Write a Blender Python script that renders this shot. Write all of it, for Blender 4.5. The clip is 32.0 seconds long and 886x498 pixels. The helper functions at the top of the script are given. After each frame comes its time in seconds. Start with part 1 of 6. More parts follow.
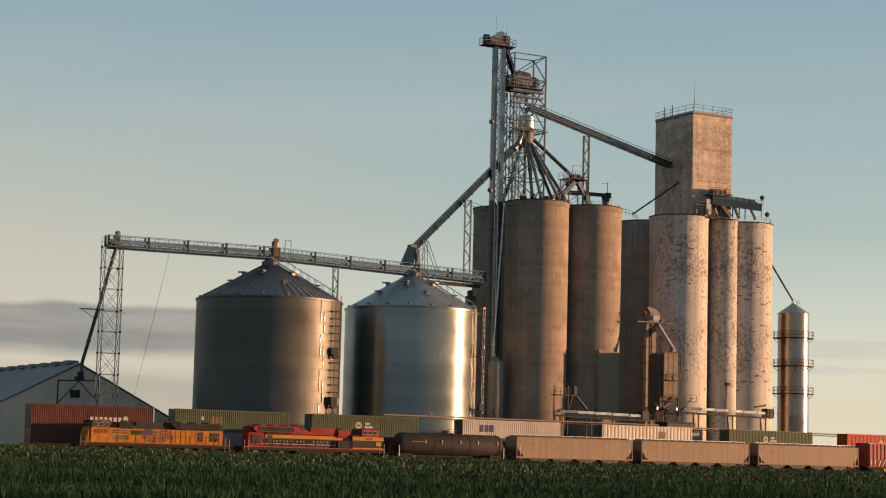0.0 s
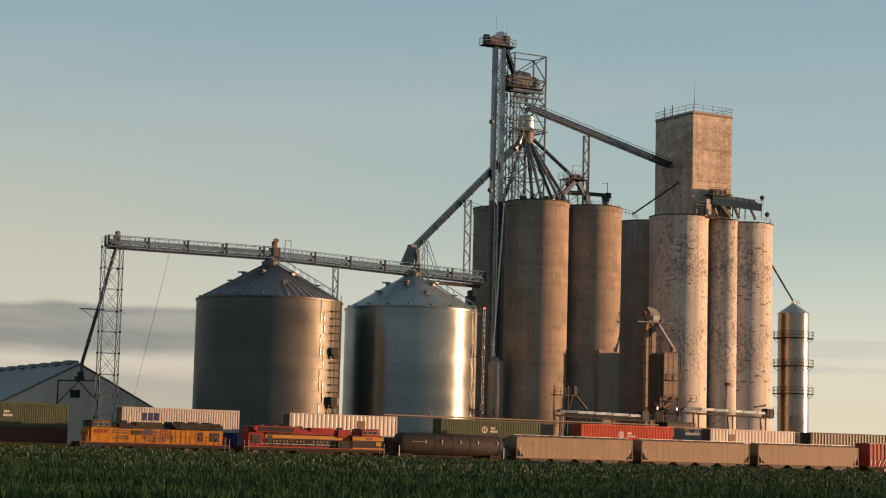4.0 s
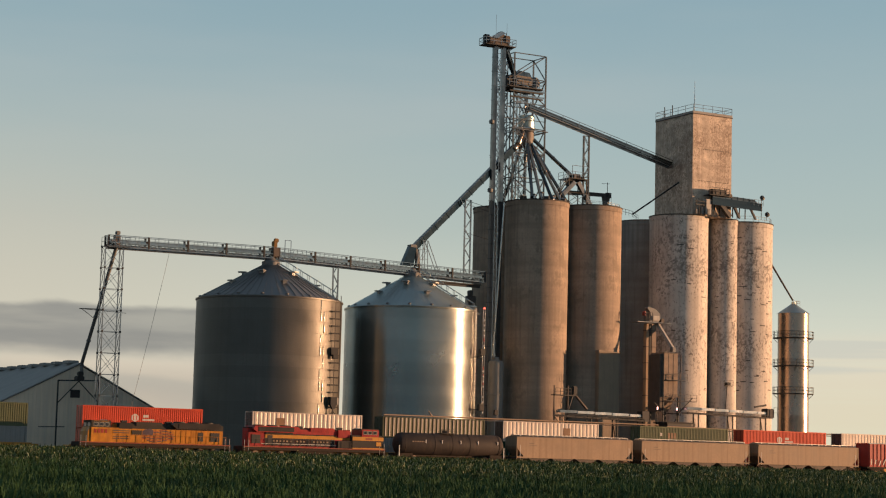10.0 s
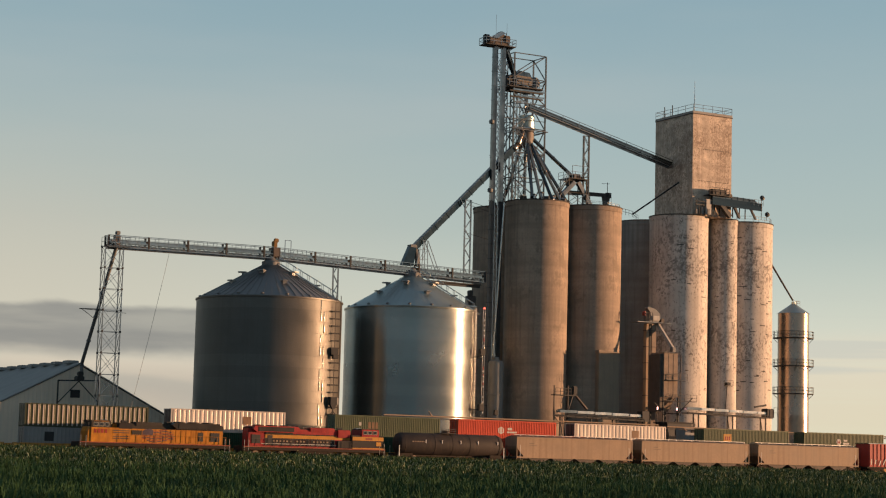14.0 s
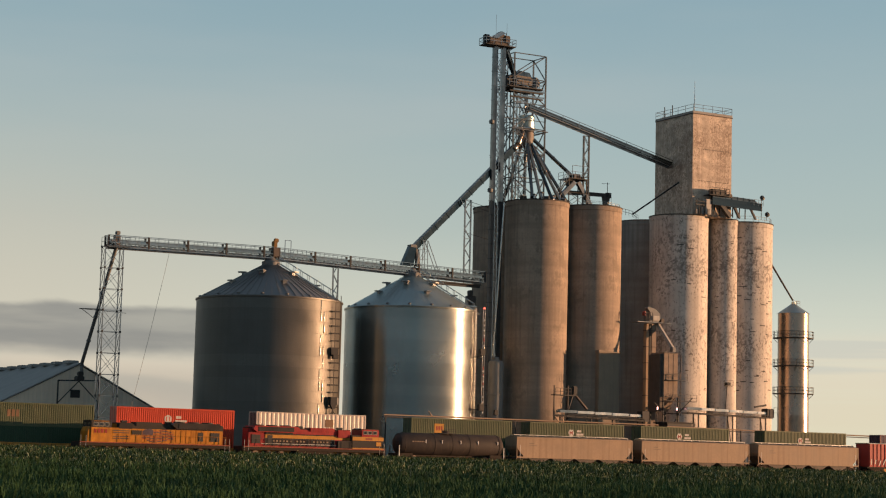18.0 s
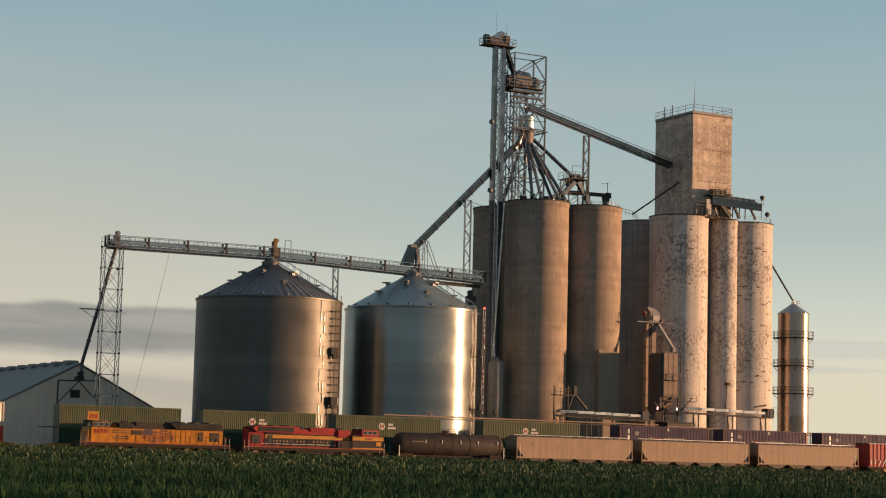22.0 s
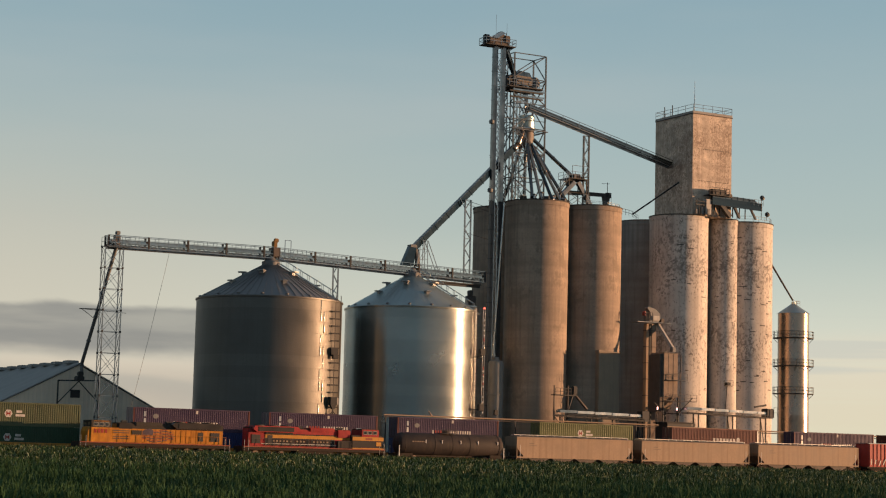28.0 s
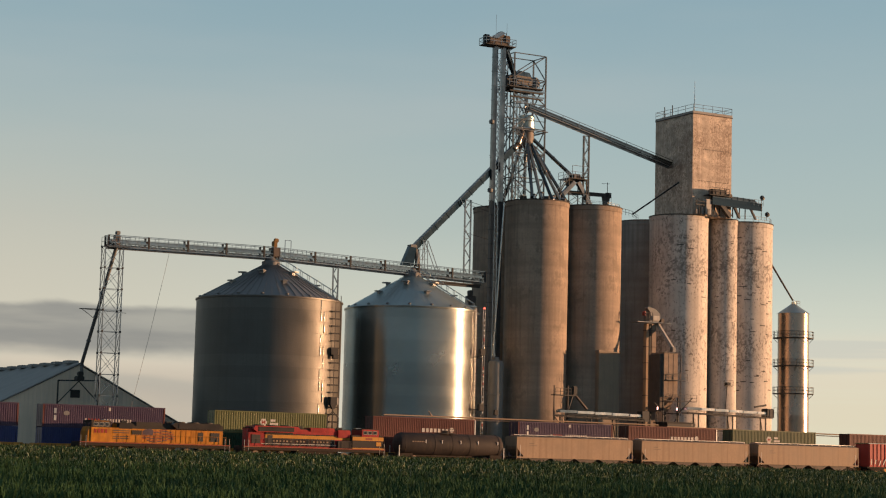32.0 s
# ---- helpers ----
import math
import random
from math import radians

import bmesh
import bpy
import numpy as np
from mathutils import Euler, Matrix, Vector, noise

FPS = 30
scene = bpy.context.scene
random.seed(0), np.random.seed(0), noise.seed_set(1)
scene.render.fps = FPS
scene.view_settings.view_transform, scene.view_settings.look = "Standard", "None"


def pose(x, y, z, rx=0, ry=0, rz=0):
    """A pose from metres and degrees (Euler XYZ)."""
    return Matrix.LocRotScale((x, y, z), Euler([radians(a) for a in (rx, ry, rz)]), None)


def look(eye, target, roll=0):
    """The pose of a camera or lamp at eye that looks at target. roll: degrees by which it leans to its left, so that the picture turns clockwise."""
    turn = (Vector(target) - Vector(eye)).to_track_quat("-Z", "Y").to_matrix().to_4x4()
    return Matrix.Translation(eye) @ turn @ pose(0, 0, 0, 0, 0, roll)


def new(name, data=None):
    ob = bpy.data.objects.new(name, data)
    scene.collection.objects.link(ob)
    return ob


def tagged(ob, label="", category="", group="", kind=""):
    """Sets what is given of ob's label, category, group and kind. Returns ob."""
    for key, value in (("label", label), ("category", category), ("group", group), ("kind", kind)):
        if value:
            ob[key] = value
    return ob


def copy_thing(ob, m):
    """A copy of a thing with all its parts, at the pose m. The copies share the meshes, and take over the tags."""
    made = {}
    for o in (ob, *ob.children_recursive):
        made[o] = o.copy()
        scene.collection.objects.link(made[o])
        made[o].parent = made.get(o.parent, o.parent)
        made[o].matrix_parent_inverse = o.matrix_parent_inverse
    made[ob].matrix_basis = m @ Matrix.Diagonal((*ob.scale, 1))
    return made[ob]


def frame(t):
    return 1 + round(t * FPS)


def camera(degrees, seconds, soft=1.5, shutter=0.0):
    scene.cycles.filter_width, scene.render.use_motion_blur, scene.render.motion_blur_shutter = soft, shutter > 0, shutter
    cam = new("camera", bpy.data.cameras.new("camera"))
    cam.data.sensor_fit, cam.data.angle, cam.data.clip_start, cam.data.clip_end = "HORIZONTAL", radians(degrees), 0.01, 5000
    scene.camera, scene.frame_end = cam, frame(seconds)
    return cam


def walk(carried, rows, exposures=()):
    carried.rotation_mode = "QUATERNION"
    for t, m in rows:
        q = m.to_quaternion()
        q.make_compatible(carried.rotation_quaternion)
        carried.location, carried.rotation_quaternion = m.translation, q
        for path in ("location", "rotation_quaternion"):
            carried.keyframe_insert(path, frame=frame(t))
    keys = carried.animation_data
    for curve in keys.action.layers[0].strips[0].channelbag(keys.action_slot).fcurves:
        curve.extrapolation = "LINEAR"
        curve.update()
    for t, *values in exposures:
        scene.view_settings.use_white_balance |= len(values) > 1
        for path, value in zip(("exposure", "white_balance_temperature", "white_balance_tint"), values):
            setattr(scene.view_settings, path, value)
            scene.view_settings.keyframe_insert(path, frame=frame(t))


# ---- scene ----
# Plan: x runs along the railway, y away from the camera, z up, in metres.
# y = 0 is the near face of the passing containers; z = 0 the yard's ground.
EYE = Vector((-129.85, -233.30, 0.95))
AHEAD = Vector((0.4834, 0.8685, 0.1094))
cam = camera(26.0, 32.0, 1.15)
walk(cam, [(0.0, look(EYE, EYE + AHEAD * 100, 1.461)), (32.0, look(EYE, EYE + AHEAD * 100, 1.461))], [(0.0, 1.1), (32.0, 1.1)])

# ---- world and sun ----
SUN_SIDE, SUN_HIGH = radians(-23.5), radians(2.4)   # from +x towards -y; height over the horizon
to_sun = Vector((math.cos(SUN_SIDE) * math.cos(SUN_HIGH), math.sin(SUN_SIDE) * math.cos(SUN_HIGH), math.sin(SUN_HIGH)))
sun = new("sun", bpy.data.lights.new("sun", "SUN"))
sun.data.energy, sun.data.angle, sun.data.color = 3.75, radians(0.6), (1.0, 0.555, 0.295)
sun.matrix_world = look(Vector((0, 0, 90)) + to_sun * 50, Vector((0, 0, 90)))


BANK = (0.84, 0.84, 0.79)


def sky():
    w = bpy.data.worlds.new("evening_sky")
    scene.world = w
    w.use_nodes = True
    nt = w.node_tree
    bg = nt.nodes["Background"]
    tex = nt.nodes.new("ShaderNodeTexSky")
    tex.sky_type, tex.sun_disc = "NISHITA", False
    tex.sun_elevation, tex.sun_rotation = SUN_HIGH, radians(90.0) - SUN_SIDE
    tex.altitude, tex.air_density, tex.dust_density, tex.ozone_density = 200, 1.0, 1.5, 1.5
    co = nt.nodes.new("ShaderNodeTexCoord")
    sep = nt.nodes.new("ShaderNodeSeparateXYZ")
    nt.links.new(co.outputs["Generated"], sep.inputs[0])
    def node(kind, **values):
        n = nt.nodes.new(kind)
        for k, v in values.items():
            n.inputs[int(k[1:])].default_value = v
        return n

    def step(value, lo, hi, a=0.0, z=1.0):
        r = node("ShaderNodeMapRange", i1=lo, i2=hi, i3=a, i4=z)
        r.interpolation_type = "SMOOTHSTEP"
        nt.links.new(value, r.inputs[0])
        return r.outputs[0]

    def times(*values):
        out = values[0]
        for v in values[1:]:
            m = nt.nodes.new("ShaderNodeMath")
            m.operation = "MULTIPLY"
            nt.links.new(out, m.inputs[0])
            nt.links.new(v, m.inputs[1])
            out = m.outputs[0]
        return out

    def plus(a, b):
        m = nt.nodes.new("ShaderNodeMath")
        nt.links.new(a, m.inputs[0])
        nt.links.new(b, m.inputs[1])
        return m.outputs[0]

    def drift(scale, stretch, detail):
        mp = nt.nodes.new("ShaderNodeMapping")
        mp.inputs["Scale"].default_value = stretch
        nt.links.new(co.outputs["Generated"], mp.inputs[0])
        n = nt.nodes.new("ShaderNodeTexNoise")
        n.inputs["Scale"].default_value, n.inputs["Detail"].default_value = scale, detail
        nt.links.new(mp.outputs[0], n.inputs["Vector"])
        return n.outputs["Fac"]

    def lay(base, cover, colour):
        x = nt.nodes.new("ShaderNodeMix")
        x.data_type = "RGBA"
        x.inputs[7].default_value = (*colour, 1)
        nt.links.new(cover, x.inputs[0])
        nt.links.new(base, x.inputs[6])
        return x.outputs[2]

    high = sep.outputs[2]
    # thin high veil, then a low flat-topped bank far off with a pale rim, away from the sun
    ramp = nt.nodes.new("ShaderNodeValToRGB")
    stops = ((0.0, (2.85, 2.72, 2.15)), (0.05, (2.5, 2.52, 2.2)), (0.12, (1.45, 1.72, 1.69)), (0.24, (0.88, 1.31, 1.52)), (0.55, (0.42, 0.60, 0.78)), (1.0, (0.28, 0.40, 0.58)))
    for i, (at, colour) in enumerate(stops):
        e = ramp.color_ramp.elements[i] if i < 2 else ramp.color_ramp.elements.new(at)
        e.position, e.color = at, (*colour, 1)
    nt.links.new(high, ramp.inputs[0])
    # evening haze over the clear sky
    haze = nt.nodes.new("ShaderNodeMix")
    haze.data_type = "RGBA"
    haze.inputs[0].default_value = 0.78
    nt.links.new(tex.outputs[0], haze.inputs[6])
    nt.links.new(ramp.outputs[0], haze.inputs[7])
    veil = step(drift(1.6, (1.5, 1.5, 9.0), 4), 0.45, 0.75, 0.0, 0.22)
    out = lay(haze.outputs[2], veil, (1.75, 1.7, 1.6))
    west = node("ShaderNodeVectorMath")
    west.operation = "DOT_PRODUCT"
    west.inputs[1].default_value = (-0.874, 0.486, 0.0)
    nt.links.new(co.outputs["Generated"], west.inputs[0])
    out = lay(out, times(step(west.outputs["Value"], -0.1, 0.25), step(high, 0.21, 0.08, 0.0, 0.6)), (1.92, 1.70, 1.34))
    behind = node("ShaderNodeVectorMath")
    behind.operation = "DOT_PRODUCT"
    behind.inputs[1].default_value = (-0.486, -0.874, 0.0)
    nt.links.new(co.outputs["Generated"], behind.inputs[0])
    # unseen sky behind the camera: blue-grey chosen to set fill light and reflections
    out = lay(out, step(behind.outputs["Value"], 0.1, 0.75, 0.0, 0.75), (0.60, 0.92, 1.18))
    wobble = step(drift(7.0, (1.5, 1.5, 4.0), 6), 0.25, 0.75, -0.0035, 0.0035)
    level = plus(high, wobble)
    away = step(west.outputs["Value"], 0.02, 0.13)
    # thin bright streaks of cloud low down
    streaks = times(step(drift(2.2, (1.4, 1.4, 34.0), 5), 0.42, 0.62, 0.0, 0.85), step(level, 0.085, 0.03), step(level, -0.01, 0.012))
    out = lay(out, streaks, (2.3, 2.02, 1.6))
    east = step(west.outputs["Value"], -0.05, -0.2)
    # warm cream air under the bars, towards the sun
    out = lay(out, times(step(high, 0.075, 0.012, 0.0, 0.6), east), (2.3, 2.12, 1.5))
    bars = times(step(drift(1.7, (1.1, 1.1, 44.0), 4), 0.5, 0.6, 0.0, 0.55), step(level, 0.1, 0.06), step(level, 0.012, 0.03), east)
    out = lay(out, bars, (1.75, 1.78, 1.6))
    bank = times(step(level, 0.0765, 0.0722), step(level, 0.046, 0.056, 0.0, 0.92), away, step(drift(9.0, (1.2, 1.2, 9.0), 6), 0.3, 0.65, 0.68, 1.0))
    # duller pinkish air close to the horizon, away from the sun
    out = lay(out, times(step(high, 0.056, 0.03, 0.0, 0.75), away), (1.52, 1.32, 1.08))
    low_bank = times(step(level, 0.041, 0.036), step(level, 0.024, 0.033, 0.0, 0.45), away)
    out = lay(out, bank, BANK)
    mix = nt.nodes.new("ShaderNodeMix")
    mix.data_type = "RGBA"
    mix.inputs[7].default_value = (1.3, 1.26, 1.1, 1)
    nt.links.new(low_bank, mix.inputs[0])
    nt.links.new(out, mix.inputs[6])
    nt.links.new(mix.outputs[2], bg.inputs[0])
    bg.inputs[1].default_value = 0.15


sky()


# ---- materials ----
def mat(name, colour, rough=0.7, metal=0.0, var=0.25, big=0.6, small=9.0, bump=0.15, streak=0.0, streak_colour=(0.05, 0.045, 0.04), spots=0.0, spot_colour=(0.1, 0.09, 0.08), per_piece=0.0, spot_scale=1.6, bands=0.0, patchy=False):
    """A worn surface: broad stains, fine grain, streaks that run down, spots and relief, in metres of the world."""
    m = bpy.data.materials.new(name)
    m.use_nodes = True
    nt, link = m.node_tree, m.node_tree.links.new
    b = nt.nodes["Principled BSDF"]
    co = nt.nodes.new("ShaderNodeTexCoord").outputs["Object"]

    def tex_noise(scale, detail, stretch=None):
        n = nt.nodes.new("ShaderNodeTexNoise")
        n.inputs["Scale"].default_value, n.inputs["Detail"].default_value = scale, detail
        if stretch:
            mp = nt.nodes.new("ShaderNodeMapping")
            mp.inputs["Scale"].default_value = stretch
            link(co, mp.inputs[0])
            link(mp.outputs[0], n.inputs["Vector"])
        else:
            link(co, n.inputs["Vector"])
        return n.outputs["Fac"]

    def ramp(value, lo, hi, a=0.0, z=1.0):
        r = nt.nodes.new("ShaderNodeMapRange")
        for i, v in enumerate((lo, hi, a, z)):
            r.inputs[i + 1].default_value = v
        link(value, r.inputs[0])
        return r.outputs[0]

    def blend(fac, a, z, kind="MIX"):
        x = nt.nodes.new("ShaderNodeMix")
        x.data_type, x.blend_type = "RGBA", kind
        for v, i in ((fac, 0), (a, 6), (z, 7)):
            if isinstance(v, (int, float)):
                x.inputs[i].default_value = v
            elif isinstance(v, tuple):
                x.inputs[i].default_value = (*v, 1)
            else:
                link(v, x.inputs[i])
        return x.outputs[2]

    broad, fine = tex_noise(big, 4), tex_noise(small, 5)
    dark, light = tuple(c * (1 - var) for c in colour), tuple(min(1, c * (1 + var * 0.7)) for c in colour)
    col = blend(ramp(broad, 0.3, 0.7), dark, light)
    col = blend(ramp(fine, 0.3, 0.7, 0.0, 0.5), col, tuple(c * (1 - var * 0.8) for c in colour))
    if streak:
        run = tex_noise(1.0, 5, (1.9, 1.9, 0.07))
        col = blend(ramp(run, 0.48, 0.72, 0.0, streak), col, streak_colour)
    if spots:
        # flaked spots: ragged blots, thick in some patches and sparse in others
        sp = tex_noise(spot_scale, 13, (1.0, 1.0, 0.75))
        sp.node.inputs["Roughness"].default_value = 0.74 if patchy else 0.68
        where = ramp(tex_noise(0.10 if patchy else 0.22, 4), 0.4, 0.62, -0.03 if patchy else -0.02, 0.075 if patchy else 0.02)
        lifted = nt.nodes.new("ShaderNodeMath")
        link(sp, lifted.inputs[0])
        link(where, lifted.inputs[1])
        amount = nt.nodes.new("ShaderNodeMath")
        amount.operation = "MULTIPLY"
        link(ramp(lifted.outputs[0], 0.53, 0.585, 0.0, spots), amount.inputs[0])
        link(ramp(tex_noise(0.5, 5), 0.3, 0.6, 0.45, 1.0), amount.inputs[1])
        col = blend(amount.outputs[0], col, spot_colour)
    if bands:
        course = tex_noise(1.0, 4, (0.02, 0.02, 0.8))
        col = blend(ramp(course, 0.4, 0.66, 0.0, bands), col, tuple(c * 0.45 for c in colour))
    if per_piece:
        info = nt.nodes.new("ShaderNodeObjectInfo").outputs["Random"]
        col = blend(ramp(info, 0, 1, 0, per_piece), col, tuple(c * 0.45 for c in colour))
    link(col, b.inputs["Base Color"])
    b.inputs["Metallic"].default_value = metal
    if metal < 0.2:
        b.inputs["Specular IOR Level"].default_value = 0.28
    link(ramp(broad, 0.3, 0.7, max(0.03, rough - min(0.1, rough * 0.2)), min(1, rough + min(0.1, rough * 0.2))), b.inputs["Roughness"])
    if bump:
        bp = nt.nodes.new("ShaderNodeBump")
        bp.inputs["Strength"].default_value, bp.inputs["Distance"].default_value = bump, 0.05
        link(fine, bp.inputs["Height"])
        link(bp.outputs[0], b.inputs["Normal"])
    return m


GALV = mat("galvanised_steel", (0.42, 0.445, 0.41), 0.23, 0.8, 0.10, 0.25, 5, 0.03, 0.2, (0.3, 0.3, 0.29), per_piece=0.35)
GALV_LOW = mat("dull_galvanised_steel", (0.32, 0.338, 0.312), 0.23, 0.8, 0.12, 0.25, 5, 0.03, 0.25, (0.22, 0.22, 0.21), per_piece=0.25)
GALV_OLD = mat("weathered_galvanised_steel", (0.136, 0.131, 0.118), 0.46, 0.62, 0.18, 0.25, 5, 0.05, 0.35, (0.095, 0.088, 0.077), per_piece=0.35)
GALV_ROOF_PALE = mat("pale_roof_steel", (0.42, 0.49, 0.48), 0.42, 0.75, 0.12, 0.4, 6, 0.05)
GALV_ROOF = mat("galvanised_roof_steel", (0.235, 0.238, 0.235), 0.5, 0.7, 0.15, 0.4, 6, 0.05)
STEEL = mat("grey_galvanised_framing", (0.32, 0.335, 0.35), 0.22, 0.95, 0.25, 0.8, 8, 0.06)
TANK_STEEL = mat("brownish_polished_steel", (0.34, 0.275, 0.225), 0.26, 0.88, 0.12, 0.3, 5, 0.03, 0.3, (0.2, 0.15, 0.12))
STEEL_DARK = mat("dark_weathered_steel", (0.023, 0.024, 0.026), 0.6, 0.3, 0.3, 0.8, 8, 0.1)
STEEL_PALE = mat("pale_bright_steel", (0.55, 0.53, 0.5), 0.36, 0.85, 0.15, 0.7, 8, 0.05)
FRAME = mat("dark_galvanised_framing", (0.33, 0.33, 0.33), 0.24, 0.95, 0.3, 0.8, 8, 0.06)
FRAME_DIM = mat("dim_weathered_framing", (0.15, 0.145, 0.14), 0.3, 0.9, 0.3, 0.8, 8, 0.06)
TRUSS = mat("pale_weathered_framing", (0.40, 0.395, 0.38), 0.17, 0.95, 0.35, 0.8, 8, 0.03)
DECK = mat("grey_walkway_grating", (0.20, 0.20, 0.20), 0.3, 0.85, 0.3, 0.8, 8, 0.1)
LEG_DULL = mat("stained_dull_leg_steel", (0.13, 0.115, 0.105), 0.6, 0.3, 0.3, 0.5, 8, 0.03, 0.6, (0.06, 0.05, 0.045))
CASING = mat("dull_silver_leg_casing", (0.20, 0.20, 0.195), 0.17, 0.95, 0.45, 0.5, 8, 0, 0.8, (0.08, 0.066, 0.058))
TROUGH = mat("dusty_conveyor_trough", (0.42, 0.41, 0.39), 0.16, 0.92, 0.5, 0.9, 8, 0, 0.75, (0.13, 0.115, 0.10))
DUCT = mat("blue_grey_spout_steel", (0.055, 0.07, 0.077), 0.18, 0.95, 0.2, 0.8, 8, 0, 0.3, (0.04, 0.045, 0.05))
HOPPER_RUST = mat("dusty_tan_sheet_steel", (0.25, 0.19, 0.145), 0.75, 0.1, 0.35, 0.8, 7, 0.12, 0.4, (0.10, 0.075, 0.06))
COVER = mat("silver_cover_steel", (0.62, 0.62, 0.61), 0.24, 0.9, 0.15, 0.7, 8, 0.04, 0.3, (0.4, 0.38, 0.36))
RUST = mat("rusty_steel", (0.085, 0.07, 0.061), 0.7, 0.3, 0.4, 1.2, 9, 0.2)
CONCRETE = mat("brown_stained_concrete", (0.32, 0.248, 0.19), 0.9, 0, 0.36, 0.16, 3.0, 0.25, 0.55, (0.14, 0.115, 0.09), 0.5, (0.14, 0.115, 0.09), 0, 0.3, bands=0.35)
WHITEWASH = mat("flaking_white_painted_concrete", (0.59, 0.53, 0.465), 0.9, 0, 0.26, 0.25, 4.0, 0.3, 0.55, (0.28, 0.25, 0.22), 0.85, (0.16, 0.14, 0.125), 0, 2.2, patchy=True)
RENDERED = mat("peeling_painted_wall", (0.64, 0.525, 0.42), 0.9, 0, 0.42, 0.7, 3.6, 0.5, 0.6, (0.26, 0.19, 0.145), 0.8, (0.20, 0.14, 0.105), 0, 3.0, bands=0.3, patchy=True)
BARE = mat("dark_bare_concrete", (0.36, 0.335, 0.305), 0.9, 0, 0.25, 0.2, 3.0, 0.25, 0.4, (0.1, 0.09, 0.08), bands=0.3)
STEEL_DULL = mat("dull_grey_painted_steel", (0.15, 0.152, 0.152), 0.65, 0.2, 0.2, 0.5, 7, 0.06, 0.4, (0.12, 0.11, 0.1))
TANK_GREY = mat("pale_grey_tank_paint", (0.37, 0.35, 0.32), 0.6, 0.1, 0.15, 0.5, 7, 0.04, 0.4, (0.22, 0.21, 0.2))
TANK_DULL = mat("dull_grey_tank_paint", (0.225, 0.225, 0.215), 0.6, 0.1, 0.2, 0.5, 7, 0.04, 0.5, (0.13, 0.12, 0.11))
SHED_GREY = mat("dark_grey_metal_siding", (0.26, 0.205, 0.15), 0.8, 0.0, 0.2, 0.3, 4, 0.1, 0.3, (0.1, 0.09, 0.08))
BIN_TAN = mat("dusty_tan_steel", (0.17, 0.145, 0.12), 0.7, 0, 0.25, 0.5, 5, 0.06, 0.4, (0.11, 0.09, 0.075))
TAR = mat("dark_roofing_felt", (0.06, 0.055, 0.05), 0.9)
BARN_WALL = mat("pale_grey_metal_siding", (0.69, 0.575, 0.45), 0.75, 0.0, 0.12, 0.3, 4, 0.1, 0.3, (0.33, 0.32, 0.3))
BARN_ROOF = mat("blue_grey_metal_roofing", (0.26, 0.26, 0.25), 0.75, 0.0, 0.2, 0.3, 4, 0.1)
BLACK = mat("black_iron", (0.02, 0.02, 0.02), 0.6, 0.2, 0.3)
RAIL_STEEL = mat("rail_steel", (0.22, 0.16, 0.12), 0.4, 0.7)
BALLAST = mat("crushed_stone_ballast", (0.22, 0.19, 0.165), 0.95, 0, 0.4, 0.4, 14, 0.9)
TIE = mat("creosoted_timber", (0.06, 0.045, 0.035), 0.9)
SOIL = mat("dry_yard_soil", (0.13, 0.10, 0.07), 0.95, 0, 0.35, 0.05, 3, 0.5)
CAR_YELLOW = mat("armour_yellow_paint", (0.44, 0.175, 0.014), 0.5, 0, 0.35, 0.9, 7, 0.05, 0.5, (0.16, 0.075, 0.02))
CAR_RED = mat("bright_red_paint", (0.29, 0.02, 0.02), 0.5, 0, 0.3, 0.9, 7, 0.05, 0.5, (0.1, 0.02, 0.018))
STRIPE = mat("yellow_stripe_paint", (0.44, 0.21, 0.035), 0.5, 0, 0.2, 0.7, 7, 0.03)
LOCO_DARK = mat("dark_locomotive_paint", (0.022, 0.018, 0.016), 0.5, 0, 0.3)
LOCO_ROOF = mat("sooty_grey_roof", (0.04, 0.034, 0.028), 0.7, 0.1, 0.35)
CHASSIS = mat("grimy_underframe", (0.035, 0.026, 0.02), 0.85, 0.1, 0.4)
HOPPER = mat("tan_hopper_paint", (0.305, 0.215, 0.142), 0.65, 0, 0.22, 0.5, 5, 0.06, 0.6, (0.19, 0.125, 0.08))
TANKCAR = mat("black_tank_car_paint", (0.036, 0.029, 0.027), 0.75, 0, 0.4, 0.5, 6, 0.05, 0.4, (0.07, 0.048, 0.035))
BOXCAR = mat("red_boxcar_paint", (0.36, 0.05, 0.04), 0.55, 0, 0.2, 0.5, 6, 0.05, 0.3, (0.17, 0.04, 0.035))
WHITE = mat("white_paint", (0.78, 0.76, 0.72), 0.55, 0, 0.12)
FLAG_BLUE = mat("faded_blue_paint", (0.075, 0.055, 0.07), 0.5)
FLAG_RED = mat("faded_red_paint", (0.26, 0.07, 0.042), 0.5)
LETTER = mat("weathered_white_lettering", (0.5, 0.47, 0.43), 0.6, 0, 0.3, 1.5, 9, 0, 0.4, (0.25, 0.2, 0.18))
MARK_RED = mat("red_lettering", (0.26, 0.035, 0.025), 0.5)
MARK_TAN = mat("brown_badge_paint", (0.20, 0.115, 0.065), 0.5)
MARK_NAVY = mat("navy_lettering", (0.03, 0.04, 0.12), 0.5)
GLASS = mat("dark_window_glass", (0.03, 0.035, 0.04), 0.08, 0, 0.1, 1, 5, 0)
WINDOW_LIT = mat("pale_window_trim", (0.32, 0.3, 0.26), 0.4)
YELLOW_PART = mat("yellow_machine_paint", (0.22, 0.12, 0.035), 0.6)
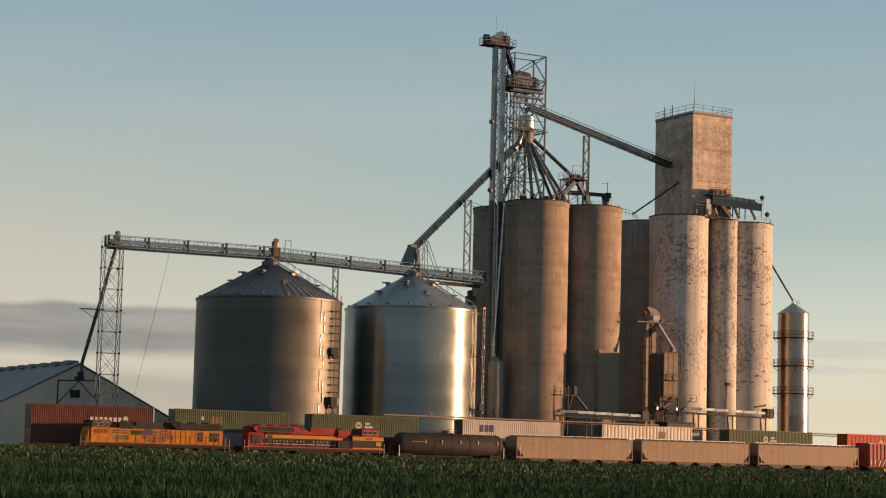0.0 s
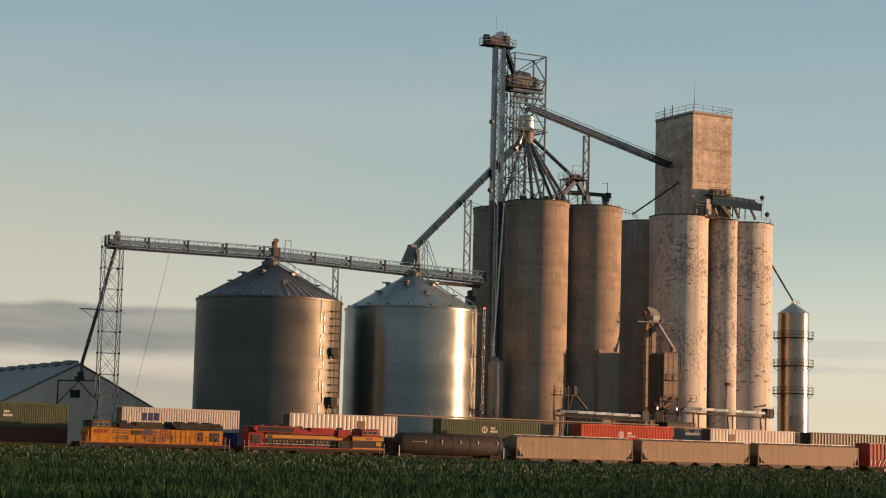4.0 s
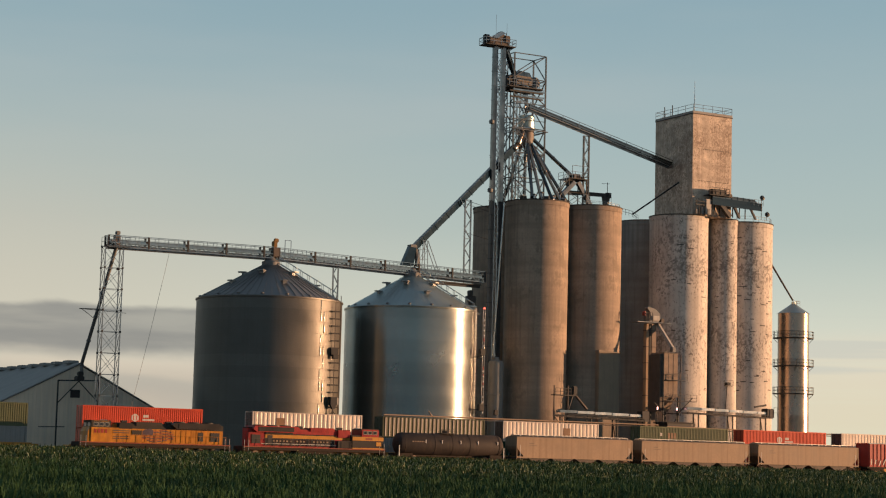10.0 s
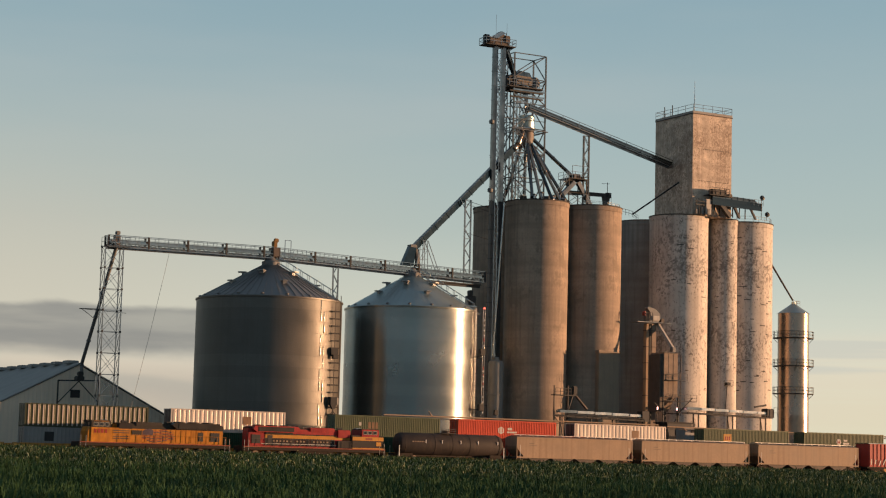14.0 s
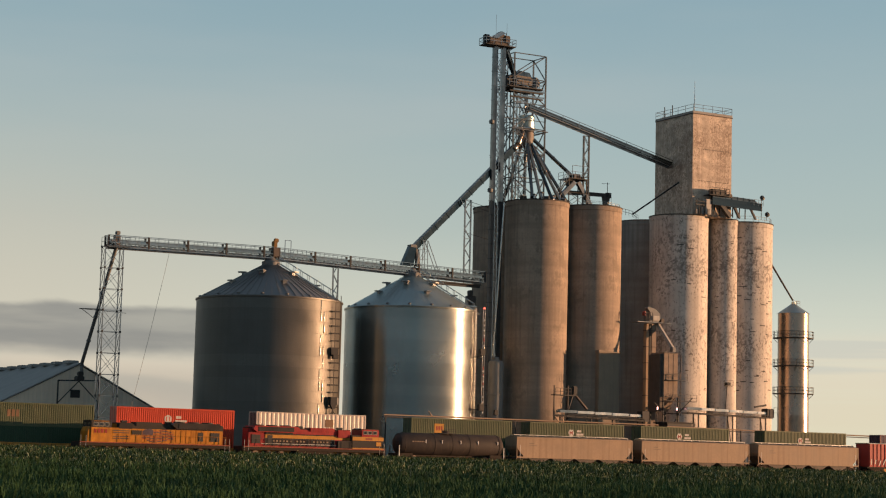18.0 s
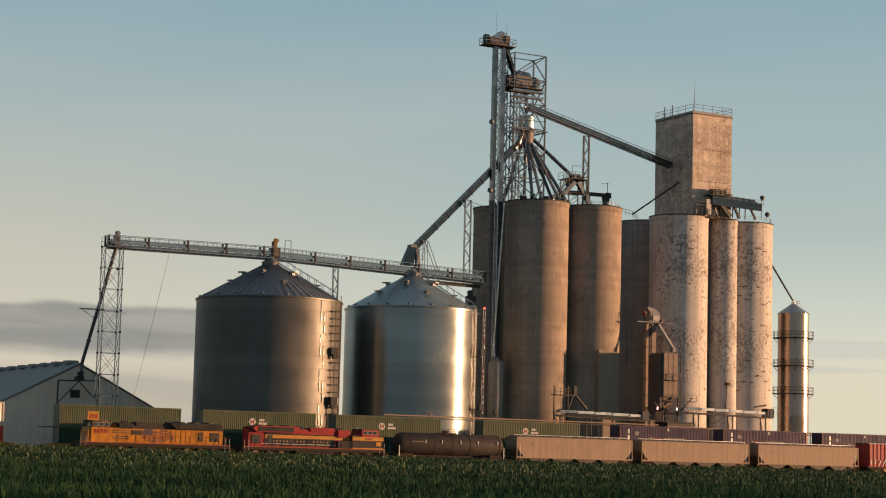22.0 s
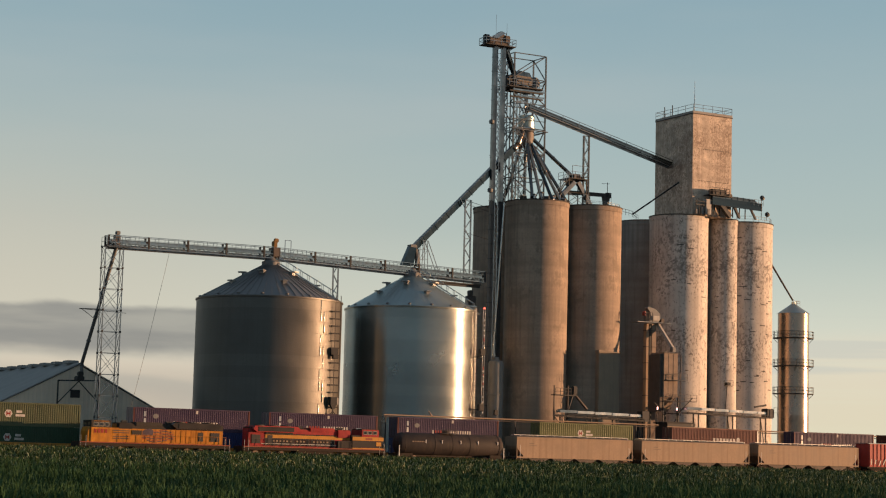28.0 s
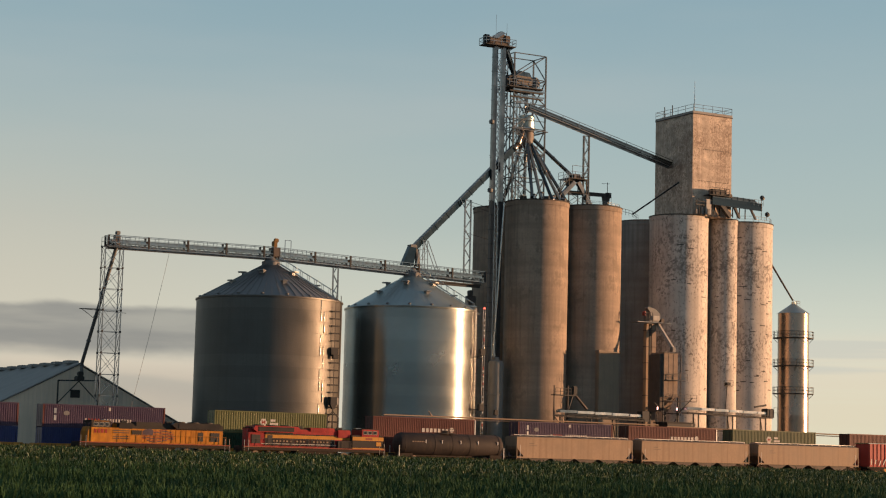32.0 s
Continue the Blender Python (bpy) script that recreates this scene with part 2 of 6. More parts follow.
C_WHITE = mat("white_container_paint", (0.50, 0.435, 0.38), 0.42, 0.1, 0.12, 0.5, 7, 0.05, 0.3, (0.42, 0.36, 0.3))
C_GREY = mat("light_grey_container_paint", (0.24, 0.24, 0.235), 0.7, 0.1, 0.12, 0.5, 7, 0.05, 0.3, (0.25, 0.25, 0.25))
C_RED = mat("orange_red_container_paint", (0.50, 0.065, 0.03), 0.45, 0.1, 0.14, 0.5, 7, 0.05, 0.3, (0.3, 0.05, 0.03))
C_GREEN = mat("olive_green_container_paint", (0.082, 0.098, 0.052), 0.5, 0.1, 0.16, 0.5, 7, 0.05, 0.35, (0.1, 0.09, 0.055))
C_DEEP = mat("dark_green_container_paint", (0.024, 0.06, 0.034), 0.5, 0.1, 0.2, 0.5, 7, 0.05, 0.3, (0.02, 0.035, 0.02))
C_YELLOWGREEN = mat("yellow_green_container_paint", (0.112, 0.122, 0.05), 0.42, 0.1, 0.16, 0.5, 7, 0.05, 0.3, (0.12, 0.11, 0.05))
C_PURPLE = mat("purple_container_paint", (0.062, 0.042, 0.072), 0.4, 0.15, 0.16, 0.5, 7, 0.05, 0.3, (0.07, 0.045, 0.065))
C_MAROON = mat("maroon_container_paint", (0.11, 0.038, 0.03), 0.45, 0.1, 0.2, 0.5, 7, 0.05, 0.35, (0.08, 0.035, 0.03))
C_NAVY = mat("navy_blue_container_paint", (0.03, 0.045, 0.14), 0.45, 0.1, 0.2, 0.5, 7, 0.05, 0.3, (0.02, 0.025, 0.05))
C_DARK_OLIVE = mat("dark_olive_container_paint", (0.045, 0.05, 0.026), 0.5, 0.1, 0.2, 0.5, 7, 0.05, 0.3, (0.03, 0.03, 0.02))
DOOR_END = mat("rusty_brown_door_end", (0.13, 0.085, 0.07), 0.7, 0.1, 0.25, 0.6, 7, 0.06, 0.4, (0.07, 0.05, 0.04))
WELL_PAINT = mat("faded_yellow_well_car_paint", (0.50, 0.24, 0.05), 0.6, 0, 0.3, 0.6, 7, 0.08, 0.5, (0.12, 0.07, 0.04))


def leaf_material():
    """Crop leaves: each blade a little different, some yellow-green in place of sunlit tips."""
    m = mat("crop_leaf", (0.025, 0.061, 0.017), 0.6, 0, 0.5, 0.05, 0.9, 0)
    nt = m.node_tree
    b = nt.nodes["Principled BSDF"]
    b.inputs["Specular IOR Level"].default_value = 0.2
    green = b.inputs["Base Color"].links[0].from_socket
    one = nt.nodes.new("ShaderNodeNewGeometry").outputs["Random Per Island"]
    pick = nt.nodes.new("ShaderNodeMapRange")
    pick.inputs[1].default_value, pick.inputs[2].default_value = 0.78, 1.15
    nt.links.new(one, pick.inputs[0])
    mix = nt.nodes.new("ShaderNodeMix")
    mix.data_type = "RGBA"
    mix.inputs[7].default_value = (0.12, 0.15, 0.07, 1)
    nt.links.new(pick.outputs[0], mix.inputs[0])
    nt.links.new(green, mix.inputs[6])
    nt.links.new(mix.outputs[2], b.inputs["Base Color"])
    return m


LEAF = leaf_material()
# near crop: its dim look, without lit tips, is put into the colour
LEAF_NEAR = mat("young_crop_leaf", (0.022, 0.064, 0.019), 0.8, 0, 0.15, 0.12, 1.5, 0)
# glints on the farther blades, put into the colour
LEAF_GLINT = mat("pale_dry_leaf", (0.27, 0.30, 0.17), 0.5, 0, 0.3, 0.5, 3, 0)
BEACON = mat("red_beacon_lens", (0.22, 0.03, 0.02), 0.4)


def glow(name, colour, power):
    m = bpy.data.materials.new(name)
    m.use_nodes = True
    b = m.node_tree.nodes["Principled BSDF"]
    b.inputs["Emission Color"].default_value, b.inputs["Emission Strength"].default_value = (*colour, 1), power
    b.inputs["Base Color"].default_value = (*colour, 1)
    return m


LAMP_RED = glow("red_lamp", (1.0, 0.12, 0.08), 1.2)
LAMP_PINK = glow("warm_lamp", (1.0, 0.55, 0.5), 0.9)


# ---- building blocks ----
def empty(name, m, label, category, group="", kind=""):
    ob = new(name)
    ob.matrix_world = m
    ob.empty_display_size = 0.5
    return tagged(ob, label, category, group, kind)


def part(name, bm, material, parent=None, label="", smooth=False):
    """One bmesh as one mesh object under a thing or a part."""
    me = bpy.data.meshes.new(name)
    if smooth:
        for f in bm.faces:
            f.smooth = True
    bm.to_mesh(me)
    bm.free()
    if smooth and smooth != "all":
        me.set_sharp_from_angle(angle=radians(35))
    me.materials.append(material)
    ob = new(name, me)
    ob.parent = parent
    if label:
        ob["label"] = label
    return ob


def box(bm, x0, x1, y0, y1, z0, z1, bevel=0.0):
    r = bmesh.ops.create_cube(bm, size=1, matrix=Matrix.LocRotScale(((x0 + x1) / 2, (y0 + y1) / 2, (z0 + z1) / 2), None, (abs(x1 - x0), abs(y1 - y0), abs(z1 - z0))))
    if bevel:
        edges = list({e for v in r["verts"] for e in v.link_edges})
        bmesh.ops.bevel(bm, geom=edges, offset=bevel, segments=2, affect="EDGES")
    return bm


def boxes(*sizes, bevel=0.0):
    bm = bmesh.new()
    for s in sizes:
        box(bm, *s, bevel=bevel)
    return bm


def tube(bm, p0, p1, r0, r1=None, seg=12, caps=True):
    p0, p1 = Vector(p0), Vector(p1)
    way = p1 - p0
    m = Matrix.Translation((p0 + p1) / 2) @ way.to_track_quat("Z", "Y").to_matrix().to_4x4()
    bmesh.ops.create_cone(bm, cap_ends=caps, segments=seg, radius1=r0, radius2=r0 if r1 is None else r1, depth=way.length, matrix=m)
    return bm


def lathe(rows, seg=48, cap=True):
    """A turned body: rows of (radius, height)."""
    bm = bmesh.new()
    rings = []
    for r, z in rows:
        rings.append([bm.verts.new((r * math.cos(2 * math.pi * i / seg), r * math.sin(2 * math.pi * i / seg), z)) for i in range(seg)])
    for a, b in zip(rings, rings[1:]):
        for i in range(seg):
            j = (i + 1) % seg
            bm.faces.new((a[i], a[j], b[j], b[i]))
    if cap:
        bm.faces.new(list(reversed(rings[0])))
        bm.faces.new(rings[-1])
    return bm


def prism(outline, y0, y1):
    """An outline in x and z drawn out from y0 to y1."""
    bm = bmesh.new()
    a = [bm.verts.new((x, y0, z)) for x, z in outline]
    b = [bm.verts.new((x, y1, z)) for x, z in outline]
    bm.faces.new(a)
    bm.faces.new(list(reversed(b)))
    for i in range(len(a)):
        j = (i + 1) % len(a)
        bm.faces.new((a[j], a[i], b[i], b[j]))
    bmesh.ops.recalc_face_normals(bm, faces=bm.faces)
    return bm


UNIT = {}


def unit_mesh(material, sides):
    key = (material.name, sides)
    if key not in UNIT:
        bm = bmesh.new()
        if sides == 4:
            bmesh.ops.create_cube(bm, size=1)
        else:
            bmesh.ops.create_cone(bm, cap_ends=True, segments=sides, radius1=0.5, radius2=0.5, depth=1)
            for f in bm.faces:
                f.smooth = len(f.verts) == 4
        me = bpy.data.meshes.new("bar")
        bm.to_mesh(me)
        bm.free()
        me.materials.append(material)
        UNIT[key] = me
    return UNIT[key]


def bar(name, p0, p1, w, material, parent, h=None, sides=4, label=""):
    """A straight member from p0 to p1, w wide and h deep, as a part of its own."""
    p0, p1 = Vector(p0), Vector(p1)
    way = p1 - p0
    ob = new(name, unit_mesh(material, sides))
    ob.parent = parent
    ob.matrix_local = Matrix.LocRotScale((p0 + p1) / 2, way.to_track_quat("Z", "Y"), (w, h or w, way.length))
    if label:
        ob["label"] = label
    return ob


def railing(parent, points, high=1.05, gap=2.0, w=0.06, material=None):
    """Posts and two rails along a line of points."""
    material = material or FRAME
    for a, b in zip(points, points[1:]):
        a, b = Vector(a), Vector(b)
        n = max(1, round((b - a).length / gap))
        for i in range(n + 1):
            p = a.lerp(b, i / n)
            bar("rail_post", p, p + Vector((0, 0, high)), w, material, parent)
        for k in (0.5, 1.0):
            bar("handrail", a + Vector((0, 0, high * k)), b + Vector((0, 0, high * k)), w, material, parent)


def lattice(parent, base, top, wide, deep, panels, leg=0.16, brace=0.09, material=None, taper=1.0):
    """A square lattice tower from base to top, with a cross in each panel of each face."""
    material = material or FRAME
    base, top = Vector(base), Vector(top)

    def corner(i, k):
        f = 1 + (taper - 1) * k
        sx, sy = ((-1, -1), (1, -1), (1, 1), (-1, 1))[i % 4]
        return base.lerp(top, k) + Vector((sx * wide / 2 * f, sy * deep / 2 * f, 0))

    for i in range(4):
        bar("leg", corner(i, 0), corner(i, 1), leg, material, parent)
        for p in range(panels):
            k0, k1 = p / panels, (p + 1) / panels
            bar("crosspiece", corner(i, k1), corner(i + 1, k1), brace, material, parent)
            bar("brace", corner(i, k0), corner(i + 1, k1), brace * 0.8, material, parent)
            bar("brace", corner(i + 1, k0), corner(i, k1), brace * 0.8, material, parent)


def zigzag(parent, high, wide, deep, panels, leg=0.13, brace=0.07, material=None):
    """A slender upright frame: four legs, each face laced with a single zigzag."""
    material = material or FRAME
    ring = [Vector((sx * wide / 2, sy * deep / 2, 0)) for sx, sy in ((-1, -1), (1, -1), (1, 1), (-1, 1))]
    for i in range(4):
        bar("leg", ring[i], ring[i] + Vector((0, 0, high)), leg, material, parent)
        a, b = ring[i], ring[(i + 1) % 4]
        if i > 1:
            a, b = b, a
        for p in range(panels):
            lo, hi = Vector((0, 0, high * p / panels)), Vector((0, 0, high * (p + 1) / panels))
            bar("brace", (a if p % 2 else b) + lo, (b if p % 2 else a) + hi, brace, material, parent)
        for p in (0, panels // 2, panels):
            k = Vector((0, 0, high * p / panels))
            bar("crosspiece", a + k, b + k, brace, material, parent)


# ---- ground, railway ----
def lie(x, y):
    """Height of the ground: a field that rises gently to the railway, flat beyond."""
    if y > -8.5:
        return 0.25
    return (0.05 - 0.0043 * min(80.0, max(x, -70.0))) * min(1.0, (-8.5 - y) / 3) + 0.25 * max(0.0, 1 + (y + 8.5) / 3) + min(0.0, max(y + 12.0, -185.0)) * 0.0098


def ground():
    bm = bmesh.new()
    xs = [-3800, -1200, -500, -250] + [-180 + 20 * i for i in range(20)] + [260, 500, 1200, 3800]
    ys = [-1500, -500, -300] + [-250 + 17 * i for i in range(14)] + [-16, -11.5, -8.5, 30, 90, 300, 1000, 4500]
    grid = [[bm.verts.new((x, y, lie(x, y))) for x in xs] for y in ys]
    for a, b in zip(grid, grid[1:]):
        for i in range(len(xs) - 1):
            bm.faces.new((a[i], a[i + 1], b[i + 1], b[i]))
    tagged(part("ground", bm, SOIL, None), "dry brown soil of the field and the elevator yard", "ground", kind="structure")


ground()
MAIN, SIDING = 1.25, -5.35
RAIL_TOP = 0.62


def track(y, name):
    bm = prism([(-2.6, 0.2), (2.6, 0.2), (1.75, 0.46), (-1.75, 0.46)], -500, 560)
    bm.transform(Matrix.Rotation(radians(-90), 4, "Z"))
    bed = tagged(part("ballast", bm, BALLAST, None), "grey crushed-stone ballast bed under a railway track", "ballast", kind="structure")
    bed.location = (0, y, 0)
    for side in (-0.72, 0.72):
        r = boxes((-500, 560, side - 0.035, side + 0.035, 0.56, RAIL_TOP), (-500, 560, side - 0.012, side + 0.012, 0.49, 0.58), (-500, 560, side - 0.07, side + 0.07, 0.465, 0.495))
        part("rail", r, RAIL_STEEL, bed)
    rng = random.Random(name)
    corners, faces = [], []
    for i in range(1880):
        x, slip = -499 + i * 0.56, rng.uniform(-0.05, 0.05)
        n = len(corners)
        corners += [(x + dx, y1 + slip, z) for z in (0.38, 0.47) for dx, y1 in ((0, -1.28), (0.24, -1.28), (0.24, 1.28), (0, 1.28))]
        faces += [[n + k for k in f] for f in ((3, 2, 1, 0), (4, 5, 6, 7), (0, 1, 5, 4), (1, 2, 6, 5), (2, 3, 7, 6), (3, 0, 4, 7))]
    me = bpy.data.meshes.new("ties")
    me.from_pydata(corners, [], faces)
    me.materials.append(TIE)
    ties = new("ties", me)
    ties.parent = bed
    tagged(ties, kind="stuff")


track(MAIN, "main")
track(SIDING, "siding")


def field():
    """Rows of a leafy knee-high crop: bent blades, joined into one sheet of plants."""
    rng = np.random.default_rng(4)
    n = 95000
    # thick stand in a fan from the camera, wide enough to fill the view
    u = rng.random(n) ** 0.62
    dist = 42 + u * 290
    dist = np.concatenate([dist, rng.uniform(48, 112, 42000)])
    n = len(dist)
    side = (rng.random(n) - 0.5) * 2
    cx, cy = -130.0, -233.3   # the camera's place on the ground, then its heading; dist runs from here
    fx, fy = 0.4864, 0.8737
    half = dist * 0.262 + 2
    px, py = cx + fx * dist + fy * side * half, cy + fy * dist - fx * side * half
    keep = py < -11.8
    # thinner stand over the rest of the field, outside the camera's fan
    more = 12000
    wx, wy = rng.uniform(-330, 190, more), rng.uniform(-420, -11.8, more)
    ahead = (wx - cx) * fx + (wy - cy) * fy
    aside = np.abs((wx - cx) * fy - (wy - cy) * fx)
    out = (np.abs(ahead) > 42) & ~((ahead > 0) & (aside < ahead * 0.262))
    px, py = np.concatenate([px[keep], wx[out]]), np.concatenate([py[keep], wy[out]])
    dist = np.concatenate([dist[keep], np.full(out.sum(), 300.0)])
    rows = np.round(py / 0.76) * 0.76 + rng.normal(0, 0.08, len(py))
    py = np.where(dist < 140, rows, py)
    pz = 0.05 - 0.0043 * np.clip(px, -70, 80) + np.clip(py + 12.0, -185, 0) * 0.0098
    n = len(px)
    blades = 6
    tall = rng.normal(1.05, 0.11, n) * (1 + 0.1 * np.sin(px * 0.11 + py * 0.23))
    verts = np.zeros((n, blades, 5, 3), np.float32)
    for b in range(blades):
        ang = rng.random(n) * 2 * np.pi
        reach = rng.uniform(0.04, 0.26, n)
        tip = tall * rng.uniform(0.72, 1.12, n)
        root = np.maximum(0.05, tip - rng.uniform(0.14, 0.42, n))
        wide = rng.uniform(0.007, 0.017, n) * (1 + dist / 150) * np.where(dist < 108, 0.62, 1.0)
        ca, sa = np.cos(ang), np.sin(ang)
        mid = root + (tip - root) * 0.85
        for k, (out, z, w) in enumerate(((0.02, root, -1), (0.02, root, 1), (0.55, mid, 1), (0.55, mid, -1), (1.0, tip, 0))):
            verts[:, b, k, 0] = px + ca * reach * out - sa * wide * w
            verts[:, b, k, 1] = py + sa * reach * out + ca * wide * w
            verts[:, b, k, 2] = pz + z
    total = n * blades
    base = np.arange(total)[:, None] * 5
    loops = np.concatenate([base + np.array([0, 1, 2, 3]), base + np.array([3, 2, 4])], axis=1).astype(np.int32)
    me = bpy.data.meshes.new("crop")
    me.vertices.add(total * 5)
    me.vertices.foreach_set("co", verts.reshape(-1))
    me.loops.add(total * 7)
    me.loops.foreach_set("vertex_index", loops.reshape(-1))
    me.polygons.add(total * 2)
    starts = (np.arange(total)[:, None] * 7 + np.array([0, 4])).reshape(-1).astype(np.int32)
    me.polygons.foreach_set("loop_start", starts)
    me.update(calc_edges=True)
    # pale blades in the strip towards the railway stand in for glints of light
    pale = np.repeat(rng.random(total) < np.repeat(np.clip((dist - 88) / 40, 0, 1) * 0.11, blades), 2)
    # blades within about 100 m of the camera take the dimmer green
    near_blade = np.repeat(np.repeat(dist + rng.normal(0, 9, n), blades) < 100, 2)
    me.polygons.foreach_set("material_index", np.where(pale, 1, np.where(near_blade, 2, 0)).astype(np.int32))
    me.materials.append(LEAF)
    me.materials.append(LEAF_GLINT)
    me.materials.append(LEAF_NEAR)
    me.validate()
    tagged(new("crop", me), "dense knee-high green crop with long bent leaves", "crop", kind="stuff")


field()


# ---- grain elevator ----
def grain_bin(x, y, R, label, steel, ladder_at, rings=14, caged=True):
    """Corrugated steel bin: wall rings, conical ribbed roof, vents, ladder and peak."""
    EAVE, PEAK = 24.35, 29.85
    g = empty("grain_bin", pose(x, y, 0.25), label, "grain bin", "steel grain bins")
    h = EAVE - 0.25
    for i in range(rings):
        z0, z1 = h * i / rings, h * (i + 1) / rings
        rows = []
        for k in range(65):
            z = z0 + (z1 - z0) * k / 64
            rows.append((R + 0.009 * math.cos(math.pi * k / 2), z))
        rows[-1] = (rows[-1][0], z1 + 0.002)
        # upper rings take the first steel, lower rings the second
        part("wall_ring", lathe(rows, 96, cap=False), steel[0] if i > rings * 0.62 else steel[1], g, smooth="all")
    part("foundation", lathe([(R + 0.35, -0.3), (R + 0.35, 0.35), (R - 0.3, 0.36)], 64), CONCRETE, g, "concrete foundation ring")
    part("eave_ring", lathe([(R, h - 0.15), (R + 0.14, h - 0.12), (R + 0.16, h + 0.1), (R - 0.2, h + 0.12)], 96, cap=False), steel[0], g, smooth=True)
    roof = part("roof", lathe([(R + 0.12, h + 0.02), (1.3, PEAK - 0.25)], 72), steel[2], g, "ribbed conical steel roof")
    # standing seams of the roof sheets
    for i in range(56):
        a = 2 * math.pi * (i + 0.5) / 56
        c, s = math.cos(a), math.sin(a)
        bar("roof_rib", ((R + 0.05) * c, (R + 0.05) * s, h + 0.1), (1.4 * c, 1.4 * s, PEAK - 0.21), 0.08 if steel[2] is GALV_ROOF else 0.04, steel[2], roof, 0.07 if steel[2] is GALV_ROOF else 0.012)
    part("peak_collar", lathe([(1.4, PEAK - 0.4), (1.4, PEAK + 0.35), (0.9, PEAK + 0.6), (0.5, PEAK + 1.3)], 24), STEEL_DULL, g, smooth=True)
    # square goosenecked roof vents
    for i in range(10):
        a = 2 * math.pi * i / 10 + 0.2
        for rr, sz in ((R * 0.62, 0.62),) if i % 2 else ((R * 0.36, 0.75),):
            z = h + (PEAK - h) * (R - rr) / (R - 1.3)
            m = pose(rr * math.cos(a), rr * math.sin(a), z - 0.25, 0, 0, math.degrees(a))
            bm = boxes((-sz / 2, sz / 2, -sz / 2, sz / 2, 0, 0.42), (-sz / 2, sz * 1.3, -sz * 0.7, sz * 0.7, 0.40, 0.58), bevel=0.04)
            bm.transform(m)
            part("roof_vent", bm, GALV_ROOF, g)
    for i in range(18):
        a = 2 * math.pi * i / 18
        bm = lathe([(0.2, 0), (0.28, 0.22), (0.1, 0.34)], 10)
        bm.transform(pose((R - 0.55) * math.cos(a), (R - 0.55) * math.sin(a), h + 0.28))
        part("eave_vent", bm, GALV_ROOF, g)
    # ladder with its cage up the wall, then stairs up the roof
    a = radians(ladder_at)
    c, s = math.cos(a), math.sin(a)

    def at(out, side, z):
        return ((R + out) * c - side * s, (R + out) * s + side * c, z)

    # narrow wall bars added for the broken sun glint, one length to each ring
    for da, keep in () if caged else ((-24, 1), (-20.5, 2)):
        for i in range(rings):
            if (i + keep) % 3:
                k = a + radians(da)
                p = ((R + 0.05) * math.cos(k), (R + 0.05) * math.sin(k))
                bar("stiffener", (*p, h * i / rings + 0.15), (*p, h * (i + 1) / rings - 0.15), 0.12, GALV, g, sides=12)
    if caged:
        ladder = part("ladder", boxes((-0.01, 0.01, -0.01, 0.01, 0, 0.02)), STEEL_PALE, g, "caged steel ladder")
        for side in (-0.28, 0.28):
            bar("stile", at(0.22, side, 0.5), at(0.22, side, h + 0.6), 0.07, STEEL_PALE, ladder)
        for i in range(44):
            z = 0.8 + i * (h - 0.6) / 44
            bar("rung", at(0.22, -0.28, z), at(0.22, 0.28, z), 0.05, STEEL_PALE, ladder)
        for i in range(12):
            z = 3 + i * (h - 3.4) / 11
            for k in range(5):
                t0, t1 = math.pi * (k / 5), math.pi * ((k + 1) / 5)
                bar("hoop", at(0.22 + 0.62 * math.sin(t0), 0.42 * math.cos(t0), z), at(0.22 + 0.62 * math.sin(t1), 0.42 * math.cos(t1), z), 0.06, STEEL, ladder)
        for z in (h * 0.36, h * 0.7):
            bm = boxes((R + 0.05, R + 1.3, -0.8, 0.8, z, z + 0.1))
            bm.transform(Matrix.Rotation(a, 4, "Z"))
            part("rest_platform", bm, STEEL_DARK, g)
    stair = part("roof_stair", boxes((-0.01, 0.01, -0.01, 0.01, h, h + 0.02)), STEEL, g)
    for side in (-0.4, 0.4):
        bar("stringer", at(-0.2, side, h + 0.35), at(-R + 1.5, side, PEAK + 0.05), 0.12, STEEL, stair)
        bar("handrail", at(-0.2, side, h + 1.3), at(-R + 1.5, side, PEAK + 1.0), 0.07, STEEL, stair)
        for i in range(9):
            k = i / 8
            p = Vector(at(-0.2, side, h + 0.35)).lerp(Vector(at(-R + 1.5, side, PEAK + 0.05)), k)
            bar("rail_post", p, p + Vector((0, 0, 0.95)), 0.06, STEEL, stair)
    return g


grain_bin(-10.6, 35.0, 11.1, "tall round corrugated steel grain bin with weathered dull walls", (GALV_OLD, GALV_OLD, GALV_ROOF), -46, caged=False)
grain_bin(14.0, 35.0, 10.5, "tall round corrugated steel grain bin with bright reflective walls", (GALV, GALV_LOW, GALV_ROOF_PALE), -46)


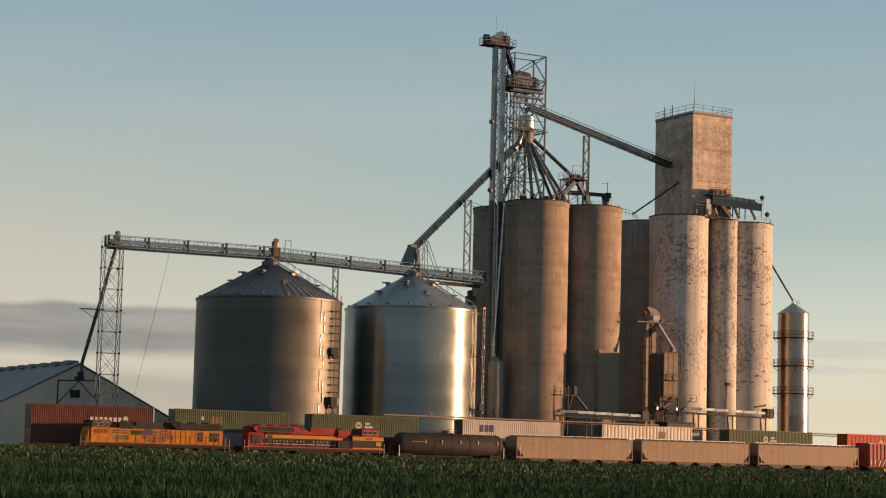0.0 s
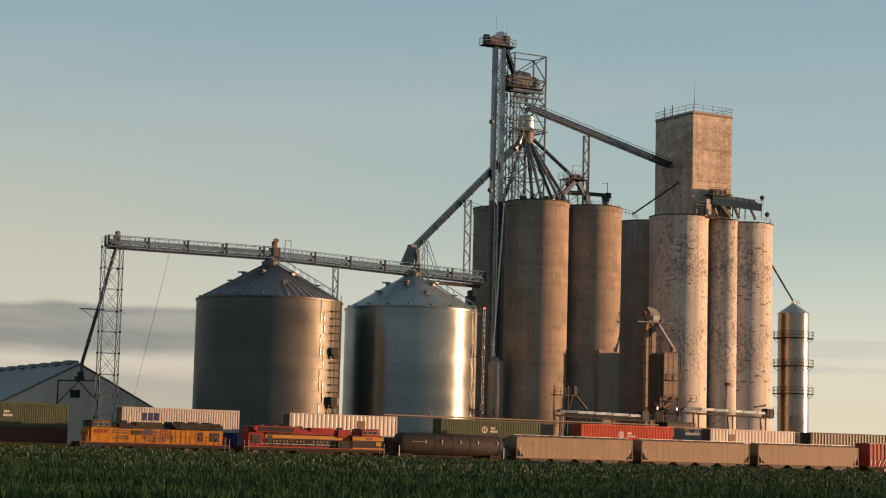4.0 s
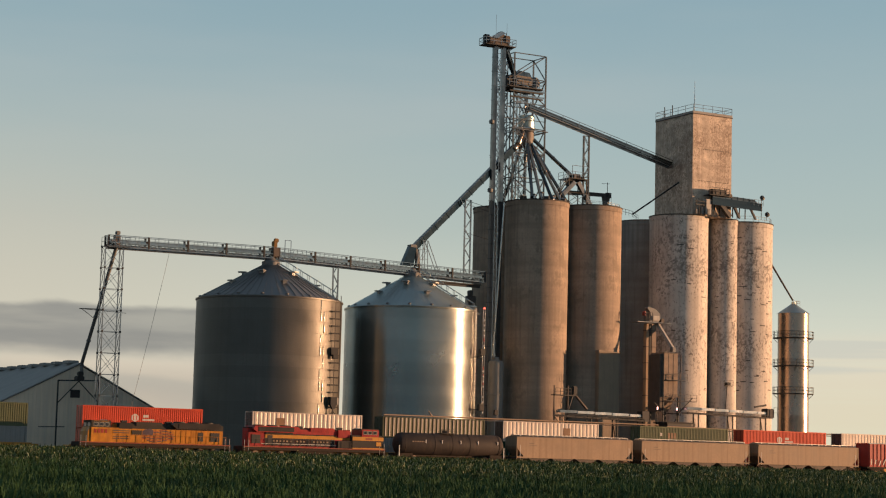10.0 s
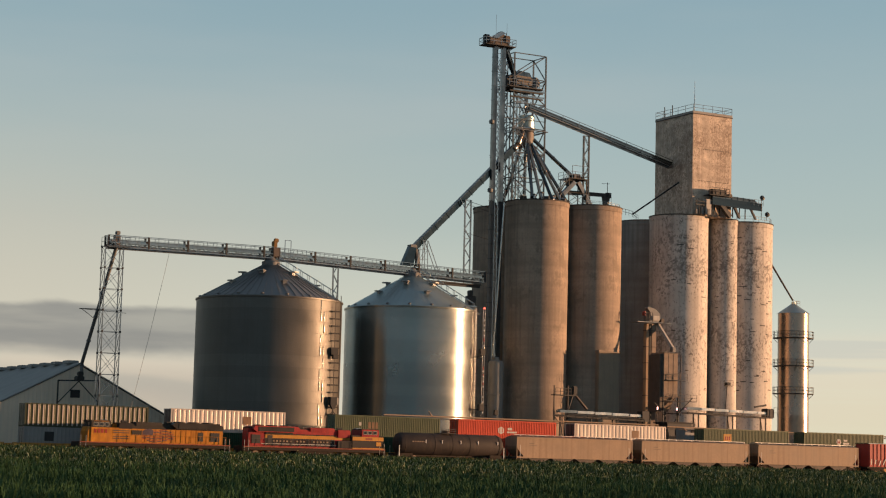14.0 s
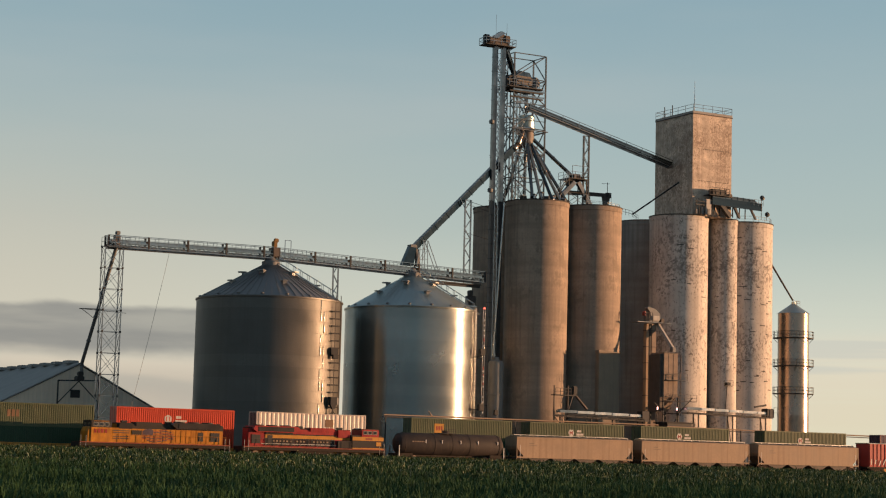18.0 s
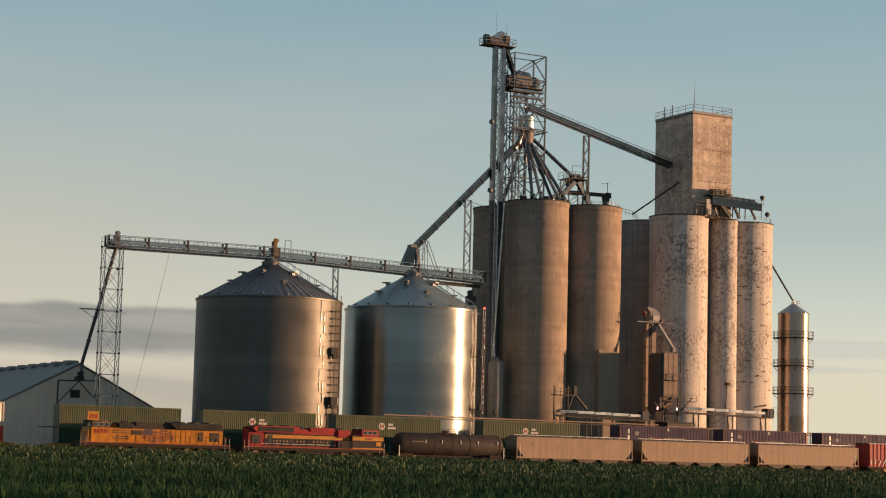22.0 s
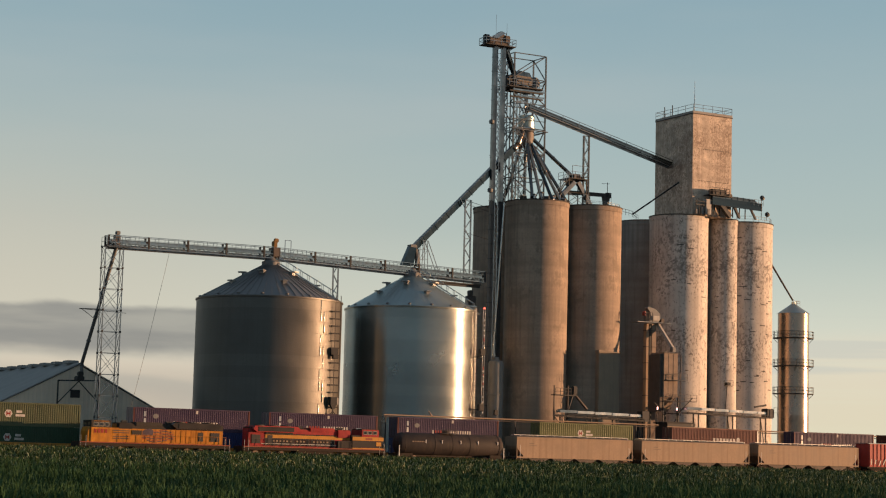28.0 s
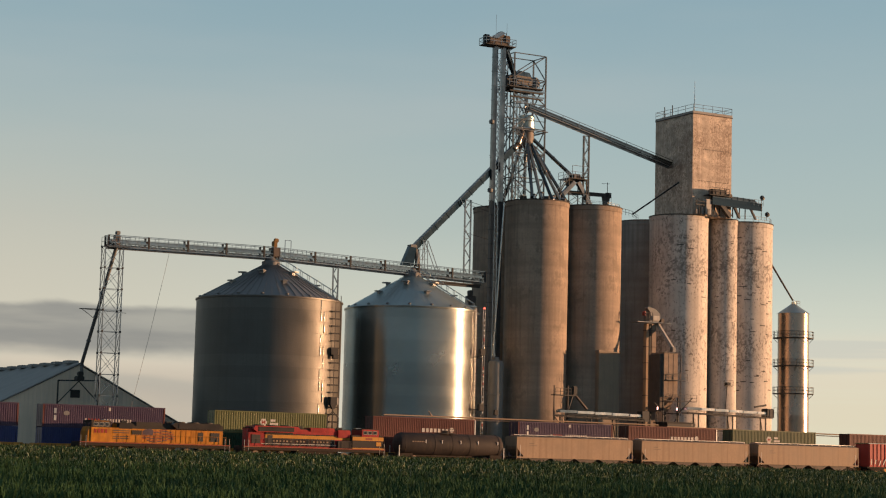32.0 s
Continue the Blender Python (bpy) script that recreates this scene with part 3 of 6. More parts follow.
def silo(x, y, r, top, material, label, group, bands=11, marks=0):
    """Slip-formed concrete silo: slightly uneven lifts, roof slab and rim."""
    g = empty("concrete_silo", pose(x, y, 0.2), label, "silo", group)
    rng = random.Random(int(x * 10 + y))
    h = top - 0.2
    rows = []
    for i in range(bands * 3 + 1):
        rows.append((r + rng.uniform(-0.012, 0.012), h * i / (bands * 3)))
    part("wall", lathe(rows, 80), material, g, smooth=True)
    part("rim", lathe([(r + 0.01, h - 0.7), (r + 0.09, h - 0.68), (r + 0.09, h + 0.02), (r - 0.25, h + 0.02)], 80, cap=False), material, g, smooth=True)
    part("roof_slab", lathe([(r + 0.05, h + 0.02), (r + 0.16, h + 0.03), (r + 0.16, h + 0.2), (0.2, h + 0.34)], 64), TAR, g)
    for k in range(marks):
        a, z, w = radians(rng.uniform(-150, -40)), rng.uniform(h * 0.3, h * 0.95), rng.uniform(0.05, 0.13)
        bm = bmesh.new()
        n = 5
        lo = [bm.verts.new(((r + 0.02) * math.cos(a + w * (i / n - 0.5) * 2), (r + 0.02) * math.sin(a + w * (i / n - 0.5) * 2), z)) for i in range(n + 1)]
        hi = [bm.verts.new((v.co.x, v.co.y, z + 0.14)) for v in lo]
        for i in range(n):
            bm.faces.new((lo[i], lo[i + 1], hi[i + 1], hi[i]))
        part("patch_mark", bm, TAR, g, "dark horizontal mark in the paint")
    return g


TOP = 43.6
for sx, sy in ((37.2, 35.0), (47.75, 35.0), (37.2, 45.6), (47.75, 45.6)):
    silo(sx, sy, 5.25, TOP, CONCRETE, "tall round silo of brown-stained bare concrete", "brown concrete silos")
for sx, sy, r in ((66.1, 35.0, 5.05), (81.0, 36.0, 5.05), (74.25, 33.2, 2.5), (66.1, 45.2, 5.05), (81.0, 46.0, 5.05)):
    silo(sx, sy, r, TOP, WHITEWASH if sy < 40 else BARE, "tall round silo of dark bare concrete" if sy > 40 else "tall round concrete silo in flaking white paint" if r > 3 else "slim round concrete silo in flaking white paint", "white painted silos", marks=42 if sx > 80 and sy < 40 else (16 if sy < 40 else 0))


def headhouse():
    x0, x1, y0, y1, z0, z1 = 65.2, 73.5, 30.0, 41.0, TOP + 0.1, 61.6
    g = empty("headhouse", pose(0, 0, 0), "square peeling painted concrete headhouse on top of the silos", "headhouse")
    part("wall", boxes((x0, x1, y0, y1, z0, z1)), RENDERED, g)
    part("parapet", boxes((x0 - 0.06, x1 + 0.06, y0 - 0.06, y0 + 0.25, z1 - 0.25, z1 + 0.15), (x0 - 0.06, x1 + 0.06, y1 - 0.25, y1 + 0.06, z1 - 0.25, z1 + 0.15), (x0 - 0.06, x0 + 0.25, y0 + 0.25, y1 - 0.25, z1 - 0.25, z1 + 0.15), (x1 - 0.25, x1 + 0.06, y0 + 0.25, y1 - 0.25, z1 - 0.25, z1 + 0.15)), BARE, g)
    part("roof", boxes((x0 + 0.25, x1 - 0.25, y0 + 0.25, y1 - 0.25, z1, z1 + 0.06)), TAR, g)
    part("drip_edge", boxes((x0 - 0.12, x1 + 0.12, y0 - 0.12, y0 - 0.065, z1 - 0.4, z1 - 0.25), (x0 - 0.12, x0 - 0.065, y0 - 0.065, y1, z1 - 0.4, z1 - 0.25)), RUST, g, "dark drip edge under the parapet")
    part("door", boxes((x0 - 0.06, x0 + 0.05, 35.6, 37.2, z0 + 4.6, z0 + 7.0)), RENDERED, g, "pale steel door")
    for z in (z0 + 6.0, z0 + 11.5):
        part("joint", boxes((x0 + 1.0, x1 - 0.6, y0 - 0.02, y0 + 0.02, z, z + 0.06)), TAR, g)
    railing(g, [(x0, y1, z1 + 0.15), (x0, y0, z1 + 0.15), (x1, y0, z1 + 0.15), (x1, y1, z1 + 0.15), (x0, y1, z1 + 0.15)], 1.15, 2.1, 0.07, STEEL)
    bar("antenna_mast", (69.9, 36, z1), (69.9, 36, 66.0), 0.14, STEEL, g, sides=8)
    bar("antenna_whip", (69.9, 36, 66.0), (69.9, 36, 68.4), 0.07, STEEL, g, sides=8)
    for x, y in ((x0 + 0.1, y0 + 8.5), (x0 + 0.1, y0 + 6.2)):
        bar("vent_pipe", (x, y, z1), (x, y, z1 + 2.0), 0.16, STEEL_DARK, g, sides=8)


headhouse()


def bridge(name, p0, p1, label, wide=1.5, deep=1.5, panel=3.0, belt=True, diagonals=True):
    """A conveyor gallery: two truss sides with rails, deck and the covered conveyor trough."""
    p0, p1 = Vector(p0), Vector(p1)
    g = empty(name, Matrix.Translation(p0), label, "conveyor", "conveyor galleries")
    way = p1 - p0
    n = max(2, round(way.length / panel))
    across = Vector((-way.y, way.x, 0)).normalized() * (wide / 2)
    up = Vector((0, 0, deep))
    for sgn in (-1, 1):
        o = across * sgn
        bar("bottom_chord", o, way + o, 0.13, FRAME if diagonals else DECK, g)
        bar("top_chord", o + up, way + o + up, 0.09, TRUSS, g)
        bar("handrail", o + up * 0.7, way + o + up * 0.7, 0.05, TRUSS, g)
        if diagonals:
            bar("middle_chord", o + up * 0.38, way + o + up * 0.38, 0.1, TRUSS, g)
        for i in range(n + 1):
            a = way * (i / n) + o
            stout = i % 4 == 0
            bar("upright", a, a + up, 0.26 if stout and diagonals else 0.07, STEEL_DARK if stout and diagonals else TRUSS, g)
            if diagonals and i < n:
                b = way * ((i + 0.5) / n) + o
                c = way * ((i + 1) / n) + o
                bar("diagonal", a, b + up * 0.38, 0.07, TRUSS, g)
                bar("diagonal", b + up * 0.38, c, 0.07, TRUSS, g)
    for i in range(n + 1):
        a = way * (i / n)
        bar("cross_beam", a - across, a + across, 0.1, FRAME, g)
    bar("walkway", Vector((0, 0, 0.1)) + across * 0.5, way + Vector((0, 0, 0.1)) + across * 0.5, 0.05, DECK, g, wide * 0.5)
    if belt:
        bar("conveyor_trough", Vector((0, 0, deep * 0.52)) - across * 0.3, way + Vector((0, 0, deep * 0.52)) - across * 0.3, 0.42, TROUGH if diagonals else CASING, g, 0.5)
    return g


bridge("conveyor_bridge", (-36.9, 35.0, 30.8), (-10.6, 35.0, 31.0), "grey steel truss conveyor gallery high over the bins", deep=1.72, panel=1.53)
bridge("conveyor_bridge", (-9.6, 35.0, 30.95), (27.0, 35.0, 29.8), "grey steel truss conveyor gallery high over the bins", deep=1.72, panel=1.53)


def bin_top_drives():
    g = empty("conveyor_drive", pose(-10.2, 35.0, 31.0), "small yellow and rusty conveyor drive over the bin peak", "machine")
    part("gearbox", boxes((-0.5, 0.6, -0.9, 0.9, 0.2, 1.7), bevel=0.1), RUST, g)
    part("motor", boxes((-0.3, 0.35, -0.6, 0.3, 1.7, 2.7), (-0.1, 0.6, -0.5, 0.1, 2.5, 3.1), bevel=0.1), YELLOW_PART, g, "yellow motor cover")
    for x in (1.5, 2.5):
        bar("frame_post", (x, -0.8, 0.2), (x, -0.8, 2.9), 0.09, STEEL, g)
    bar("frame_rail", (1.5, -0.8, 2.9), (2.5, -0.8, 2.9), 0.08, STEEL, g)
    g = empty("lattice_frame", pose(15.6, 35.0, 30.4), "small lattice frame holding the spout over the bin", "frame")
    for y in (-0.5, 0.5):
        for x0, x1 in ((-0.2, 0.0), (0.9, 0.75), (3.0, 0.85)):
            bar("post", (x0, y, 0.4), (x1, y, 5.4), 0.09, FRAME, g)
        for z in (2.4, 4.0, 5.4):
            bar("rail", (-0.1, y, z), (0.85, y, z), 0.07, FRAME, g)
        bar("diagonal", (-0.1, y, 2.4), (0.8, y, 4.0), 0.06, FRAME, g)
        bar("diagonal", (0.8, y, 4.0), (0.0, y, 5.4), 0.06, FRAME, g)
    g = empty("lower_conveyor", pose(15.0, 35.0, 29.3), "dark lower conveyor beam under the gallery", "conveyor", "conveyor galleries")
    bar("trough", (0, 0.2, 0), (11.6, 0.2, -0.1), 0.35, STEEL_DARK, g, 0.6)
    for i in range(8):
        bar("hanger", (i * 1.6 + 0.2, -0.4, 0), (i * 1.6 + 0.2, -0.4, 1.2), 0.08, STEEL_DARK, g)
    bar("rail", (0, -0.4, 0.1), (11.6, -0.4, 0.0), 0.1, STEEL_DARK, g)


bin_top_drives()


def left_tower():
    g = empty("conveyor_tower", pose(-35.98, 35.0, -0.35), "slender lattice steel tower under the end of the conveyor", "lattice tower", "lattice towers")
    lattice(g, (0, 0, 0), (0, 0, 31.2), 2.75, 1.7, 10, 0.13, 0.07)
    for p in range(1, 11):
        for x, y in ((-1.37, -0.85), (1.37, -0.85), (1.37, 0.85), (-1.37, 0.85)):
            part("gusset", boxes((x - 0.13, x + 0.13, y - 0.1, y + 0.1, 3.12 * p - 0.15, 3.12 * p + 0.15), bevel=0.03), STEEL_DARK, g)
    part("head_platform", boxes((-1.3, 2.4, -1.2, 1.2, 31.2, 31.3)), DECK, g)
    railing(g, [(-1.3, -1.2, 31.3), (-1.3, 1.2, 31.3)], 1.3, 1.2)
    railing(g, [(-1.3, -1.2, 31.3), (2.2, -1.2, 31.3)], 1.3, 1.2)
    part("drive_housing", boxes((0.15, 1.0, -0.5, 0.5, 31.3, 33.0), bevel=0.08), RUST, g, "rusty conveyor drive housing")
    part("drive_motor", boxes((0.35, 1.0, -0.35, 0.35, 33.0, 33.6), (-0.5, 0.15, -0.7, 0.1, 31.5, 32.2), bevel=0.1), STEEL_DULL, g)
    bar("flood_lamp", (0.3, -1.1, 27.9), (0.6, -1.2, 27.9), 0.34, STEEL_DARK, g)
    return g


left_tower()


def spout(points, r, label, material=None, name="grain_spout", sides=14):
    """A sloping round spout pipe with flanged joints."""
    material = material or STEEL
    g = empty(name, Matrix.Translation(points[0]), label, "spout pipe", "grain spouts")
    o = Vector(points[0])
    for a, b in zip(points, points[1:]):
        a, b = Vector(a) - o, Vector(b) - o
        bar("pipe", a, b, r * 2, material, g, sides=sides)
        n = max(1, int((b - a).length / 4))
        for i in range(n + 1):
            p = a.lerp(b, i / n)
            d = (b - a).normalized() * 0.07
            bar("flange", p - d, p + d, r * (2.5 if sides > 4 else 2.2), material, g, sides=sides)
    return g


spout([(-35.5, 34.4, 31.4), (-35.75, 47.4, 14.0), (-35.6, 47.6, 12.6)], 0.27, "long steep steel spout pipe leading down to the shed", STEEL_DULL)


def box_spout(p0, p1, wide, deep, label, material):
    """A square sheet-steel spout with bolted joints and a raised cover strip."""
    p0, p1 = Vector(p0), Vector(p1)
    g = empty("grain_spout", Matrix.Translation(p0), label, "spout pipe", "grain spouts")
    way = p1 - p0
    side = Vector((-way.y, way.x, 0)).normalized()
    over = side.cross(way.normalized())
    over = -over if over.z < 0 else over
    turn = Matrix((side, over, way.normalized())).transposed().to_4x4()
    body = boxes((-wide / 2, wide / 2, -deep / 2, deep / 2, 0, way.length), bevel=0.05)
    body.transform(turn)
    part("duct", body, material, g)
    lid = boxes((-wide / 2 - 0.05, wide / 2 + 0.05, deep / 2 + 0.002, deep / 2 + 0.05, 0.1, way.length - 0.1))
    lid.transform(turn)
    part("cover_strip", lid, CASING, g)
    n = max(2, int(way.length / 3.05))
    for i in range(n + 1):
        z = way.length * i / n
        f = boxes((-wide / 2 - 0.07, wide / 2 + 0.07, -deep / 2 - 0.07, deep / 2 + 0.07, z - 0.04, z + 0.04))
        f.transform(turn)
        part("flange", f, material, g)
    return g


def hopper_spout(p0, p1, label):
    """A chute that bends down and widens towards its foot."""
    p0, p1 = Vector(p0), Vector(p1)
    g = empty("grain_spout", Matrix.Translation(p0), label, "spout pipe", "grain spouts")
    way = p1 - p0
    part("chute", prism([(-0.55, 0.35), (0.5, 0.3), (way.x + 1.5, way.z), (way.x - 0.5, way.z)], -0.5, 0.5), DUCT, g)
    part("knee", boxes((-0.65, 0.6, -0.58, 0.58, -0.15, 0.4), bevel=0.1), STEEL_DULL, g)
    part("side_chute", prism([(0.5, -0.2), (0.95, -0.3), (1.35, way.z), (0.75, way.z)], -0.4, 0.4), STEEL_DULL, g)
    bar("stay", (1.0, -0.4, -0.2), (way.x + 2.1, -0.4, way.z), 0.1, FRAME, g)


def outrigger():
    g = empty("spout_brace", pose(-35.4, 41.6, 21.9), "small triangular steel bracket holding the spout", "bracket")
    bar("arm", (0.6, 0, 0.2), (-3.0, 0, 0.1), 0.14, STEEL_DARK, g)
    bar("arm", (3.2, -3.0, -0.4), (-3.0, 0, 0.1), 0.06, STEEL_DARK, g)
    bar("strut", (-2.6, 0, 0.05), (-0.6, 0, -1.3), 0.07, STEEL_DARK, g)


outrigger()


def cable(p0, p1, w, label):
    g = empty("guy_cable", Matrix.Translation(p0), label, "cable")
    a, b = Vector((0, 0, 0)), Vector(p1) - Vector(p0)
    last = a
    for i in range(1, 13):
        k = i / 12
        p = a.lerp(b, k) - Vector((0, 0, 3.0 * k * (1 - k)))
        bar("strand", last, p, w, STEEL_DULL, g, sides=6)
        last = p


cable((-27.1, 35.0, 30.9), (-36.0, 29.0, 0.3), 0.05, "thin sagging steel guy cable")


def bin_supports():
    for x, z0, z1, w, n in ((0.45, 0.2, 30.9, 0.85, 20), (23.95, 30.4, 43.1, 1.1, 8)):
        g = empty("support_tower", pose(x, 35.0, z0), "narrow zigzag-braced steel support tower", "lattice tower", "lattice towers")
        zigzag(g, z1 - z0, w, 0.22, n)
        if z1 > 40:
            # tie rods to the silo behind
            for z in (12.7, 12.1, 7.4):
                bar("tie_rod", (-0.5, 0.2, z), (9.0, 7.0, z - 0.1), 0.06, FRAME, g)
            bar("knee_brace", (-0.55, 0, 11.2), (-1.5, 0, 12.9), 0.1, FRAME, g)
    g = empty("support_tower", pose(-3.9, 25.6, 0.2), "narrow dark steel post with wide rung brackets", "lattice tower", "lattice towers")
    bar("post", (0.75, -0.2, 0), (0.75, -0.2, 24.9), 0.09, STEEL_DARK, g)
    bar("post", (-0.1, -0.2, 0), (-0.1, -0.2, 24.9), 0.06, STEEL_DARK, g)
    for i in range(20):
        bar("rung_bracket", (-0.8, -0.3, 1.6 + i * 1.1), (0.55, -0.3, 1.6 + i * 1.1), 0.2, BLACK, g)
    part("junction_box", boxes((-0.9, 0.3, -0.7, -0.2, 16.0, 16.9), (-0.5, 0.4, -0.65, -0.2, 15.4, 16.0), bevel=0.05), BLACK, g)


bin_supports()


def drop_pipe():
    """A thin pipe that leans down beside the legs."""
    spout([(29.89, 33.5, 43.12), (28.35, 33.5, 17.75)], 0.13, "thin grey drop pipe leaning beside the elevator legs", TRUSS)


def leg_tower():
    """The tall bucket elevators: two legs of twin casings, platforms and drive heads."""
    for x in (29.78,):
        g = empty("bucket_elevator", pose(x, 36.0, 0.2), "very tall grey steel bucket elevator leg with rusty drive head", "bucket elevator", "bucket elevators")
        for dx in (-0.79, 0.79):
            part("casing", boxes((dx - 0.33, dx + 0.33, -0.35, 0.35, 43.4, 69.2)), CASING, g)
            # below the silo tops the shade between bin and silo is put into the colour
            part("casing", boxes((dx - 0.33, dx + 0.33, -0.35, 0.35, 1.5, 43.4)), LEG_DULL if dx < 0 else STEEL_DARK, g, "lower casing, darkened for the shade it stands in")
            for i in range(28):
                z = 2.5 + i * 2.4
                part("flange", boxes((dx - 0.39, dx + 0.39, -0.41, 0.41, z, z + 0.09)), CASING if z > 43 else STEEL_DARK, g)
        part("boot", boxes((-1.3, 1.3, -0.7, 0.7, 0, 1.5), bevel=0.08), STEEL_DARK, g)
        head = prism([(-1.1, 69.2), (1.1, 69.2), (1.3, 70.2), (0.6, 71.3), (-0.1, 71.7), (-0.9, 71.0), (-1.3, 70.2)], -0.5, 0.5)
        part("drive_head", head, RUST, g, "rusty rounded drive head")
    for z in (56.6, 45.2):
        lamp = empty("leg_lamp", pose(28.5, 35.8, z), "small round grey lamp on the elevator leg", "lamp", "leg lamps")
        part("housing", lathe([(0.1, -0.4), (0.42, -0.25), (0.45, 0.2), (0.2, 0.42)], 16), STEEL_DULL, lamp, smooth=True)
        bar("arm", (0, 0.1, 0), (0.4, 0.2, 0), 0.1, STEEL_DARK, lamp)
    # tie bars and ladder between the legs
    g = empty("leg_ladder", pose(29.6, 35.6, 0.2), "caged ladder running up between the elevator legs", "ladder")
    for s in (-0.3, 0.3):
        bar("stile", (s, 0, 1), (s, 0, 69), 0.08, STEEL, g)
    for i in range(34):
        z = 2 + i * 2
        bar("tie_bar", (-0.9, 0.1, z), (0.9, 0.1, z), 0.07, STEEL, g)
        bar("diagonal", (-0.5 if i % 2 else 0.5, 0.1, z), (0.5 if i % 2 else -0.5, 0.1, z + 2), 0.05, STEEL, g)
    g = empty("head_platform", pose(29.6, 36.2, 69.4), "railed steel platform round the elevator heads", "platform", "platforms")
    part("deck", boxes((-2.9, 2.8, -1.2, 1.2, 0, 0.14)), STEEL_DARK, g)
    railing(g, [(-2.9, -1.2, 0.14), (2.8, -1.2, 0.14), (2.8, 1.2, 0.14), (-2.9, 1.2, 0.14), (-2.9, -1.2, 0.14)], 1.1, 1.4, 0.07)
    for a, b in (((0.9, 0, -1.4), (2.5, -1.1, 0)), ((0.9, 0, -1.4), (2.5, 1.1, 0))):
        bar("knee_brace", a, b, 0.12, STEEL_DARK, g)
    part("motor", boxes((-2.1, -0.8, -0.9, -0.1, 0.4, 1.3), (0.9, 1.9, -0.9, 0.1, 0.6, 1.9), (-0.4, 0.6, -0.9, -0.6, 1.4, 2.2), bevel=0.12), RUST, g, "rusty drive motors under covers")
    part("control_box", boxes((-2.4, -1.5, 0.1, 0.9, 0.14, 1.9), (1.7, 2.3, 0.0, 0.7, 0.14, 1.5), bevel=0.06), STEEL_DARK, g)
    part("belt_cover", prism([(-1.6, 1.5), (0.2, 2.5), (0.9, 2.2), (-0.9, 1.1)], -1.0, -0.7), STEEL, g)
    bar("hoist_arm", (1.4, 0.4, 1.2), (1.9, 0.4, 2.7), 0.1, STEEL_DARK, g)
    bar("lightning_rod", (-0.4, 0, 1), (-0.4, 0, 5.4), 0.04, STEEL, g)
    bar("lightning_rod", (1.7, 0, 1), (1.7, 0, 4.2), 0.04, STEEL, g)

    g = empty("support_tower", pose(36.5, 39.0, TOP + 0.3), "wide lattice steel tower over the silo roofs", "lattice tower", "lattice towers")
    zigzag(g, 25.2, 6.2, 4.0, 6, 0.22, 0.14, FRAME_DIM)
    for k in range(1, 6):
        for sy in (-2.0, 2.0):
            bar("crosspiece", (-3.1, sy, 4.2 * k), (3.1, sy, 4.2 * k), 0.14, FRAME_DIM, g)
        for sx in (-3.1, 3.1):
            bar("crosspiece", (sx, -2.0, 4.2 * k), (sx, 2.0, 4.2 * k), 0.14, FRAME_DIM, g)
    lattice(g, (-1.2, -0.4, 0), (-1.2, -0.4, 20.0), 1.9, 2.2, 7, 0.15, 0.1)
    for z in (8.0, 14.0, 19.3):
        for sy in (-2.0, 2.0):
            bar("ledger", (-5.2, sy, z), (3.1, sy, z), 0.1, FRAME_DIM, g)
        bar("ledger", (-5.2, -2.0, z), (-5.2, 2.0, z), 0.1, FRAME_DIM, g)
    lattice(g, (-3.85, 1.0, 0), (-3.85, 1.0, 24.0), 1.3, 2.0, 12, 0.14, 0.1)

    g = empty("distributor", pose(36.9, 38.6, 54.8), "round bright steel grain distributor with cone bottom", "distributor")
    part("drum", lathe([(1.34, 1.9), (1.38, 2.0), (1.38, 3.95), (1.3, 4.05), (0.5, 4.25)], 40), GALV_ROOF_PALE, g, smooth=True)
    part("cone_bottom", lathe([(0.55, -1.3), (1.05, -1.15), (1.36, 0.3), (1.36, 1.9)], 40), LEG_DULL, g, "dull steel skirt of the distributor", smooth=True)
    part("collar", lathe([(1.45, 1.8), (1.62, 1.84), (1.62, 1.98), (1.45, 2.02)], 32), STEEL, g)
    part("deck", boxes((-4.2, 3.0, -2.2, -1.9, 1.3, 1.42), (-4.2, 3.0, 1.9, 2.2, 1.3, 1.42), (2.5, 3.0, -1.9, 1.9, 1.3, 1.42)), DECK, g)
    bar("inlet_pipe", (0, 0, 4.6), (-0.2, 0, 8.8), 0.7, STEEL, g, sides=12)

    g = empty("grain_cleaner", pose(35.6, 38.8, 63.4), "rusty boxy grain cleaner on a railed platform", "grain cleaner")
    part("deck", boxes((-3.4, 3.2, -2.3, 2.3, -0.2, 0)), STEEL_DARK, g)
    part("housing", boxes((-1.5, 1.5, -1.3, 1.3, 0.5, 2.0), bevel=0.1), BIN_TAN, g)
    part("top_cover", prism([(-1.5, 2.0), (1.7, 1.9), (1.2, 2.7), (-0.9, 2.9)], -1.1, 1.1), CASING, g, "sloping pale steel top cover")
    part("inlet_hood", prism([(-3.0, 0.2), (-1.5, 0.5), (-1.1, 2.0), (-1.9, 2.3), (-3.1, 1.4)], -1.0, 1.0), STEEL_DARK, g)
    part("fan_housing", lathe([(0.3, -0.45), (0.95, -0.4), (1.0, 0.0), (0.95, 0.4), (0.3, 0.45)], 20), STEEL_DULL, g, smooth=True).matrix_local = pose(2.4, -0.6, 1.2, 90)
    part("ledge", boxes((-2.6, 3.6, -2.35, -2.25, -0.75, -0.5), (-2.2, 3.4, -2.35, -2.25, -1.7, -1.45)), TRUSS, g, "pale steel ledge")
    for z in (-1.0, -2.0):
        part("shelf_beam", boxes((-3.2, 3.2, -2.3, -2.1, z, z + 0.25)), STEEL_DARK, g)
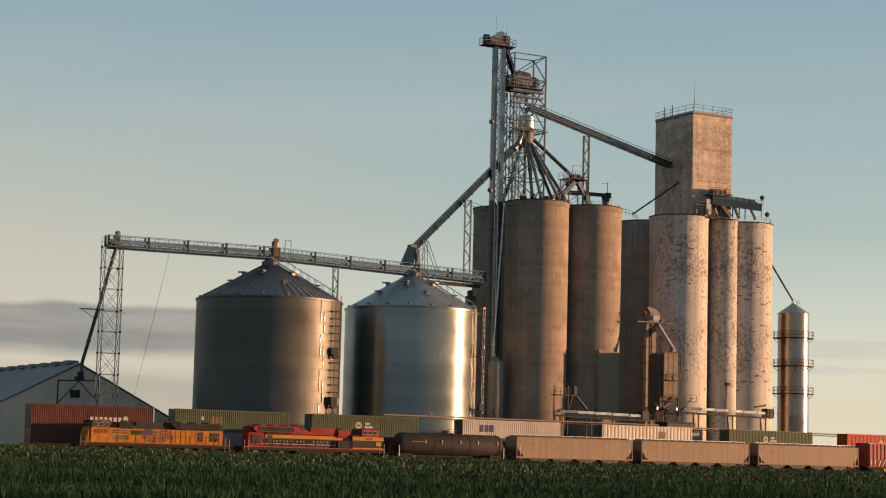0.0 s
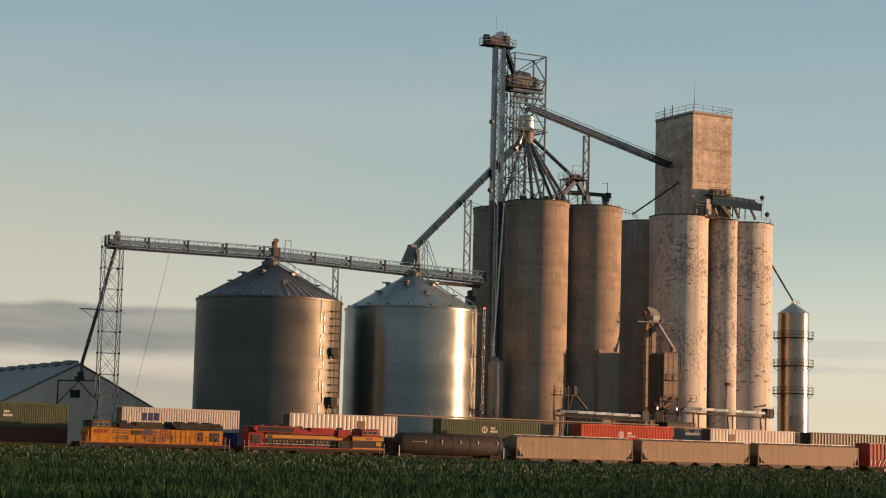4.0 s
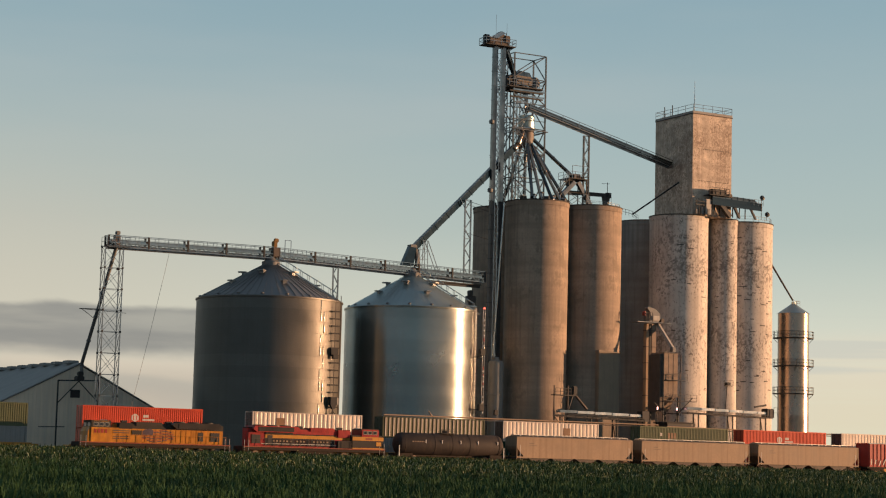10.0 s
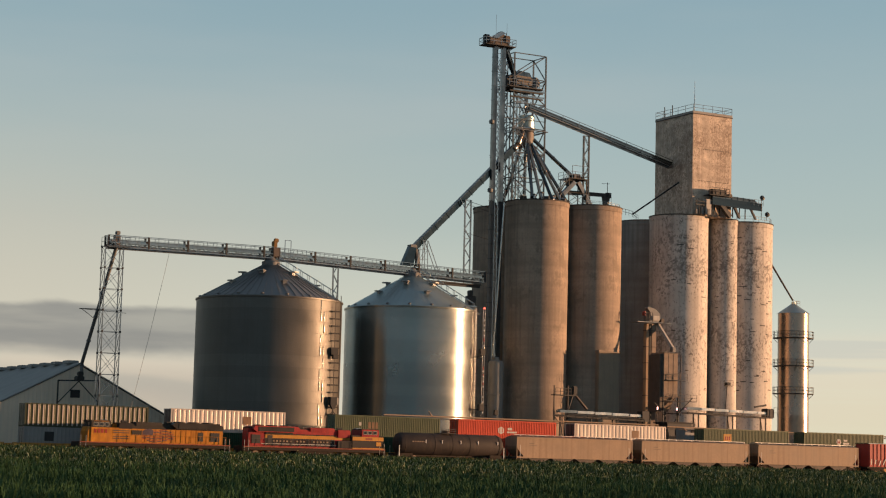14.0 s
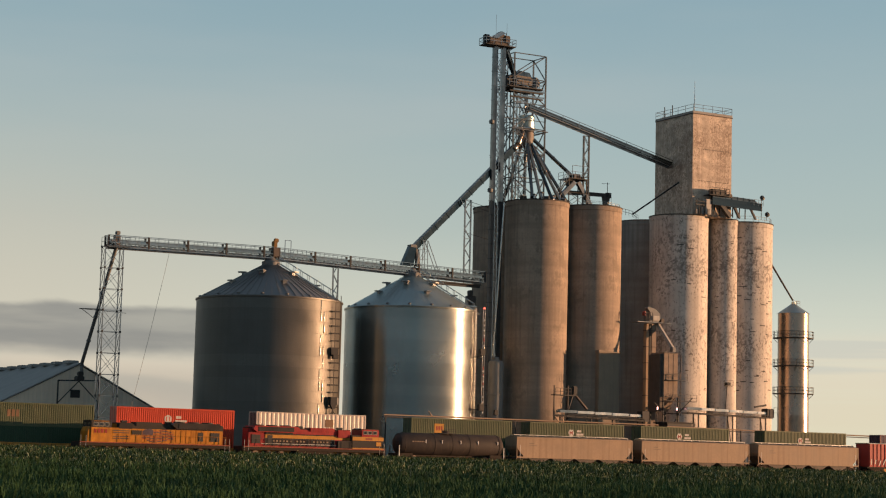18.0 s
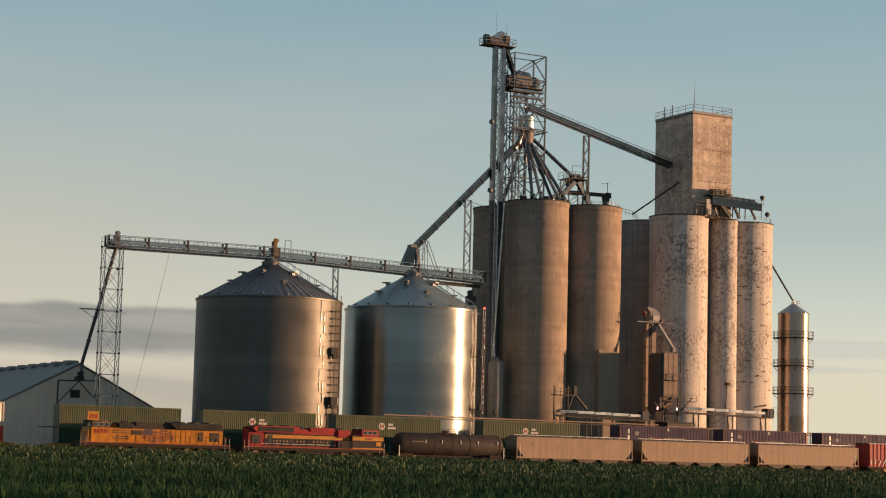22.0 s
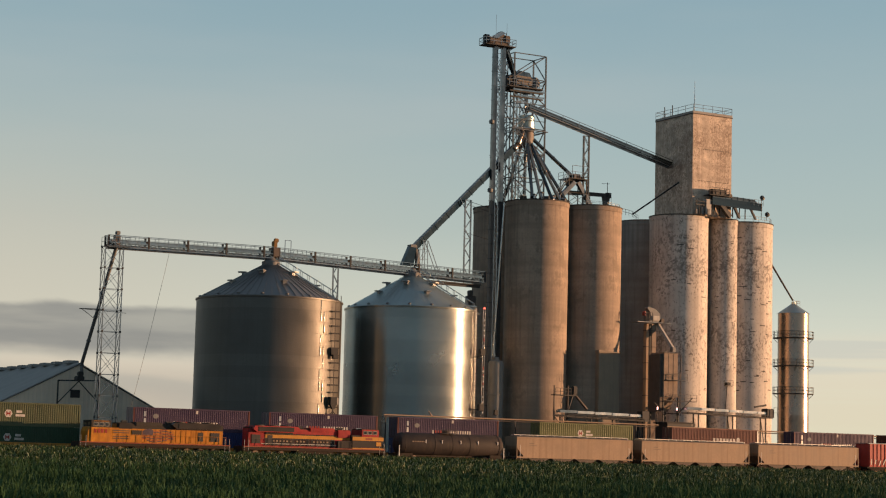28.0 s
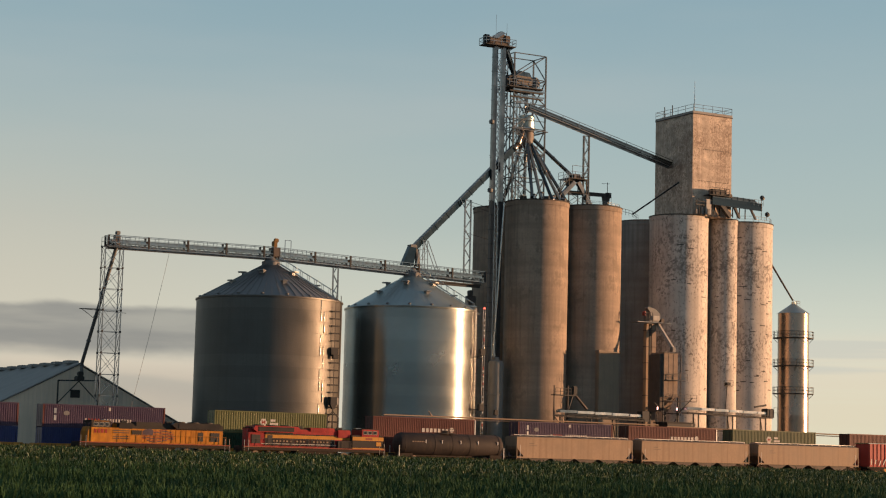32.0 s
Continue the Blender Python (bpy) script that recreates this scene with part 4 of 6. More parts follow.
    railing(g, [(-3.4, -2.3, 0), (3.2, -2.3, 0), (3.2, 2.3, 0)], 1.1, 1.3)
    box_spout((31.3, 36.4, 69.2), (33.9, 38.0, 65.6), 0.6, 0.7, "short steep steel spout between the drive head and the cleaner", DUCT)
    # spouts that fan out below the distributor
    fan = ((35.2, 33.4, CASING), (36.6, 33.0, TANK_STEEL), (39.0, 33.4, DUCT), (41.4, 34.6, TANK_STEEL), (43.0, 35.0, CASING), (35.5, 43.5, STEEL), (39.5, 43.0, STEEL))
    for x, y, metal in fan:
        off = Vector((x - 36.9, y - 38.6, 0)).normalized() * 0.85
        spout([(36.9 + off.x, 38.6 + off.y, 54.3), (x, y, 44.4)], 0.27, "round steel spout fanning out from the distributor", metal)
    spout([(37.6, 38.0, 55.2), (45.4, 36.6, 48.9)], 0.3, "round steel spout leading to the transfer platform", CASING)
    spout([(36.0, 38.0, 56.4), (34.6, 37.4, 53.6), (33.4, 36.9, 52.6)], 0.42, "curved bright elbow spout under the distributor", TANK_STEEL)
    box_spout((33.6, 37.0, 52.9), (13.7, 35.0, 34.0), 0.75, 0.9, "long sloping square spout down to the bin conveyor", DUCT)
    hopper_spout((13.9, 35.0, 34.6), (12.4, 35.0, 31.6), "flared dark transfer chute over the bin conveyor")


leg_tower()
drop_pipe()


def transfer_platform():
    g = empty("transfer_platform", pose(46.4, 37.0, TOP + 0.3), "cluttered steel transfer platform over the silo roofs", "platform", "platforms")
    for x in (-2.6, 0.9):
        for y in (-1.3, 1.3):
            bar("leg", (x, y, 0), (x, y, 4.7), 0.14, STEEL_DARK, g)
    for y in (-1.3, 1.3):
        bar("brace", (-2.6, y, 0), (0.9, y, 2.4), 0.08, FRAME, g)
        bar("brace", (0.9, y, 0), (-2.6, y, 2.4), 0.08, FRAME, g)
        bar("ledger", (-2.6, y, 2.4), (0.9, y, 2.4), 0.1, STEEL_DARK, g)
    part("deck", boxes((-2.9, 1.2, -1.6, 1.6, 4.7, 4.82)), STEEL_DARK, g)
    part("machine", boxes((-1.4, 0.1, -0.8, 0.8, 4.82, 5.7), bevel=0.1), RUST, g)
    part("gear_case", boxes((-2.4, -1.6, -0.9, 0.2, 3.6, 4.7), (0.2, 0.8, -0.7, 0.3, 4.82, 5.4), bevel=0.08), STEEL_DARK, g)
    railing(g, [(-2.9, 1.6, 4.82), (-2.9, -1.6, 4.82), (1.2, -1.6, 4.82), (1.2, 1.6, 4.82)], 1.1, 1.3, 0.06)
    # tall guard frame over the machine
    for x in (-2.0, 1.1):
        bar("guard_post", (x, -1.4, 4.8), (x, -1.4, 7.0), 0.08, FRAME, g)
    bar("guard_rail", (-2.0, -1.4, 7.0), (1.1, -1.4, 7.0), 0.08, FRAME, g)
    # chutes that cross below the deck
    bar("chute", (-0.6, -0.9, 4.3), (2.2, -0.9, 0.2), 0.65, DECK, g, 0.7)
    bar("chute", (-1.4, -1.0, 4.2), (-4.6, -1.0, 1.0), 0.8, DECK, g, 0.7)
    bar("chute", (-4.6, -1.0, 1.0), (-5.4, -1.0, 0.3), 0.5, STEEL_DARK, g, 0.5)
    # stair up from the roof of the first silo
    for y in (-1.9, -1.2):
        bar("stringer", (-5.9, y, 0.6), (-2.9, y, 4.7), 0.12, STEEL_DARK, g)
        bar("handrail", (-5.9, y, 1.7), (-2.9, y, 5.8), 0.06, FRAME, g)
        for k in range(6):
            p = Vector((-5.9, y, 0.6)).lerp(Vector((-2.9, y, 4.7)), k / 5)
            bar("rail_post", p, p + Vector((0, 0, 1.1)), 0.05, FRAME, g)
    for k in range(12):
        p = Vector((-5.8, -1.55, 0.75)).lerp(Vector((-3.0, -1.55, 4.6)), k / 11)
        part("tread", boxes((p.x - 0.12, p.x + 0.12, -1.85, -1.25, p.z, p.z + 0.04)), DECK, g)
    bar("drag_conveyor", (-1.8, 0.2, 2.6), (6.6, 0.2, 2.75), 0.5, STEEL_DARK, g, 0.6)
    part("discharge_hood", prism([(5.2, 2.5), (6.6, 2.5), (6.1, 0.2), (5.6, 0.2)], -0.1, 0.5), STEEL_DARK, g)
    part("end_box", boxes((5.9, 6.8, -0.2, 0.6, 2.3, 3.2), bevel=0.06), STEEL_DARK, g)
    bar("conveyor_leg", (2.6, 0.2, 0.05), (2.6, 0.2, 2.4), 0.12, STEEL_DARK, g)
    for z in (0.9, 1.4):
        bar("grab_rail", (6.2, 0.2, z), (7.0, 0.2, z), 0.06, FRAME, g)
    bar("grab_post", (7.0, 0.2, 0), (7.0, 0.2, 2.6), 0.06, FRAME, g)
    bar("mast", (6.2, 0.2, 3.1), (6.2, 0.2, 5.0), 0.07, STEEL_DARK, g)
    bar("mast_arm", (5.0, 0.2, 4.7), (6.6, 0.2, 4.8), 0.05, STEEL_DARK, g)
    g = empty("roof_rail", pose(0, 0, TOP + 0.3), "thin steel handrail round the silo roof", "railing", "roof railings")
    railing(g, [(44.0, 31.2, 0), (48.0, 30.2, 0), (51.6, 32.0, 0)], 0.5, 1.3, 0.04)
    spout([(57.2, 36.3, 43.7), (64.9, 33.6, 49.6)], 0.14, "thin sloping brace pipe leaning on the headhouse", STEEL_DARK)


transfer_platform()


def silo_roof_fittings():
    """Hatches, vent pipes and a low rail along the near edge of the brown silos' roofs."""
    rng = random.Random(8)
    for cx, cy in ((37.2, 35.0), (37.2, 45.6)):
        for k in range(9):
            a, d = radians(-150 + k * 17 + rng.uniform(-5, 5)), rng.uniform(3.4, 4.6)
            x, y = cx + d * math.cos(a), cy + d * math.sin(a)
            if k % 3 == 0:
                g = empty("roof_hatch", pose(x, y, TOP + 0.28, 0, 0, rng.uniform(0, 90)), "small dark steel hatch on the silo roof", "hatch", "roof hatches")
                part("curb", boxes((-0.4, 0.4, -0.4, 0.4, -0.2, 0.45)), STEEL_DARK, g)
                part("lid", boxes((-0.45, 0.45, -0.45, 0.45, 0.45, 0.55), bevel=0.03), STEEL, g)
            else:
                g = empty("roof_vent", pose(x, y, TOP + 0.2), "short steel vent pipe with a cap on the silo roof", "vent", "roof vents")
                hh = rng.uniform(0.6, 1.5)
                bar("pipe", (0, 0, -0.2), (0, 0, hh), 0.22, STEEL, g, sides=10)
                part("cap", lathe([(0.24, hh - 0.05), (0.26, hh + 0.1), (0.05, hh + 0.25)], 12), STEEL_DARK, g)
    g = empty("aeration_unit", pose(25.4, 36.0, 0.2), "small dark blower box on a slim post behind the bin", "machine")
    bar("post", (0, 0, 0), (0, 0, 25.8), 0.16, STEEL_DARK, g)
    part("housing", boxes((-0.7, 0.7, -0.6, 0.6, 25.8, 27.4), (-0.4, 0.2, -0.5, 0.5, 27.4, 28.3), bevel=0.08), STEEL_DARK, g)
    part("bracket", boxes((-1.0, 0.9, -0.5, 0.5, 25.6, 25.8)), STEEL, g)


silo_roof_fittings()
bridge("conveyor_bridge", (35.9, 36.4, 59.6), (65.2, 36.4, 52.6), "inclined steel conveyor gallery up to the headhouse", 1.3, 1.15, 3.4, True, False)
g = empty("support_tower", pose(47.6, 36.4, TOP + 0.3), "narrow zigzag-braced steel support tower", "lattice tower", "lattice towers")
zigzag(g, 12.4, 1.05, 0.3, 7, 0.14, 0.08, FRAME_DIM)


def roof_conveyor():
    """Drag conveyor and machinery on the roof of the white silos."""
    g = empty("roof_conveyor", pose(69.8, 28.9, TOP), "dark steel drag conveyor with railed walkway over the white silos", "conveyor", "conveyor galleries")
    bar("trough", (-1.2, 0.1, 3.4), (7.9, 0.1, 3.12), 0.56, CASING, g, 1.0)
    for i in range(7):
        bar("joint_flange", (0.3 + i * 1.25, 0.1, 3.354 - i * 0.0385), (0.38 + i * 1.25, 0.1, 3.351 - i * 0.0385), 0.66, DUCT, g, 1.08)
    part("end_cap", boxes((7.9, 8.25, -0.38, 0.58, 2.84, 3.38), bevel=0.12), CASING, g)
    bar("walkway", (-1.4, -0.3, 2.66), (9.3, -0.3, 2.36), 0.14, DUCT, g, 1.3)
    part("grey_duct", boxes((-2.6, -1.5, -0.2, 0.6, 0.2, 2.9), bevel=0.05), TANK_GREY, g, "upright pale grey duct")
    part("cable_tray", boxes((-4.8, -2.6, -0.1, 0.1, 1.7, 1.85), (-4.8, -2.6, -0.1, 0.1, 2.3, 2.4)), STEEL_DARK, g)
    part("drive_box", boxes((-1.6, 1.4, -0.6, 0.6, 3.7, 4.7), bevel=0.1), STEEL_DARK, g)
    part("drive_deck", boxes((-2.4, 1.8, -0.9, 0.9, 3.55, 3.66)), STEEL_DARK, g)
    railing(g, [(-2.4, -0.9, 3.66), (1.8, -0.9, 3.66), (1.8, 0.9, 3.66)], 1.2, 1.0, 0.06, STEEL_DARK)
    for x in (-2.2, -0.4, 3.5, 6.2):
        bar("leg", (x, 0.4, 0.2), (x, 0.4, 2.6), 0.14, STEEL_DARK, g)
    bar("chute", (0.2, 0, 2.6), (2.6, 0, 0.2), 0.7, STEEL_DARK, g)
    bar("chute", (3.2, 0, 2.6), (4.6, 0, 0.2), 0.4, STEEL_DARK, g)
    bar("chute", (6.8, 0, 2.4), (8.2, 0, 0.2), 0.3, STEEL_DARK, g)
    bar("brace", (-2.2, 0.4, 0.2), (-0.4, 0.4, 2.6), 0.1, STEEL_DARK, g)
    bar("brace", (-0.4, 0.4, 0.2), (-2.2, 0.4, 2.6), 0.1, STEEL_DARK, g)
    railing(g, [(7.2, -0.8, 2.6), (9.2, -0.8, 2.5)], 1.0, 0.9, 0.05, STEEL)
    for x, z in ((9.1, 3.9), (10.2, 1.1)):
        bm = lathe([(0.1, 0), (0.42, 0.12), (0.45, 0.4), (0.2, 0.55)], 14)
        bm.transform(pose(x, -0.4, z, 70))
        part("flood_lamp", bm, STEEL_DARK, g)
        bar("lamp_post", (x, -0.4, 0.2), (x, -0.4, z), 0.07, STEEL_DARK, g)
    part("machinery_box", boxes((-4.4, -3.9, 0.3, 0.8, 0.2, 1.1), (-3.4, -2.8, 0.1, 0.7, 0.2, 1.5), bevel=0.08), STEEL_DULL, g, "small grey machinery boxes")
    for x, lean in ((-4.6, 0.3), (-3.7, -0.2), (-2.7, 0.4), (-1.6, -0.3)):
        bar("stay", (x, 0.2, 0.2), (x + lean, 0.2, 2.9), 0.08, STEEL_DARK, g)
    for x, h in ((-1.4, 2.6), (0.9, 2.9), (5.2, 2.3)):
        bar("vent_pipe", (x, 0.7, 0.2), (x, 0.7, h), 0.2, STEEL_DARK, g, sides=10)
    part("motor", boxes((1.9, 2.8, -0.5, 0.3, 3.5, 4.1), bevel=0.1), RUST, g, "rusty motor housing")
    part("junction_box", boxes((-2.4, -1.9, -0.3, 0.0, 0.2, 1.2), bevel=0.03), STEEL_DULL, g)
    g2 = empty("roof_rail", pose(0, 0, TOP + 0.2), "thin steel handrail round the silo roof", "railing", "roof railings")
    railing(g2, [(77.2, 33.2, 0), (79.6, 31.6, 0), (83.4, 31.8, 0), (85.4, 33.8, 0)], 1.0, 1.3, 0.05)
    railing(g2, [(53.5, 34.0, -0.6), (57.0, 36.0, -0.6), (61.0, 40.0, -0.6)], 1.0, 1.6, 0.05)


roof_conveyor()


def right_tank():
    g = empty("hopper_tank", pose(91.5, 35.0, 0.2), "slender bright steel tank ringed by three railed platforms", "tank")
    r, h = 2.75, 28.4
    part("wall", lathe([(r, 0.5), (r, h * 0.35), (r + 0.015, h * 0.36), (r, h * 0.37), (r, h * 0.68), (r + 0.015, h * 0.69), (r, h * 0.7), (r, h)], 64), TANK_STEEL, g, smooth=True)
    part("roof", lathe([(r + 0.12, h - 0.05), (0.4, h + 1.7), (0.35, h + 2.1)], 48), GALV_ROOF_PALE, g, smooth=True)
    part("base", lathe([(r + 0.3, -0.2), (r + 0.3, 0.5), (r - 0.2, 0.52)], 48), CONCRETE, g)
    for z in (24.0, 19.0, 14.1):
        ring = part("platform", lathe([(r + 0.02, z - 0.15), (r + 0.85, z - 0.12), (r + 0.85, z), (r + 0.02, z)], 48), STEEL_DARK, g)
        last = None
        for i in range(19):
            a = 2 * math.pi * i / 18
            p = Vector(((r + 0.8) * math.cos(a), (r + 0.8) * math.sin(a), z))
            bar("rail_post", p, p + Vector((0, 0, 1.1)), 0.06, STEEL_DARK, ring)
            if last is not None:
                for k in (0.55, 1.1):
                    bar("handrail", last + Vector((0, 0, k)), p + Vector((0, 0, k)), 0.06, STEEL_DARK, ring)
            last = p
        for i in range(8):
            a = 2 * math.pi * i / 8 + 0.2
            c, s = math.cos(a), math.sin(a)
            bar("bracket", (r * c, r * s, z - 0.9), ((r + 0.8) * c, (r + 0.8) * s, z - 0.1), 0.08, STEEL_DARK, ring)
    railing(g, [(-0.8, -0.8, h + 1.4), (0.8, -0.8, h + 1.4), (0.8, 0.8, h + 1.4)], 0.8, 0.8, 0.05)
    bar("lamp_arm", (r + 0.8, -0.4, 15.3), (r + 1.7, -0.4, 15.3), 0.06, STEEL_DARK, g)
    spout([(86.2, 35.0, 37.4), (91.3, 35.0, 31.0)], 0.16, "thin steel spout down to the slender tank", STEEL_DARK)


right_tank()


def wall_lamp():
    g = empty("wall_lamp", pose(73.5, 30.55, 15.1), "small dark lamp bracket with a drop pipe on the silo wall", "lamp")
    part("housing", boxes((-0.45, 0.35, -0.5, 0.25, -0.15, 0.35), bevel=0.06), STEEL_DARK, g)
    part("arm", boxes((-1.0, 1.0, -0.35, -0.25, -0.3, -0.2)), STEEL_DARK, g)
    for x in (-0.95, 0.95):
        bar("rail_post", (x, -0.3, -0.3), (x, -0.3, 0.7), 0.06, STEEL_DARK, g)
    bar("handrail", (-0.95, -0.3, 0.7), (0.95, -0.3, 0.7), 0.05, STEEL_DARK, g)
    bar("drop_pipe", (-0.1, 0.0, -0.2), (-0.5, 0.0, -5.6), 0.14, STEEL_DARK, g, sides=8)


wall_lamp()


def small_tank():
    g = empty("steel_tank", pose(29.3, 34.0, 0.2), "small upright dull grey steel tank with domed top", "tank")
    part("shell", lathe([(1.25, 0), (1.25, 7.0), (1.33, 7.05), (1.33, 7.15), (1.25, 7.2), (1.25, 11.4), (1.33, 11.45), (1.33, 11.55), (1.25, 11.6), (1.25, 16.5), (1.1, 16.9), (0.5, 17.15), (0.45, 17.5), (0.3, 17.55)], 36), TANK_DULL, g, smooth=True)
    part("hatch", boxes((-0.85, -0.2, -1.32, -0.95, 8.2, 9.0), bevel=0.03), STEEL_DARK, g)


small_tank()


def storage_shed():
    """Wide gabled metal grain store with ridge vents."""
    x0, x1, y0, y1, apex, eave = -59.4, -11.0, 50.0, 122.0, 14.0, 1.4
    mid = (x0 + x1) / 2
    g = empty("storage_shed", pose(mid, y0, 0.2), "wide low gabled metal grain storage shed", "shed")
    hw = (x1 - x0) / 2
    wall = prism([(-hw, 0), (hw, 0), (hw, eave), (0, apex - 0.2), (-hw, eave)], 0, 0.3)
    front = part("gable_wall", wall, BARN_WALL, g)
    part("gable_wall", prism([(-hw, 0), (hw, 0), (hw, eave), (0, apex - 0.2), (-hw, eave)], y1 - y0 - 0.3, y1 - y0), BARN_WALL, g)
    for sgn in (-1, 1):
        part("roof", prism([(0, apex), (sgn * (hw + 0.6), eave - 0.2), (sgn * (hw + 0.6), eave - 0.05), (0, apex + 0.16)], -0.12, y1 - y0 + 0.4), BARN_ROOF, g)
        part("side_wall", boxes((sgn * hw - 0.15, sgn * hw + 0.15, 0.3, y1 - y0 - 0.3, 0, eave)), BARN_WALL, g)
        bar("rake_trim", (0, -0.16, apex + 0.02), (sgn * (hw + 0.6), -0.16, eave - 0.18), 0.14, BARN_ROOF, g, 0.1)
    # vertical ribs of the siding
    for i in range(78):
        x = -hw + 0.4 + i * (2 * hw - 0.8) / 77
        top = eave + (apex - 0.4 - eave) * (1 - abs(x) / hw)
        bar("siding_rib", (x, -0.03, 0.1), (x, -0.01, top), 0.06, BARN_WALL, front, 0.04)
    for i in range(12):
        y = 3.0 + i * 6.0
        part("ridge_vent", boxes((-0.9, 0.9, y, y + 2.6, apex + 0.1, apex + 0.62), bevel=0.08), BARN_ROOF, g)
    part("hatch", boxes((-1.25, 0.25, -0.1, 0.1, apex - 5.2, apex - 4.0)), BLACK, g, "dark square hatch opening")
    # receiving frame in front of the gable
    f = empty("hoist_frame", pose(mid - 1.0, 49.0, 0.2), "dark steel frame carrying the spout over the shed door", "frame")
    for x in (-3.4, 3.0):
        bar("post", (x, -2.6, 0), (x, -2.6, 11.2), 0.2, BLACK, f)
    bar("beam", (-3.4, -2.6, 11.2), (3.0, -2.6, 11.4), 0.2, BLACK, f)
    bar("brace", (-3.3, -2.6, 7.9), (-0.2, -2.6, 11.2), 0.14, BLACK, f)
    bar("brace", (3.0, -2.6, 8.1), (-0.2, -2.6, 11.2), 0.14, BLACK, f)
    part("spout_hood", boxes((-0.5, 0.6, -2.9, -1.2, 11.3, 12.0), (-0.15, 0.65, -2.3, -1.3, 12.0, 12.7), bevel=0.12), STEEL_DARK, f)
    bar("ground_rail", (-6.0, -2.2, 4.2), (-2.0, -2.2, 4.3), 0.14, BLACK, f)


storage_shed()


# ---- yard machinery between the railway and the silos ----
def receiving_plant():
    """Short elevator leg with its square hopper bin on a steel frame."""
    g = empty("bucket_elevator", pose(56.0, 30.0, 0.2), "short rusty elevator leg with red beacon on its drive platform", "bucket elevator", "bucket elevators")
    for a, b, m in ((-0.24, 0.2, HOPPER), (0.85, 1.72, HOPPER_RUST)):
        casing = part("casing", boxes((a, b, -0.42, 0.42, 0.3, 24.3)), m, g)
        for i in range(9):
            part("flange", boxes((a - 0.07, b + 0.07, -0.5, 0.5, 1.5 + i * 2.7, 1.62 + i * 2.7)), RUST, casing)
    part("ladder_back", boxes((0.38, 0.62, -0.46, -0.3, 0.5, 24.0)), BLACK, g)
    for i in range(30):
        bar("rung", (0.2, -0.44, 1.0 + i * 0.78), (0.85, -0.44, 1.0 + i * 0.78), 0.06, STEEL_DARK, g)
    part("boot", boxes((-0.9, 2.4, -0.9, 0.9, 0, 1.2), bevel=0.08), STEEL_DARK, g)
    hood = prism([(0.3, 24.3), (1.9, 24.3), (2.6, 25.2), (2.5, 26.0), (1.9, 26.6), (1.3, 26.9), (0.2, 27.2), (-0.1, 26.9), (0.5, 26.3), (0.6, 25.4)], -0.42, 0.42)
    part("drive_head", hood, STEEL_DULL, g, "grey rounded drive head")
    part("belt_guard", boxes((0.9, 2.3, -0.62, -0.44, 24.9, 25.7), bevel=0.07), TANK_GREY, g, "pale box-shaped belt guard")
    part("platform", boxes((-2.6, 4.2, -1.2, 1.2, 24.45, 24.6)), DECK, g)
    railing(g, [(-0.9, -1.2, 24.6), (0.4, -1.2, 24.6)], 1.5, 0.65, 0.06, STEEL_DARK)
    part("motor", boxes((2.6, 3.4, -0.5, 0.3, 24.6, 25.3), bevel=0.1), RUST, g)
    part("beacon", lathe([(0.3, 25.6), (0.34, 25.7), (0.34, 26.2), (0.15, 26.4)], 16), BEACON, g, "red beacon drum").location = (-0.9, -0.6, 0)
    bar("beacon_post", (-0.9, -0.6, 24.6), (-0.9, -0.6, 25.6), 0.08, STEEL_DARK, g)
    bar("discharge_spout", (2.1, -0.2, 24.5), (3.0, -3.4, 20.2), 0.5, TANK_GREY, g, 0.5)
    part("spout_foot", boxes((2.6, 3.4, -3.9, -3.1, 19.6, 20.4), bevel=0.08), STEEL_DULL, g)

    g = empty("hopper_bin", pose(56.8, 25.8, 0.2), "square rusty steel hopper bin on a dark frame", "hopper bin")
    part("shell", boxes((-1.42, 1.42, -1.8, 1.8, 12.0, 19.3), bevel=0.04), HOPPER_RUST, g)
    # added dark slab: the shade of the bin's left side given as colour
    part("shaded_duct", boxes((-2.0, -1.44, -1.5, 1.6, 9.6, 19.0)), RUST, g, "dark slab standing in for the bin's shaded side")
    cone = bmesh.new()
    tube(cone, (0, 0, 9.6), (0, 0, 12.0), 0.6, 1.95, 4)
    cone.transform(Matrix.Rotation(radians(45), 4, "Z"))
    part("cone_bottom", cone, HOPPER_RUST, g)
    # stiffening strips across the front of the shell
    for z in (12.0, 15.6, 19.15):
        part("stiffener", boxes((-1.5, 1.5, -1.92, -1.8, z, z + 0.14)), RUST, g)
    for x in (-0.5, 0.5):
        part("seam", boxes((x - 0.03, x + 0.03, -1.83, -1.8, 12.2, 19.1)), RUST, g)
    for x in (-1.5, 1.5):
        for y in (-1.85, 1.75):
            bar("leg", (x, y, 0), (x, y, 12.0), 0.22, STEEL_DARK, g)
    for a, b in (((-1.5, -1.85, 4.5), (1.5, -1.85, 9.0)), ((1.5, -1.85, 4.5), (-1.5, -1.85, 9.0)), ((-1.5, -1.85, 9.3), (1.5, -1.85, 9.3)), ((-1.5, -1.85, 4.6), (1.5, -1.85, 4.6)), ((1.5, -1.85, 9.3), (4.4, -1.85, 12.0)), ((-1.5, -1.85, 9.3), (-3.2, -1.85, 11.0))):
        bar("brace", a, b, 0.14, STEEL_DARK, g)
    for z, x1 in ((14.7, 2.6), (11.3, 4.6)):
        part("catwalk", boxes((-1.6, x1, -2.8, -1.95, z, z + 0.1)), STEEL_DARK, g)
